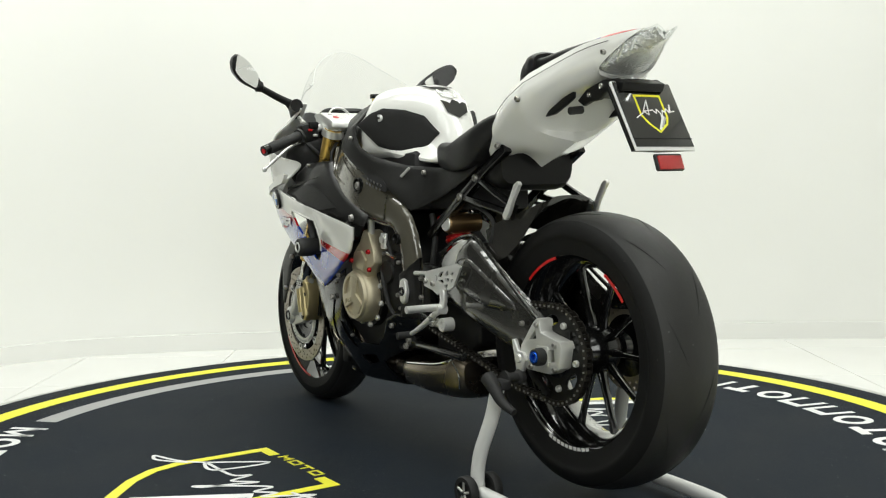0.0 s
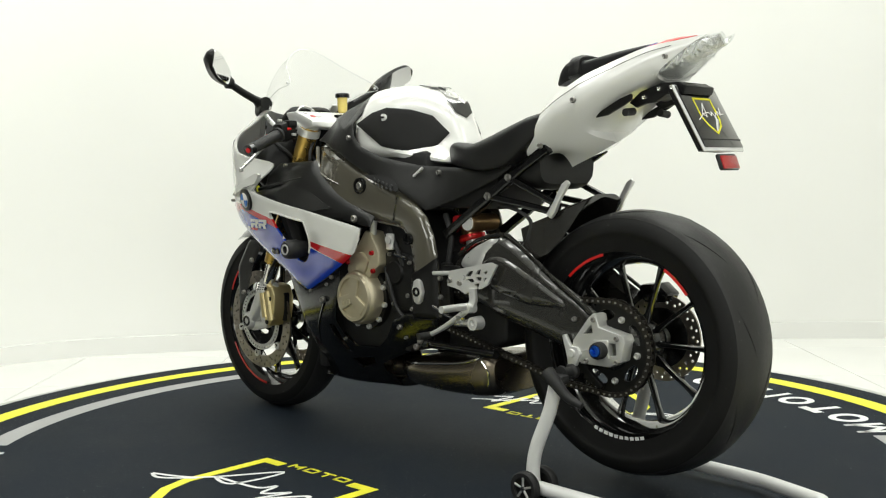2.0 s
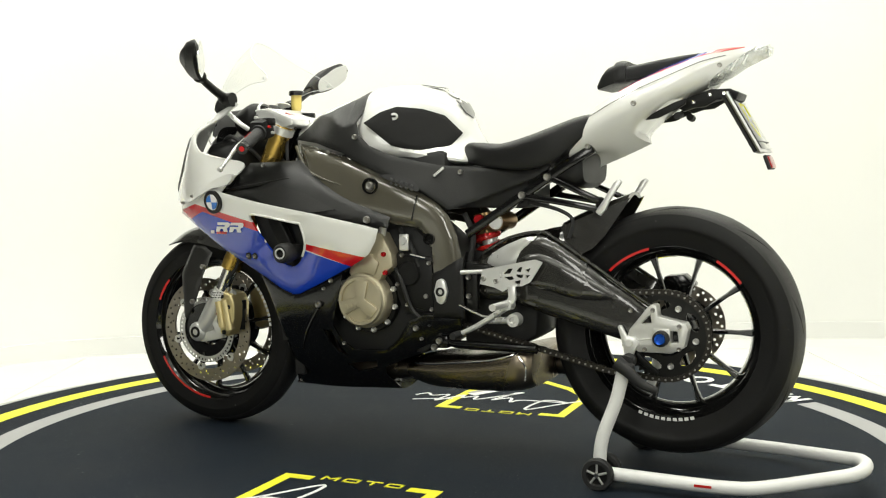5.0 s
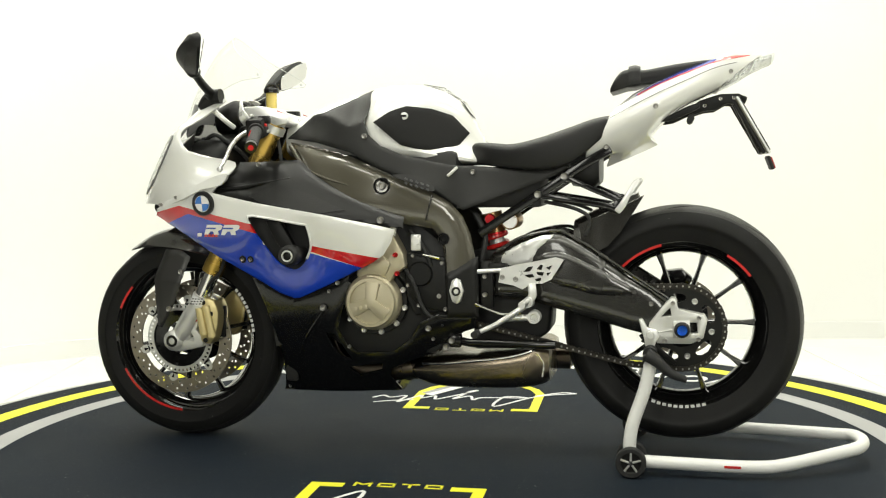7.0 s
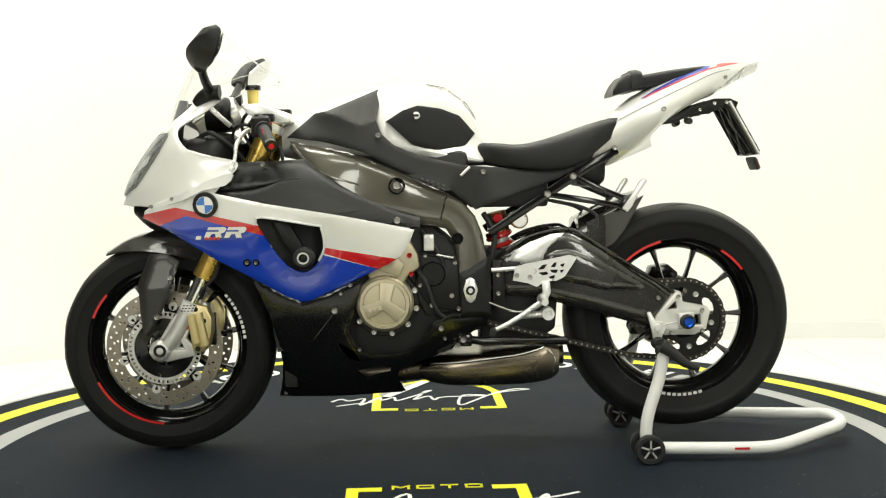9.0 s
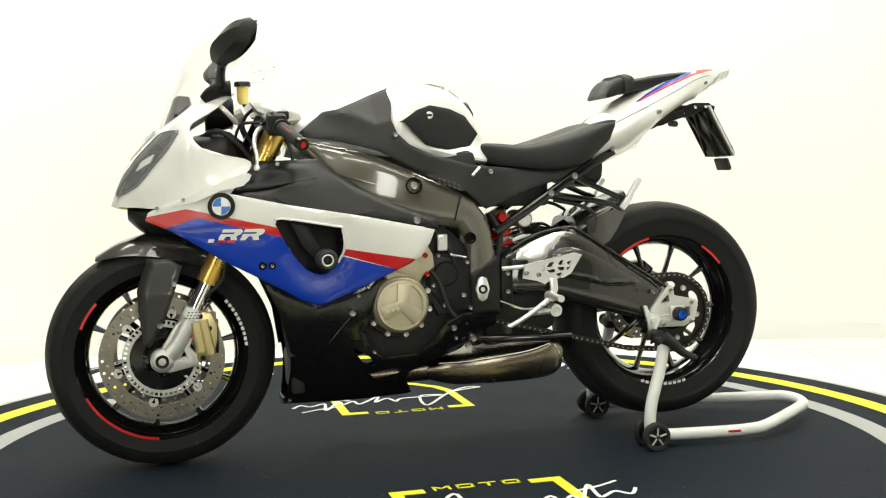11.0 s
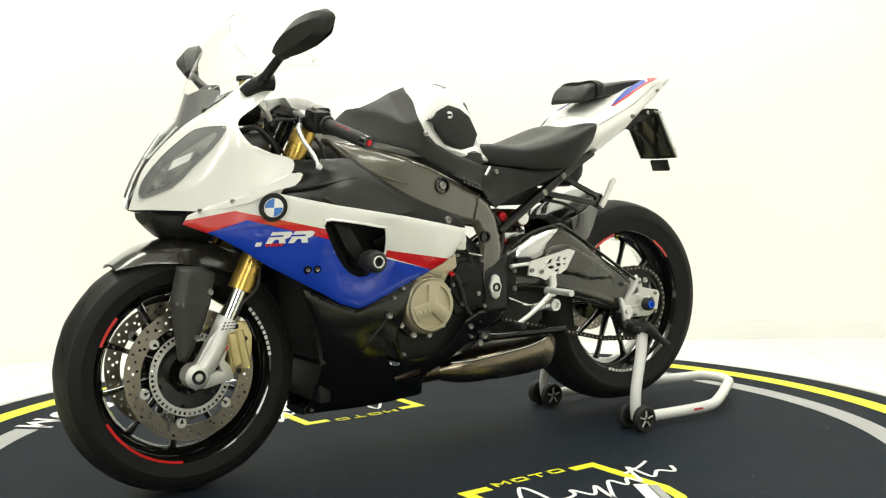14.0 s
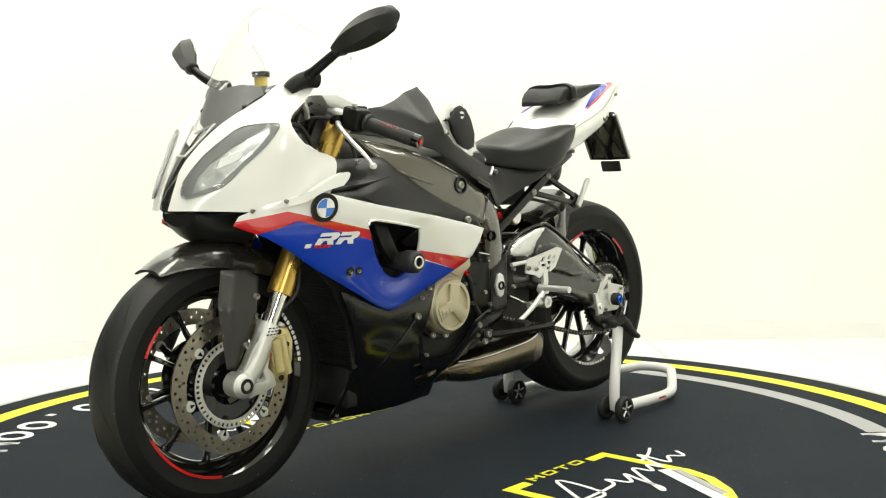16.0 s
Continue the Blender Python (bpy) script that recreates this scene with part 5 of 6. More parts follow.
MH = []
for f, w, h in ((0.0, 0.010, 0.014), (0.12, 0.021, 0.022), (0.35, 0.032, 0.034), (0.6, 0.038, 0.038), (0.85, 0.033, 0.030), (0.96, 0.022, 0.018), (1.0, 0.009, 0.008)):
    cx, cy, cz = -0.596 + 0.066 * f, -0.280 - 0.120 * f, 1.047 + 0.070 * f
    MH.append([(cx + d, cy + 0.16 * w * u * 1.0, cz + 0.93 * w * u) for u, d in ((1.0, 0.006), (0.7, 0.014), (0.0, 0.016), (-0.7, 0.014), (-1.0, 0.006), (-0.75, -h * 0.75), (0.0, -h * 1.35), (0.75, -h * 0.75))])


def mirror_shell():
    R = np.array(MH)
    G = np.array([spline(R[:, j], 4) for j in range(R.shape[1])]).transpose(1, 0, 2)
    return grid(G, wrap_v=True, caps=True)


def mirror_glass():
    o = []
    for r in MH[1:-1]:
        o.append(r[0])
    for r in MH[-2:0:-1]:
        o.append(r[4])
    o = np.array(o)
    c = o.mean(0)
    o = c + (o - c) * 0.86 + np.array((0.0150, 0, 0))
    o[:, 0] += 0.11 * (o[:, 2] - c[2])
    bm = bmesh.new()
    bm.faces.new([bm.verts.new(tuple(q)) for q in spline(o, 3, True)])
    return thick(bm, 0.002, (1, 0, 0))


MS = pair("mirror", mirror_shell, TEXTURED, "black plastic mirror housing", angle=28)
pair("mirror_arm", mirror_arm, PLASTIC, "black mirror arm")
part("mirror_glass", mirror_glass(), MIRROR, MS[0], "oval mirror glass")
part("mirror_glass", flip(mirror_glass()), MIRROR, MS[1], "oval mirror glass")

# ---- cockpit ----
part("instrument_pod", body([(-0.625, [(0, 0.965), (0.06, 0.962), (0.085, 0.93), (0.06, 0.895), (0, 0.89)]), (-0.575, [(0, 0.985), (0.07, 0.982), (0.095, 0.945), (0.07, 0.90), (0, 0.895)]), (-0.555, [(0, 0.975), (0.06, 0.972), (0.085, 0.94), (0.06, 0.905), (0, 0.90)])], 4, 4), PLASTIC, bike, "black instrument pod")
dial = part("tachometer", lathe([(0.0001, 0.0), (0.034, 0.0), (0.037, 0.006), (0.040, 0.006), (0.040, -0.012), (0.0001, -0.012)], (0, 0, 0), 32, "x"), WHITE_FIELD, bike, "round white tachometer face")
dial.data.transform(Matrix.Translation((-0.548, -0.032, 0.945)) @ Matrix.Rotation(radians(-25), 4, "Y"))
bez = part("tachometer_bezel", lathe([(0.036, 0.004), (0.039, 0.012), (0.043, 0.010), (0.043, -0.012)], (0, 0, 0), 32, "x"), ALU, dial)
bez.data.transform(Matrix.Translation((-0.548, -0.032, 0.945)) @ Matrix.Rotation(radians(-25), 4, "Y"))
part("top_yoke", join(prism([(-0.520, 0.960), (-0.47, 0.963), (-0.388, 0.935), (-0.383, 0.912), (-0.42, 0.906), (-0.50, 0.934)], -0.138, 0.138, 0.007)), ALU, bike, "silver top fork yoke")
pair("fork_cap", lambda: (lambda a, b: tube([(a[0], -0.108, a[1]), (b[0], -0.108, b[1])], 0.030, 20, smooth=False))(fork_at(0.695), fork_at(0.722)), ALU, "machined silver fork cap")
pair("fork_adjuster", lambda: (lambda a, b: tube([(a[0], -0.108, a[1]), (b[0], -0.108, b[1])], 0.009, 12, smooth=False))(fork_at(0.718), fork_at(0.730)), RED_ANO, "red damping adjuster")
part("lower_yoke", prism([(-0.60, 0.73), (-0.54, 0.70), (-0.50, 0.74), (-0.545, 0.77)], -0.14, 0.14, 0.008), SATIN, bike, "black lower fork yoke")
part("head_stock", tube([(-0.455, 0, 0.93), (-0.56, 0, 0.72)], 0.035, 20, smooth=False), SATIN, bike)
BAR0, BAR1 = np.array((-0.476, -0.115, 0.926)), np.array((-0.408, -0.352, 0.842))


def along(a, b):
    return [tuple(BAR0 + (BAR1 - BAR0) * a), tuple(BAR0 + (BAR1 - BAR0) * b)]


pair("clip_on_bar", lambda: tube(along(0.0, 0.98), 0.011, 12, smooth=False), ALU, "silver clip-on handlebar")
pair("clip_on_clamp", lambda: (lambda a, b: tube([(a[0], -0.108, a[1]), (b[0], -0.108, b[1])], 0.035, 20, smooth=False))(fork_at(0.668), fork_at(0.690)), ALU, "silver handlebar clamp")
GR = pair("handlebar_grip", lambda: join(tube(along(0.44, 0.93), 0.0165, 16, smooth=False), tube(along(0.42, 0.455), 0.022, 16, smooth=False)), SOFT, "ribbed black rubber handlebar grip")
for k in range(6):
    u = 0.60 + k * 0.034
    q = BAR0 + (BAR1 - BAR0) * u
    part("grip_mark", box(tuple(q + np.array((-0.0085, -0.004, 0.0125))), (0.004, 0.004, 0.004), 0.0005), RED_PAINT, GR[0], "red lettering bar")
pair("bar_end", lambda: tube(along(0.93, 1.0), 0.016, 16, smooth=False), SATIN, "black bar end weight")
pair("bar_end_cap", lambda: tube(along(0.992, 1.010), 0.0075, 16, smooth=False), RED_ANO, "red bar end cap")
pair("switch_box", lambda: join(box(tuple(BAR0 + (BAR1 - BAR0) * 0.30), (0.050, 0.055, 0.056), 0.010, Matrix.Rotation(radians(15), 4, "X")), box(tuple(BAR0 + (BAR1 - BAR0) * 0.27 + np.array((0.02, 0, 0.018))), (0.03, 0.03, 0.022), 0.005)), PLASTIC, "black handlebar switch box")
for (dx, dy, dz), mt in (((0.024, -0.004, 0.006), RED_PAINT), ((0.026, 0.012, -0.010), CAST), ((-0.012, -0.01, 0.032), CAST)):
    q = BAR0 + (BAR1 - BAR0) * 0.30 + np.array((dx, dy, dz))
    part("switch", box(tuple(q), (0.010, 0.014, 0.008), 0.002), mt, bike)
pair("hand_lever", lambda: join(tube([(-0.482, -0.150, 0.898), (-0.505, -0.185, 0.880), (-0.515, -0.23, 0.850), (-0.512, -0.275, 0.815), (-0.515, -0.305, 0.790)], 0.0068, 10, r1=0.0042), lathe([(0.0001, -0.007), (0.006, -0.006), (0.008, 0.0), (0.006, 0.006), (0.0001, 0.007)], (-0.515, -0.307, 0.788), 10)), ALU, "silver hand lever")
pair("lever_perch", lambda: box((-0.480, -0.150, 0.900), (0.03, 0.035, 0.024), 0.006), SATIN, "black lever perch")
part("clutch_cable", tube([(-0.49, -0.14, 0.905), (-0.54, -0.10, 0.90), (-0.55, -0.06, 0.84), (-0.50, -0.05, 0.78)], 0.004, 8), SOFT, bike)
res = part("brake_reservoir", lathe([(0.0001, -0.028), (0.012, -0.028), (0.0155, -0.022), (0.0165, 0.022), (0.0001, 0.022)], (-0.520, 0.092, 0.995), 20, "z"), AMBER, bike, "amber brake fluid reservoir")
part("reservoir_cap", lathe([(0.0001, 0.034), (0.021, 0.034), (0.023, 0.031), (0.023, 0.020), (0.0001, 0.020)], (-0.520, 0.092, 0.995), 20, "z"), SATIN, res, "black reservoir cap")
part("reservoir_stalk", tube([(-0.520, 0.092, 0.972), (-0.49, 0.11, 0.93)], 0.006, 8, smooth=False), SATIN, res)
part("ignition_lock", lathe([(0.0001, 0.028), (0.020, 0.028), (0.022, 0.022), (0.022, 0.0), (0.0001, 0.0)], (-0.42, 0.0, 0.925), 18, "z"), SATIN, bike, "black ignition lock")
part("inner_cowl", body([(-0.66, [(0, 0.87), (0.12, 0.87), (0.17, 0.84), (0.15, 0.76), (0, 0.74)]), (-0.58, [(0, 0.89), (0.12, 0.88), (0.165, 0.82), (0.15, 0.72), (0, 0.70)]), (-0.53, [(0, 0.86), (0.06, 0.85), (0.075, 0.80), (0.07, 0.72), (0, 0.70)])], 4, 3), PLASTIC, bike, "black inner cowl")
pair("cowl_wiring", lambda: tube([(-0.64, -0.12, 0.87), (-0.60, -0.14, 0.885), (-0.56, -0.13, 0.86), (-0.53, -0.11, 0.83), (-0.50, -0.09, 0.78)], 0.006, 8), SOFT)
pair("cowl_pipe", lambda: tube([(-0.60, -0.15, 0.955), (-0.57, -0.14, 0.925), (-0.55, -0.12, 0.905)], 0.007, 8), ALU)

# ---- frame, engine, exhaust ----
FRAME_F = surface([(-0.103, 0.738, -0.198), (0.089, 0.454, -0.160), (0.057, 0.595, -0.168), (-0.37, 0.85, -0.120), (-0.33, 0.77, -0.165), (0.02, 0.70, -0.182), (0.13, 0.57, -0.155), (-0.22, 0.71, -0.195), (0.14, 0.39, -0.150), (-0.23, 0.80, -0.180)])
FRAME_O = [(-0.395, 0.862), (-0.34, 0.853), (-0.26, 0.836), (-0.194, 0.817), (-0.105, 0.778), (-0.03, 0.744), (0.035, 0.715), (0.075, 0.690), (0.105, 0.655), (0.125, 0.605), (0.135, 0.55), (0.141, 0.47), (0.142, 0.385), (0.068, 0.385), (0.062, 0.46), (0.056, 0.54), (0.047, 0.590), (0.025, 0.622), (-0.048, 0.635), (-0.14, 0.662), (-0.226, 0.690), (-0.28, 0.712), (-0.318, 0.742), (-0.345, 0.785), (-0.375, 0.835)]
FRAMES = pair("frame_beam", lambda: sheet(FRAME_O, on(FRAME_F), 0, step=0.011, t=0.022, round_r=0.032, round_d=0.018), CARBON, "olive carbon-covered frame beam", angle=35)
pair("beam_seam", lambda: tube([(0.030, FRAME_F(0.030, 0.712) - 0.001, 0.712), (0.022, FRAME_F(0.022, 0.685) - 0.001, 0.685), (0.012, FRAME_F(0.012, 0.645) - 0.001, 0.645)], 0.0025, 6), CARBON_DARK)
pair("beam_rib", lambda: tube([(-0.385, FRAME_F(-0.385, 0.85) - 0.002, 0.85), (-0.33, FRAME_F(-0.33, 0.79) - 0.003, 0.79), (-0.27, FRAME_F(-0.27, 0.762) - 0.002, 0.762), (-0.20, FRAME_F(-0.20, 0.742), 0.742)], 0.007, 8, r1=0.002), CARBON)
pair("frame_bolt_boss", lambda: lathe([(0.0001, -0.196), (0.016, -0.196), (0.019, -0.204), (0.022, -0.204), (0.023, -0.195)], (-0.103, 0, 0.738), 20), SATIN, "recessed frame bolt")
bolt(-0.103, -0.203, 0.738, 0.011)
pair("frame_hole", lambda: lathe([(0.0001, -0.168), (0.010, -0.168), (0.012, -0.174), (0.0155, -0.174), (0.016, -0.165)], (0.057, 0, 0.595), 18), SATIN)
pair("pivot_cover", lambda: sheet([(0.060, 0.500), (0.100, 0.523), (0.146, 0.548), (0.147, 0.382), (0.062, 0.382)], lambda a, c: (a, FRAME_F(a, c) - 0.004, c), 0, step=0.012, t=0.010, round_r=0.012, round_d=0.006), HALF_GLOSS, "black plastic cover over the swingarm pivot")
pv = part("pivot_plate", prism([(0.070, 0.456), (0.078, 0.428), (0.090, 0.420), (0.102, 0.428), (0.110, 0.456), (0.102, 0.484), (0.090, 0.491), (0.078, 0.484)], -0.174, -0.160, 0.004), ALU, bike, "oval silver swingarm pivot plate")
part("pivot_bolt", lathe([(0.0001, -0.173), (0.006, -0.173), (0.008, -0.178), (0.012, -0.178), (0.0135, -0.17)], (0.090, 0, 0.455), 16), SATIN, pv)
part("engine_block", join(prism([(-0.40, 0.56), (-0.30, 0.66), (-0.05, 0.66), (0.05, 0.58), (0.11, 0.50), (0.13, 0.36), (0.02, 0.28), (-0.20, 0.27), (-0.32, 0.34), (-0.38, 0.44)], -0.135, 0.135, 0.012), prism([(-0.05, 0.56), (0.055, 0.545), (0.07, 0.40), (-0.03, 0.385), (-0.06, 0.45)], -0.150, -0.13, 0.006)), DEEP, bike, "dark engine block")
part("sprocket_cover", join(prism([(-0.05, 0.555), (0.058, 0.535), (0.066, 0.395), (-0.02, 0.41), (-0.055, 0.46)], -0.158, -0.145, 0.005), lathe([(0.0001, -0.165), (0.030, -0.165), (0.034, -0.158)], (-0.01, 0, 0.50), 20)), PLASTIC, bike, "black front sprocket cover")
CC = (-0.140, 0.0, 0.425)
cover = part("generator_cover", lathe([(0.0001, -0.198), (0.060, -0.198), (0.070, -0.195), (0.076, -0.186), (0.078, -0.172), (0.078, -0.13)], CC, 40), ENGINE, bike, "champagne round generator cover")
part("cover_ring", lathe([(0.055, -0.196), (0.057, -0.2035), (0.066, -0.2030), (0.070, -0.194)], CC, 40), ENGINE, cover)
star = []
for a in (82, 202, 322):
    for w, r in ((-19, 0.060), (19, 0.060)):
        star.append((CC[0] + r * math.cos(radians(a + w)), CC[2] + r * math.sin(radians(a + w))))
    star.append((CC[0] + 0.017 * math.cos(radians(a + 60)), CC[2] + 0.017 * math.sin(radians(a + 60))))
part("cover_star", prism(star, -0.2060, -0.194, 0.002), ENGINE, cover, "raised three-pointed rib")
for k in range(3):
    part("cover_mark", box((CC[0] - 0.040 + k * 0.0135, -0.2065, CC[2] - 0.017 + k * 0.003), (0.0095, 0.002, 0.012), 0.0005), ENGINE, cover)
part("cover_flange", lathe([(0.078, -0.155), (0.090, -0.155), (0.092, -0.150), (0.092, -0.13)], CC, 36), DARK_STEEL, bike)
for k in range(9):
    a = radians(150 + k * 33)
    bolt(CC[0] + 0.086 * math.cos(a), -0.160, CC[2] + 0.086 * math.sin(a), 0.008, cover, CAST)
head = part("cylinder_side", join(prism([(-0.185, 0.50), (-0.17, 0.545), (-0.135, 0.575), (-0.105, 0.615), (-0.08, 0.61), (-0.05, 0.555), (-0.045, 0.52), (-0.075, 0.50), (-0.10, 0.46), (-0.16, 0.465)], -0.185, -0.13, 0.007), prism([(-0.155, 0.515), (-0.14, 0.55), (-0.11, 0.555), (-0.085, 0.53), (-0.10, 0.495)], -0.192, -0.18, 0.004)), ENGINE, bike, "champagne cylinder side casting")
for xx, zz in ((-0.072, 0.553), (-0.068, 0.503), (-0.175, 0.523)):
    bolt(xx, -0.190, zz, 0.007, head, RED_ANO)
part("ignition_plug", tube([(-0.085, -0.17, 0.60), (-0.075, -0.175, 0.645)], 0.010, 10, smooth=False), CAST, bike)
part("throttle_bracket", join(box((-0.020, -0.165, 0.585), (0.028, 0.01, 0.045), 0.004), lathe([(0.0001, -0.175), (0.011, -0.175), (0.012, -0.165)], (-0.020, 0, 0.590), 12)), ALU, bike, "silver throttle linkage bracket")
part("throttle_rod", tube([(0.0, -0.168, 0.552), (0.045, -0.168, 0.543)], 0.0045, 8, smooth=False), POLISHED, bike)
for k, path in enumerate(([(-0.04, -0.15, 0.62), (0.0, -0.16, 0.57), (0.02, -0.155, 0.52)], [(-0.06, -0.15, 0.52), (-0.03, -0.165, 0.48), (0.0, -0.16, 0.40), (0.05, -0.15, 0.36)], [(0.13, -0.10, 0.66), (0.16, -0.11, 0.60), (0.15, -0.11, 0.52), (0.18, -0.10, 0.47)])):
    part("hose", tube(path, (0.007, 0.006, 0.008)[k], 8), SOFT, bike)
for k in range(4):
    yy = -0.075 + k * 0.05
    part("exhaust_header", tube([(-0.30, yy, 0.52), (-0.36, yy, 0.44), (-0.36, yy, 0.32), (-0.31, yy * 0.8, 0.22), (-0.20, yy * 0.5, 0.20)], 0.019, 12), TITAN, bike, "heat-tinted exhaust header pipe")
part("collector_pipe", tube([(-0.28, -0.055, 0.212), (-0.20, -0.058, 0.215), (-0.08, -0.066, 0.224), (0.02, -0.07, 0.230)], 0.031, 16), TITAN, bike, "heat-tinted exhaust collector")
part("silencer", body([(-0.055, [(0, 0.248), (0.07, 0.246), (0.095, 0.232), (0.09, 0.210), (0.06, 0.20), (0, 0.198)]),
                       (0.02, [(0, 0.262), (0.09, 0.262), (0.128, 0.246), (0.122, 0.200), (0.08, 0.182), (0, 0.18)]),
                       (0.12, [(0, 0.272), (0.10, 0.274), (0.144, 0.260), (0.138, 0.200), (0.08, 0.178), (0, 0.175)]),
                       (0.23, [(0, 0.282), (0.10, 0.286), (0.150, 0.274), (0.142, 0.205), (0.09, 0.183), (0, 0.18)]),
                       (0.300, [(0, 0.292), (0.10, 0.298), (0.148, 0.292), (0.142, 0.215), (0.09, 0.192), (0, 0.19)]),
                       (0.332, [(0, 0.290), (0.09, 0.294), (0.132, 0.284), (0.126, 0.228), (0.08, 0.206), (0, 0.204)])], 5, 5), MUFFLER, bike, "brushed heat-tinted under-engine silencer")
part("silencer_seam", tube([(-0.02, -0.108, 0.247), (0.04, -0.134, 0.252), (0.12, -0.146, 0.262), (0.22, -0.151, 0.275), (0.28, -0.149, 0.291), (0.30, -0.135, 0.300)], 0.0035, 8), POLISHED, bike, "polished weld seam of the silencer")
part("silencer_crease", tube([(0.30, -0.148, 0.290), (0.318, -0.143, 0.262), (0.315, -0.138, 0.225)], 0.003, 8), POLISHED, bike)
part("silencer_tail", lathe([(0.026, 0.0), (0.030, 0.0), (0.030, 0.05), (0.026, 0.05)], (0.32, 0.09, 0.235), 20, "x", closed=True), TITAN, bike, "exhaust outlet")

# ---- rear end ----
SW_F = surface([(0.20, 0.55, -0.115), (0.35, 0.60, -0.136), (0.35, 0.45, -0.146), (0.55, 0.46, -0.140), (0.62, 0.38, -0.140), (0.45, 0.42, -0.148), (0.16, 0.45, -0.12)])
SW_O = [(0.150, 0.50), (0.17, 0.545), (0.21, 0.572), (0.258, 0.592), (0.31, 0.606), (0.35, 0.610), (0.385, 0.600), (0.43, 0.575), (0.54, 0.503), (0.645, 0.436), (0.65, 0.372), (0.610, 0.348), (0.585, 0.342), (0.47, 0.374), (0.349, 0.408), (0.26, 0.43), (0.17, 0.435)]
arms = pair("swingarm", lambda: sheet(SW_O, on(SW_F), 2, step=0.012, t=0.03, round_r=0.035, round_d=0.022), CARBON_DARK, "dark carbon-covered swingarm", angle=35)
pair("swingarm_panel", lambda: sheet([(0.30, 0.545), (0.355, 0.560), (0.42, 0.538), (0.555, 0.466), (0.55, 0.447), (0.46, 0.447), (0.40, 0.462), (0.33, 0.478), (0.30, 0.50)], lambda a, b: (a, SW_F(a, b) - 0.009, b), 2, step=0.01, t=0.012, round_r=0.02, round_d=0.008), CARBON_DARK, "raised swingarm panel")
pair("swingarm_edge", lambda: tube([(0.19, -0.112, 0.556), (0.26, -0.115, 0.596), (0.35, -0.12, 0.614), (0.40, -0.124, 0.596), (0.55, -0.135, 0.499), (0.645, -0.14, 0.438)], 0.005, 8), CARBON_DARK, "rolled upper swingarm rim")
pair("swingarm_crown", lambda: sheet([(0.188, 0.522), (0.212, 0.556), (0.258, 0.580), (0.312, 0.601), (0.348, 0.604), (0.335, 0.588), (0.306, 0.560), (0.288, 0.522), (0.25, 0.515)], lambda a, c: (a, SW_F(a, c) - 0.003, c), 0, step=0.012, t=0.02, round_r=0.015, round_d=0.008), ALU, "bare silver crown of the swingarm")
part("swingarm_bridge", prism([(0.17, 0.44), (0.17, 0.55), (0.26, 0.59), (0.34, 0.59), (0.33, 0.43)], -0.085, 0.085, 0.012), CARBON_DARK, bike, "swingarm cross bridge")


def dropout():
    return join(prism([(0.588, 0.338), (0.595, 0.375), (0.640, 0.432), (0.652, 0.442), (0.663, 0.440), (0.668, 0.412), (0.735, 0.398), (0.742, 0.385), (0.732, 0.338), (0.70, 0.322), (0.62, 0.322)], -0.150, -0.110, 0.0025, 0, [[(0.655, 0.375), (0.715, 0.378), (0.718, 0.350), (0.655, 0.345)], [(0.625, 0.392), (0.648, 0.415), (0.652, 0.395)]]),
                prism([(0.655, 0.382), (0.698, 0.384), (0.700, 0.340), (0.655, 0.338)], -0.154, -0.120, 0.003),
                tube([(0.618, -0.145, 0.352), (0.655, -0.145, 0.358)], 0.006, 8, smooth=False), tube([(0.618, -0.145, 0.368), (0.655, -0.145, 0.374)], 0.005, 8, smooth=False))


pair("chain_adjuster", dropout, CAST, "cast silver axle block with chain adjuster")
pair("axle_bobbin", lambda: lathe([(0.0001, -0.165), (0.013, -0.165), (0.015, -0.176), (0.018, -0.175), (0.020, -0.168), (0.020, -0.15)], (0.678, 0, 0.36), 24), SOFT, "black axle bobbin")
pair("axle_nut", lambda: lathe([(0.0001, -0.172), (0.006, -0.172), (0.007, -0.178), (0.0125, -0.179), (0.0140, -0.175), (0.0140, -0.165)], (0.678, 0, 0.36), 20), BLUE_ANO, "blue anodised axle nut")
pair("lift_bracket", lambda: join(prism([(0.568, 0.385), (0.578, 0.388), (0.592, 0.362), (0.612, 0.360), (0.622, 0.345), (0.612, 0.325), (0.600, 0.290), (0.588, 0.296), (0.582, 0.335)], -0.158, -0.146, 0.003), lathe([(0.0001, -0.164), (0.009, -0.164), (0.011, -0.158)], (0.598, 0, 0.345), 14)), ALU, "silver paddock stand bracket")
pair("lift_spool", lambda: lathe([(0.0001, -0.200), (0.018, -0.200), (0.019, -0.195), (0.012, -0.19), (0.012, -0.165), (0.018, -0.16), (0.018, -0.15)], (0.598, 0, 0.302), 18), SOFT, "black lifting bobbin")
part("rear_caliper", join(prism([(0.62, 0.46), (0.63, 0.49), (0.68, 0.495), (0.71, 0.47), (0.70, 0.45), (0.65, 0.445)], 0.075, 0.13, 0.005)), SATIN, bike, "black rear brake caliper")
part("rear_axle", tube([(0.678, -0.16, 0.36), (0.678, 0.16, 0.36)], 0.012, 14, smooth=False), CAST, bike)
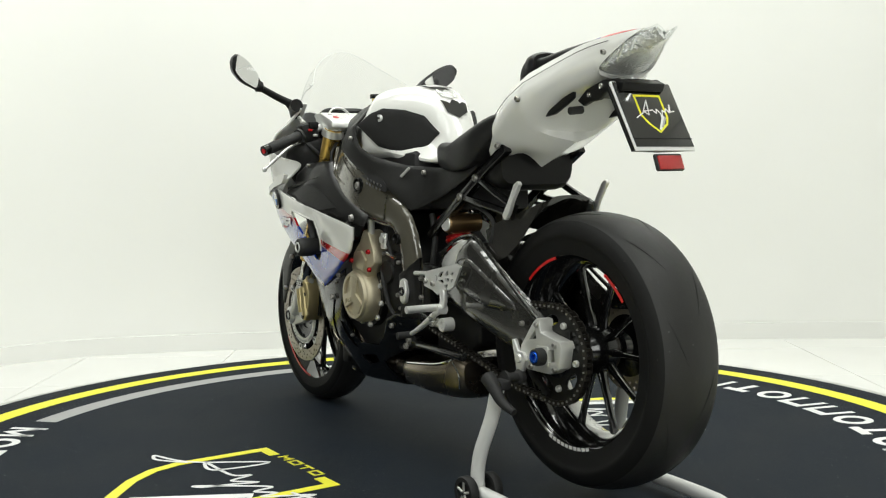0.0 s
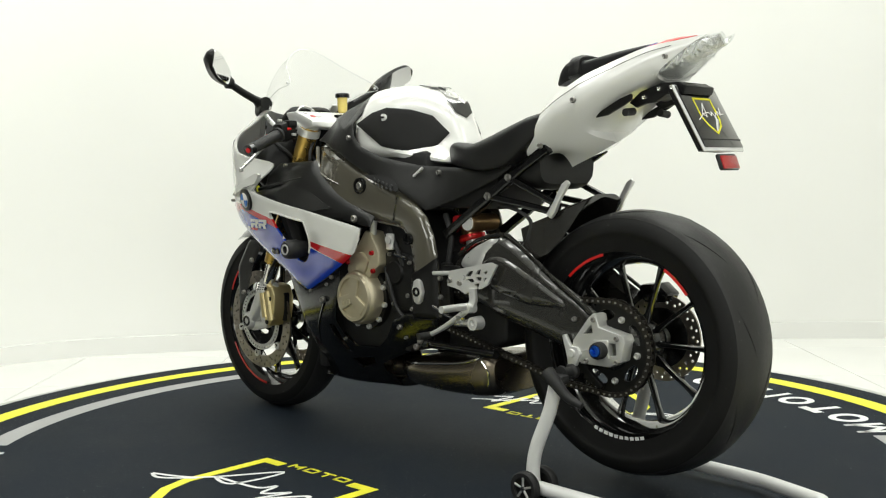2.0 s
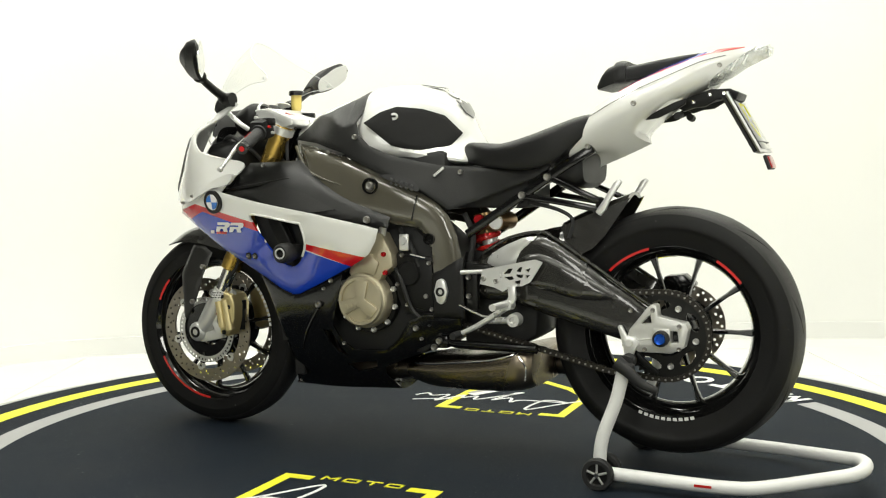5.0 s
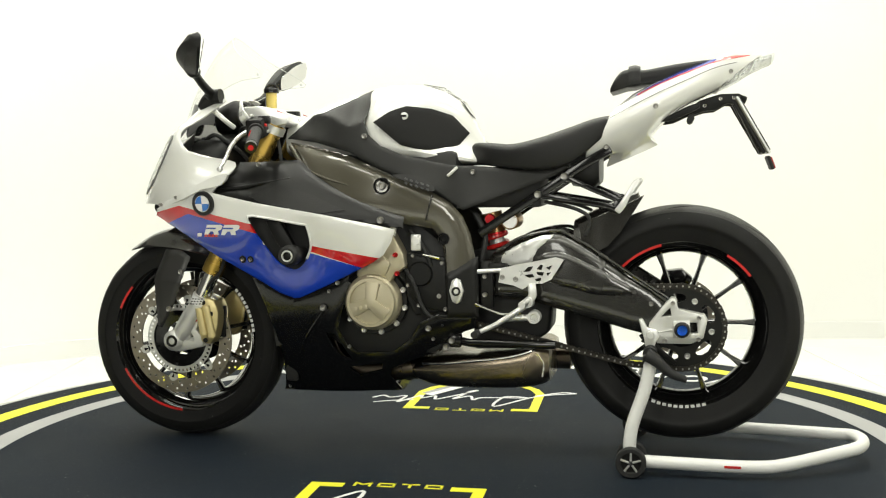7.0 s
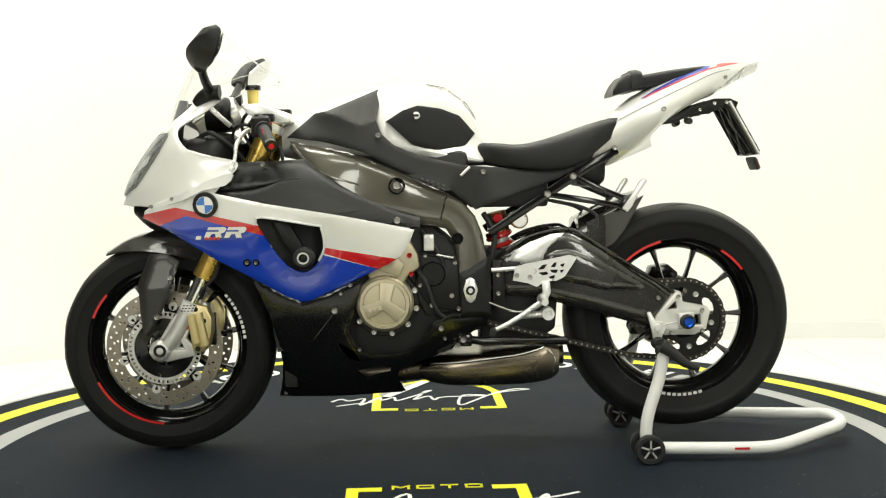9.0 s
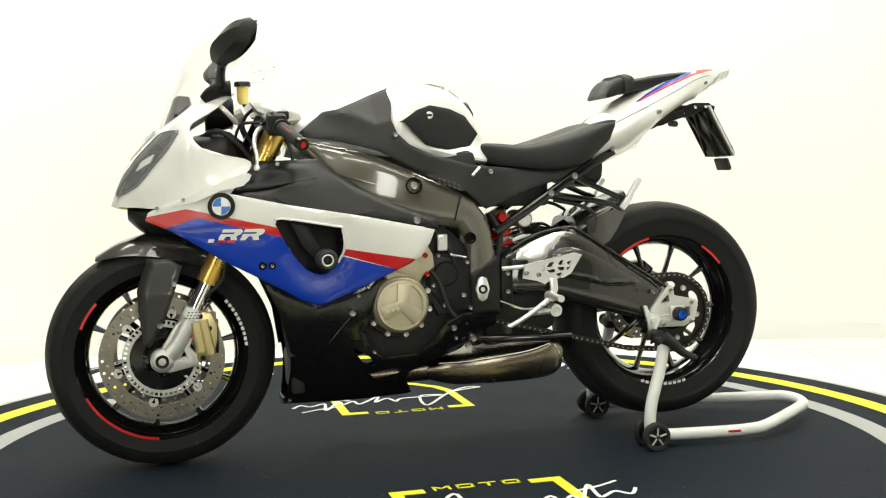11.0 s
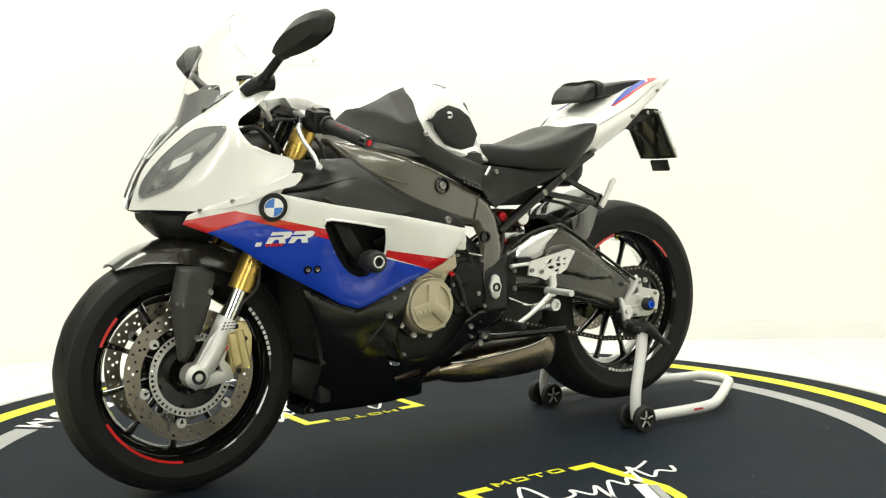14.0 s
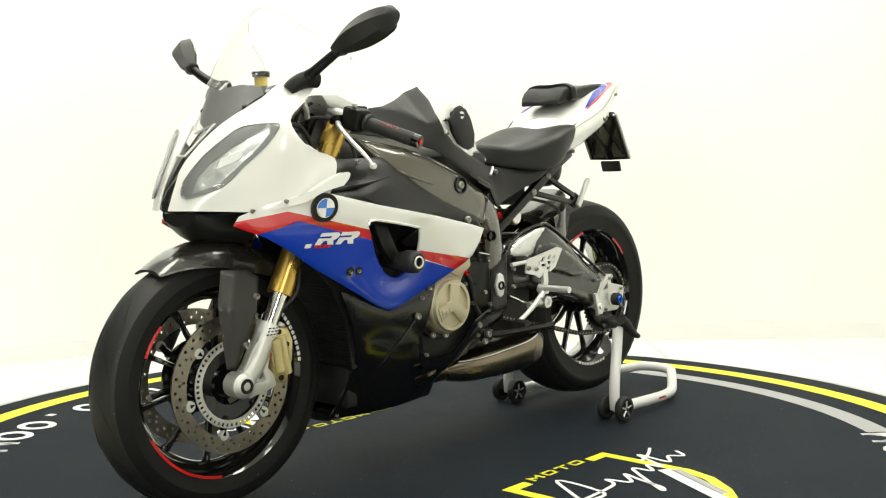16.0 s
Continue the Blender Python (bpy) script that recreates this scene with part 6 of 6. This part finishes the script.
# shock
def coil(p0, p1, turns, R, r):
    p0, p1 = np.array(p0), np.array(p1)
    d = (p1 - p0) / np.linalg.norm(p1 - p0)
    a = np.cross(d, (0, 1, 0))
    a /= np.linalg.norm(a)
    b = np.cross(d, a)
    pts = [p0 + (p1 - p0) * f + R * (math.cos(2 * math.pi * turns * f) * a + math.sin(2 * math.pi * turns * f) * b) for f in np.linspace(0, 1, int(turns * 16))]
    return tube(pts, r, 8, smooth=False)


SH0, SH1 = (0.172, -0.045, 0.655), (0.195, -0.045, 0.475)
part("shock_spring", coil((0.176, -0.045, 0.60), (0.193, -0.045, 0.485), 4.6, 0.031, 0.0065), RED_PAINT, bike, "red shock absorber spring")
part("shock_body", tube([SH0, SH1], 0.021, 16, smooth=False), ALU, bike, "silver shock absorber body")
part("shock_head", tube([(0.165, -0.045, 0.66), (0.178, -0.045, 0.602)], 0.030, 16, smooth=False), BRONZE, bike, "bronze shock head")
part("shock_collar", tube([(0.1745, -0.045, 0.605), (0.1765, -0.045, 0.595)], 0.036, 20, smooth=False), RED_ANO, bike)
part("preload_knob", lathe([(0.0001, -0.102), (0.012, -0.102), (0.014, -0.098), (0.014, -0.085), (0.0001, -0.085)], (0.170, 0, 0.645), 16), RED_ANO, bike, "red knurled preload knob")
part("shock_reservoir", tube([(0.20, -0.112, 0.645), (0.235, -0.105, 0.635)], 0.002, 6, smooth=False), ALU, bike)
resv = part("shock_canister", lathe([(0.0001, -0.118), (0.022, -0.118), (0.024, -0.114), (0.024, -0.02), (0.0001, -0.02)], (0.228, 0, 0.640), 24), BRONZE, bike, "bronze shock canister")
part("canister_cap", lathe([(0.0001, -0.121), (0.019, -0.121), (0.021, -0.117), (0.021, -0.112)], (0.228, 0, 0.640), 24), ALU, resv)


def flat_bar(pts, w, y, t=0.014):
    """A flat bar in the side plane along a few points."""
    p = np.array(pts)
    d = np.gradient(p, axis=0)
    nn = np.stack([-d[:, 1], d[:, 0]], 1) / np.linalg.norm(d, axis=1)[:, None]
    o = [tuple(q) for q in p + nn * w / 2] + [tuple(q) for q in (p - nn * w / 2)[::-1]]
    return prism(o, y - t / 2, y + t / 2, 0.003)


pair("subframe_rail", lambda: flat_bar([(0.145, 0.605), (0.30, 0.706), (0.42, 0.785), (0.495, 0.828)], 0.024, -0.112, 0.022), SATIN, "black subframe rail")
pair("footrest_hanger", lambda: join(flat_bar([(0.374, 0.757), (0.45, 0.722), (0.525, 0.690)], 0.015, -0.116), flat_bar([(0.304, 0.709), (0.42, 0.690), (0.515, 0.672)], 0.016, -0.116), flat_bar([(0.525, 0.700), (0.505, 0.662)], 0.028, -0.116)), SATIN, "black pillion footrest hanger")
bolt(0.374, -0.126, 0.757, 0.010)
bolt(0.304, -0.126, 0.710, 0.010)
pair("pillion_footrest", lambda: prism([(0.505, 0.668), (0.519, 0.657), (0.533, 0.674), (0.545, 0.700), (0.574, 0.742), (0.567, 0.750), (0.553, 0.742), (0.528, 0.700)], -0.138, -0.126, 0.003), ALU, "folded grey cast pillion footrest")
part("rear_hugger", body([(0.395, [(0, 0.640), (0.08, 0.634), (0.112, 0.596), (0.106, 0.591), (0, 0.630)]), (0.44, [(0, 0.662), (0.08, 0.656), (0.110, 0.606), (0.104, 0.602), (0, 0.653)]), (0.50, [(0, 0.688), (0.07, 0.682), (0.098, 0.640), (0.093, 0.635), (0, 0.680)]), (0.565, [(0, 0.714), (0.045, 0.711), (0.065, 0.696), (0.06, 0.691), (0, 0.707)])], 5, 4), CARBON_DARK, bike, "dark carbon rear wheel hugger").location = (0, 0.02, 0)
pair("hugger_side", lambda: sheet([(0.410, 0.630), (0.464, 0.652), (0.53, 0.680), (0.578, 0.702), (0.562, 0.676), (0.518, 0.606), (0.487, 0.572), (0.455, 0.556), (0.425, 0.564)], lambda a, b: (a, -0.118 + 0.42 * max(0.0, a - 0.46), b), 0, step=0.03, t=0.004), CARBON_DARK, "carbon hugger side")
pair("rear_brake_line", lambda: tube([(0.32, -0.10, 0.69), (0.40, -0.11, 0.672), (0.44, -0.115, 0.645), (0.43, -0.118, 0.60)], 0.005, 8), SOFT)
tri_holes = [[(0.270, 0.508), (0.283, 0.521), (0.297, 0.523), (0.288, 0.509)], [(0.305, 0.515), (0.315, 0.527), (0.323, 0.527), (0.318, 0.513)],
             [(0.272, 0.500), (0.295, 0.503), (0.300, 0.495), (0.285, 0.492)], [(0.304, 0.508), (0.326, 0.508), (0.322, 0.498), (0.308, 0.500)],
             [(0.300, 0.489), (0.318, 0.494), (0.316, 0.484), (0.305, 0.483)], [(0.330, 0.520), (0.346, 0.526), (0.339, 0.513)], [(0.331, 0.506), (0.344, 0.508), (0.334, 0.497)]]
pair("heel_plate", lambda: prism([(0.204, 0.480), (0.211, 0.518), (0.356, 0.547), (0.377, 0.540), (0.344, 0.489), (0.321, 0.478), (0.291, 0.476), (0.268, 0.462), (0.245, 0.472)], -0.172, -0.166, 0.0, 0, tri_holes), ALU, "drilled silver heel plate")
pair("rearset_stem", lambda: join(flat_bar([(0.292, 0.478), (0.295, 0.448), (0.284, 0.425)], 0.022, -0.170, 0.012), lathe([(0.0001, -0.187), (0.013, -0.187), (0.015, -0.16)], (0.284, 0, 0.428), 16)), ALU, "silver footrest stem")
pair("rider_footrest", lambda: tube([(0.281, -0.18, 0.432), (0.279, -0.270, 0.432)], 0.0095, 10, smooth=False), ALU, "knurled silver footrest")
pair("shift_lever", lambda: tube([(0.280, -0.178, 0.422), (0.235, -0.182, 0.392), (0.191, -0.184, 0.366), (0.152, -0.185, 0.348)], 0.0085, 10, r1=0.006), ALU, "silver foot lever")
pair("lever_toe", lambda: tube([(0.150, -0.182, 0.347), (0.146, -0.222, 0.346)], 0.0095, 12, smooth=False), SOFT, "black lever toe peg")
pair("shift_rod", lambda: tube([(0.262, -0.168, 0.40), (0.21, -0.165, 0.395), (0.14, -0.162, 0.42)], 0.004, 8), POLISHED)
pair("rearset_mount", lambda: join(box((0.168, -0.135, 0.47), (0.035, 0.02, 0.13), 0.006), box((0.20, -0.15, 0.52), (0.05, 0.02, 0.02), 0.004)), DARK_STEEL)
for xx, zz in ((0.165, 0.495), (0.165, 0.445), (0.215, 0.494), (0.25, 0.489)):
    bolt(xx, -0.176 if xx > 0.2 else -0.160, zz, 0.007)
part("quickshift_sensor", tube([(0.298, -0.165, 0.388), (0.225, -0.165, 0.384)], 0.009, 12, smooth=False), ALU, bike)
part("gear_rod", tube([(0.21, -0.165, 0.512), (0.147, -0.165, 0.508)], 0.006, 10, smooth=False), ALU, bike)
sst = part("side_stand", join(tube([(0.085, -0.12, 0.315), (0.12, -0.14, 0.312), (0.352, -0.150, 0.312)], 0.0115, 10, smooth=False), box((0.075, -0.125, 0.315), (0.04, 0.03, 0.035), 0.006)), SATIN, bike, "folded black side stand")
for xx, zz in ((0.07, 0.318), (0.055, 0.300)):
    bolt(xx, -0.146, zz, 0.009, sst)
part("chain_guard", prism([(0.57, 0.335), (0.60, 0.30), (0.66, 0.262), (0.665, 0.272), (0.625, 0.305), (0.60, 0.34)], -0.130, -0.118, 0.002), PLASTIC, bike, "black lower chain guard")
part("linkage_block", prism([(0.12, 0.56), (0.20, 0.56), (0.30, 0.50), (0.335, 0.43), (0.328, 0.335), (0.285, 0.31), (0.20, 0.29), (0.12, 0.285)], -0.085, 0.085, 0.01), DEEP, bike, "dark suspension linkage")
part("battery_box", box((0.20, 0, 0.73), (0.22, 0.18, 0.11), 0.01), DEEP, bike)
part("airbox_core", box((-0.12, 0, 0.75), (0.42, 0.26, 0.16), 0.02), DEEP, bike)

# small fittings
for y_, paths in ((-1, 1), (1, 1)):
    part("throttle_cable", tube([(-0.46, y_ * 0.12, 0.925), (-0.50, y_ * 0.09, 0.945), (-0.53, y_ * 0.05, 0.90), (-0.48, y_ * 0.06, 0.82), (-0.40, y_ * 0.08, 0.78)], 0.0045, 8), SOFT, bike)
part("clutch_hose", tube([(-0.43, -0.10, 0.87), (-0.415, -0.125, 0.84), (-0.41, -0.13, 0.80), (-0.42, -0.12, 0.74)], 0.005, 8), SOFT, bike)
part("fork_label", tube([tuple(np.array((*fork_at(0.128), 0))[[0, 2, 1]] + np.array((0, -0.1095, 0))), tuple(np.array((*fork_at(0.152), 0))[[0, 2, 1]] + np.array((0, -0.1095, 0)))], 0.0268, 20, smooth=False, caps=False), WHITE_FIELD, bike, "pale printed fork label")
for j_ in range(3):
    for i_ in range(4):
        q_ = fork_at(0.131 + j_ * 0.008)
        part("label_bar", box((q_[0] - 0.014 + i_ * 0.009, -0.134 - 0.003 * (1 - abs(i_ - 1.5) / 1.5), q_[1]), (0.005, 0.002, 0.0028), 0), PLASTIC, bike)
for xx, zz in ((0.020, 0.322), (-0.21, 0.30), (-0.255, 0.455)):
    bolt(xx, LOW_F(xx, zz) - 0.004, zz, 0.005)
for xx, zz in ((-0.755, 0.692), (-0.69, 0.712)):
    bolt(xx, SIDE_F(xx, zz) - 0.006, zz, 0.005)
pair("engine_bolt_row", lambda: lathe([(0.0001, -0.162), (0.006, -0.162), (0.007, -0.157)], (0.04, 0, 0.44), 10), BOLT)
for xx, zz in ((-0.03, 0.55), (0.05, 0.53), (-0.045, 0.47), (0.058, 0.405), (-0.015, 0.415)):
    bolt(xx, -0.162, zz, 0.006)
for xx, zz in ((0.60, 0.425), (0.655, 0.428), (0.72, 0.39), (0.72, 0.335), (0.635, 0.33)):
    bolt(xx, -0.153, zz, 0.006)
part("front_engine_mount", prism([(-0.30, 0.60), (-0.22, 0.64), (-0.12, 0.62), (-0.16, 0.58), (-0.26, 0.56)], -0.175, -0.15, 0.005), SATIN, bike, "black engine mount")
part("swingarm_cap", lathe([(0.0001, -0.172), (0.008, -0.172), (0.010, -0.180), (0.017, -0.180), (0.018, -0.15)], (0.298, 0, 0.389), 18), ALU, bike, "round silver linkage cap")

# ---- paddock stand ----
stand = thing("paddock_stand", "white tubular rear paddock stand with black wheels", "paddock stand")
for s in (-1, 1):
    part("upright", tube([(0.600, s * 0.190, 0.285), (0.585, s * 0.196, 0.215), (0.556, s * 0.208, 0.130), (0.548, s * 0.212, 0.075), (0.552, s * 0.212, 0.035)], 0.0165, 14), STAND_PAINT, stand)
    part("cradle", join(box((0.602, s * 0.182, 0.292), (0.045, 0.03, 0.022), 0.006), tube([(0.590, s * 0.208, 0.308), (0.615, s * 0.212, 0.292), (0.650, s * 0.212, 0.262), (0.688, s * 0.208, 0.246)], 0.019, 12, r1=0.008)), SOFT, stand, "black rubber cradle")
    for dy in (-0.033, 0.033):
        wc = (0.552, s * 0.212 + dy, 0.040)
        wh = part("stand_wheel", lathe([(0.027, -0.011), (0.036, -0.011), (0.0385, -0.008), (0.0385, 0.008), (0.036, 0.011), (0.027, 0.011)], wc, 32, closed=True), SOFT, stand, "black rubber stand wheel")
        part("wheel_core", lathe([(0.0001, -0.006), (0.024, -0.006), (0.0275, -0.009), (0.0275, 0.009), (0.024, 0.006), (0.0001, 0.006)], wc, 24), DARK_STEEL, wh)
        for k in range(5):
            a = k * 2 * math.pi / 5 + 0.3
            o = (dy / abs(dy)) * 0.0085
            part("wheel_spoke", tube([(wc[0], wc[1] + o, wc[2]), (wc[0] + 0.026 * math.cos(a), wc[1] + o, wc[2] + 0.026 * math.sin(a))], 0.0028, 6, smooth=False), CAST, wh)
        part("wheel_nut", lathe([(0.0001, -0.012), (0.006, -0.012), (0.006, 0.012), (0.0001, 0.012)], wc, 8), POLISHED, wh)
    part("wheel_axle", tube([(0.552, s * 0.212 - 0.045, 0.040), (0.552, s * 0.212 + 0.045, 0.040)], 0.006, 10, smooth=False), POLISHED, stand)
part("handle_frame", tube([(0.560, -0.212, 0.036), (0.76, -0.212, 0.032), (0.86, -0.206, 0.031), (0.93, -0.185, 0.034), (1.08, -0.095, 0.050), (1.125, -0.06, 0.056), (1.140, 0.0, 0.058), (1.125, 0.06, 0.056), (1.08, 0.095, 0.050), (0.93, 0.185, 0.034), (0.86, 0.206, 0.031), (0.76, 0.212, 0.032), (0.560, 0.212, 0.036)], 0.0165, 14, n=5), STAND_PAINT, stand)
part("stand_label", box((0.80, -0.2285, 0.034), (0.04, 0.001, 0.006), 0), RED_PAINT, stand, "faded red label")


# ---- print on the mat ----
def flat_poly(pts, mat, name, z=0.0012):
    G = [[(x, y, z), (x, y, z - 0.001)] for x, y in pts]
    bm = grid(G, wrap_u=True)
    bm.verts.ensure_lookup_table()
    n = len(pts)
    bm.faces.new([bm.verts[2 * i] for i in range(n)])
    bm.faces.new([bm.verts[2 * i + 1] for i in range(n)][::-1])
    return part(name, bm, mat, TURNTABLE, smooth=False)


def flat_stroke(pts, w, mat, name, z=0.0012, closed=False):
    p = np.array(pts, float)
    d = np.gradient(p, axis=0)
    nn = np.stack([-d[:, 1], d[:, 0]], 1) / (np.linalg.norm(d, axis=1)[:, None] + 1e-9)
    a, b = p + nn * w / 2, p - nn * w / 2
    G = [[(*a[i], z), (*b[i], z), (*b[i], z - 0.001), (*a[i], z - 0.001)] for i in range(len(p))]
    return part(name, grid(G, wrap_v=True, caps=True), mat, TURNTABLE, smooth=False)


def logo(turn):
    """Shield outline with cut top, bars for the small word and a loose script scribble."""
    ca, sa = math.cos(radians(turn)), math.sin(radians(turn))
    U, Vv, O = np.array((0.982, -0.19)), np.array((-0.19, -0.982)), np.array((-0.099, -0.400))

    def at(u, v):
        q = O + U * u + Vv * v
        return (ca * q[0] - sa * q[1], sa * q[0] + ca * q[1])

    def bar(u0, v0, u1, v1, w, mat, name, z=0.0012):
        d = np.array((u1 - u0, v1 - v0))
        d = d / np.linalg.norm(d)
        k = np.array((-d[1], d[0])) * w / 2
        e = d * w * 0.45
        flat_poly([at(u0 - e[0] + k[0], v0 - e[1] + k[1]), at(u1 + e[0] + k[0], v1 + e[1] + k[1]), at(u1 + e[0] - k[0], v1 + e[1] - k[1]), at(u0 - e[0] - k[0], v0 - e[1] - k[1])], mat, name, z)

    W = 0.222
    edge = [(-0.135, 0.012), (-W, 0.012), (-W, 0.28), (-0.195, 0.36), (-0.13, 0.44), (0, 0.54), (0.13, 0.44), (0.195, 0.36), (W, 0.28), (W, 0.012), (0.135, 0.012)]
    p = np.array(edge)
    d = np.diff(p, axis=0)
    nn = np.stack([-d[:, 1], d[:, 0]], 1) / np.linalg.norm(d, axis=1)[:, None]
    m = np.vstack([nn[:1], nn[:-1] + nn[1:], nn[-1:]])
    m = m / (m * np.vstack([nn[:1], nn])).sum(1)[:, None]
    G = []
    for q, o in zip(p, m):
        (xa, ya), (xb, yb) = at(*(q + o * 0.0)), at(*(q + o * -0.030))
        G.append([(xa, ya, 0.0012), (xb, yb, 0.0012), (xb, yb, -0.0005), (xa, ya, -0.0005)])
    part("shield_edge", grid(G, wrap_v=True, caps=True), YELLOW, TURNTABLE, "yellow shield outline", smooth=False)
    glyphs = {"M": [[(0, 1), (0, 0), (0.5, 0.62), (1, 0), (1, 1)]], "O": [[(0, 0), (1, 0), (1, 1), (0, 1), (0, 0)]], "T": [[(0, 0), (1, 0)], [(0.5, 0), (0.5, 1)]]}
    for k, g in enumerate("MOTO"):
        bits = []
        for line in glyphs[g]:
            for (ua, va), (ub, vb) in zip(line, line[1:]):
                p0, p1 = np.array((-0.108 + k * 0.060 + 0.038 * ua, 0.002 + 0.024 * va)), np.array((-0.108 + k * 0.060 + 0.038 * ub, 0.002 + 0.024 * vb))
                d = (p1 - p0) / np.linalg.norm(p1 - p0)
                e, n_ = d * 0.0034, np.array((-d[1], d[0])) * 0.0034
                quad = [at(*(p0 - e + n_)), at(*(p1 + e + n_)), at(*(p1 + e - n_)), at(*(p0 - e - n_))]
                bits.append(grid([[(*q, 0.0012), (*q, -0.0005)] for q in quad], wrap_u=True))
                bits[-1].verts.ensure_lookup_table()
                bits[-1].faces.new([bits[-1].verts[2 * i] for i in range(4)])
        part("word_letter", join(*bits), YELLOW, TURNTABLE, smooth=False)
    bar(0.04, 0.47, 0.17, 0.24, 0.035, WHITE, "shield_stripe", 0.0016)
    bar(0.095, 0.43, 0.19, 0.26, 0.026, GREY, "shield_stripe", 0.0016)
    s = [(-0.33, 0.30), (-0.20, 0.24), (-0.075, 0.07), (-0.09, 0.22), (-0.17, 0.21), (-0.02, 0.20), (0.01, 0.16), (0.03, 0.22), (0.08, 0.17), (0.06, 0.23), (0.04, 0.30), (0.02, 0.31), (0.10, 0.20), (0.14, 0.16), (0.15, 0.21), (0.19, 0.17), (0.20, 0.21), (0.26, 0.10), (0.25, 0.20), (0.30, 0.17), (0.33, 0.20), (0.36, 0.16)]
    p = spline(s, 6)
    flat_stroke([at(u, v) for u, v in p], 0.010, WHITE, "script_stroke", 0.0018)
    flat_stroke([at(u, v) for u, v in spline([(0.21, 0.14), (0.28, 0.12), (0.34, 0.09)], 5)], 0.009, WHITE, "script_stroke", 0.0019)
    flat_stroke([at(u, v) for u, v in spline([(-0.33, 0.30), (-0.28, 0.31), (-0.20, 0.25)], 5)], 0.010, WHITE, "script_stroke", 0.0019)


logo(0)
logo(180)


def ring_word(a0, a1, n):
    """The ring lettering, kept as plain letter-sized shapes."""
    forms = ["M", "O", "T", "O", "A", "R", "G", "E", "N", "T", "O", ".", "C", "O", "M"]
    step = (a1 - a0) / len(forms)
    for k, f in enumerate(forms):
        c = a0 + step * (k + 0.5)
        w = step * (0.40 if f != "." else 0.10)
        R0, R1 = 1.225, 1.345
        if f == ".":
            part("letter_shape", ring_flat(R1 - 0.025, R1, -0.0005, 0.0012, c - w, c + w, 3), WHITE, TURNTABLE, smooth=False)
            continue
        if f in "OGC":
            prof = [(math.cos(t), math.sin(t)) for t in np.arange(24) * math.pi / 12]
            G = []
            for u, v in prof:
                row = []
                for s_, z in ((1.0, 0.0012), (0.62, 0.0012), (0.62, -0.0005), (1.0, -0.0005)):
                    a = radians(c + w * u * (s_ if s_ == 1 else 0.58))
                    r = (R0 + R1) / 2 + (R1 - R0) / 2 * v * s_
                    row.append((r * math.cos(a), r * math.sin(a), z))
                G.append(row)
            part("letter_shape", grid(G, wrap_u=True, wrap_v=True), WHITE, TURNTABLE, smooth=False)
        else:
            if f == "M":
                G = []
                for u, r in ((-0.9, R0), (-0.45, R0 + 0.045), (0.0, R0 + 0.085), (0.45, R0 + 0.045), (0.9, R0)):
                    G.append([((r + dr) * math.cos(radians(c + w * u)), (r + dr) * math.sin(radians(c + w * u)), z) for dr, z in ((-0.002, 0.0012), (0.034, 0.0012), (0.034, -0.0005), (-0.002, -0.0005))])
                part("letter_shape", grid(G, wrap_v=True, caps=True), WHITE, TURNTABLE, smooth=False)
            for u0, u1, r0, r1 in ((-1, -0.62, R0, R1), (0.62, 1, R0, R1)) if f == "M" else ((-1, -0.6, R0, R1), (0.6, 1, R0, R1), (-0.6, 0.6, R0, R0 + 0.028)) if f in "MARN" else ((-0.9, 0.9, R0, R0 + 0.03), (-0.24, 0.24, R0 + 0.03, R1)):
                part("letter_shape", ring_flat(r0, r1, -0.0005, 0.0012, c + w * u0, c + w * u1, 4), WHITE, TURNTABLE, smooth=False)


ring_word(34, 123, 15)
ring_word(-146, -57, 15)

# ---- floor tiles ----
def build_tiles():
    sx, sy = 0.66, 0.66
    me = None
    for i in range(13):
        for j in range(12):
            x, y = -4.3 + 0.04 + (i + 0.5) * sx, -5.4 + (j + 0.5) * sy
            if y > 2.55 or x > 4.4:
                continue
            if me is None:
                ob = part("tile", box((0, 0, 0), (sx - 0.003, sy - 0.003, 0.008), 0.001, None, 1), TILE, FLOOR)
                me = ob.data
            else:
                ob = new("tile", me)
                ob.parent = FLOOR
            ob.location = (x, y, FLOOR_Z - 0.003)


build_tiles()
MOVERS = [(TURNTABLE, 0, 0), (bike, 12.5, 0.010), (stand, 12.5, -0.020)]


# ---- what moves ----
RATE, START = 6.5592, 7.0


def motions():
    """The turntable carries mat, motorcycle and stand round at an even pace."""
    for ob, turn, off in MOVERS:
        rows = []
        for k in range(17):
            a = RATE * (k - START) - turn
            rows.append((float(k), pose(-off * math.sin(radians(a)), off * math.cos(radians(a)), 0, 0, 0, a)))
        walk(ob, rows)


motions()
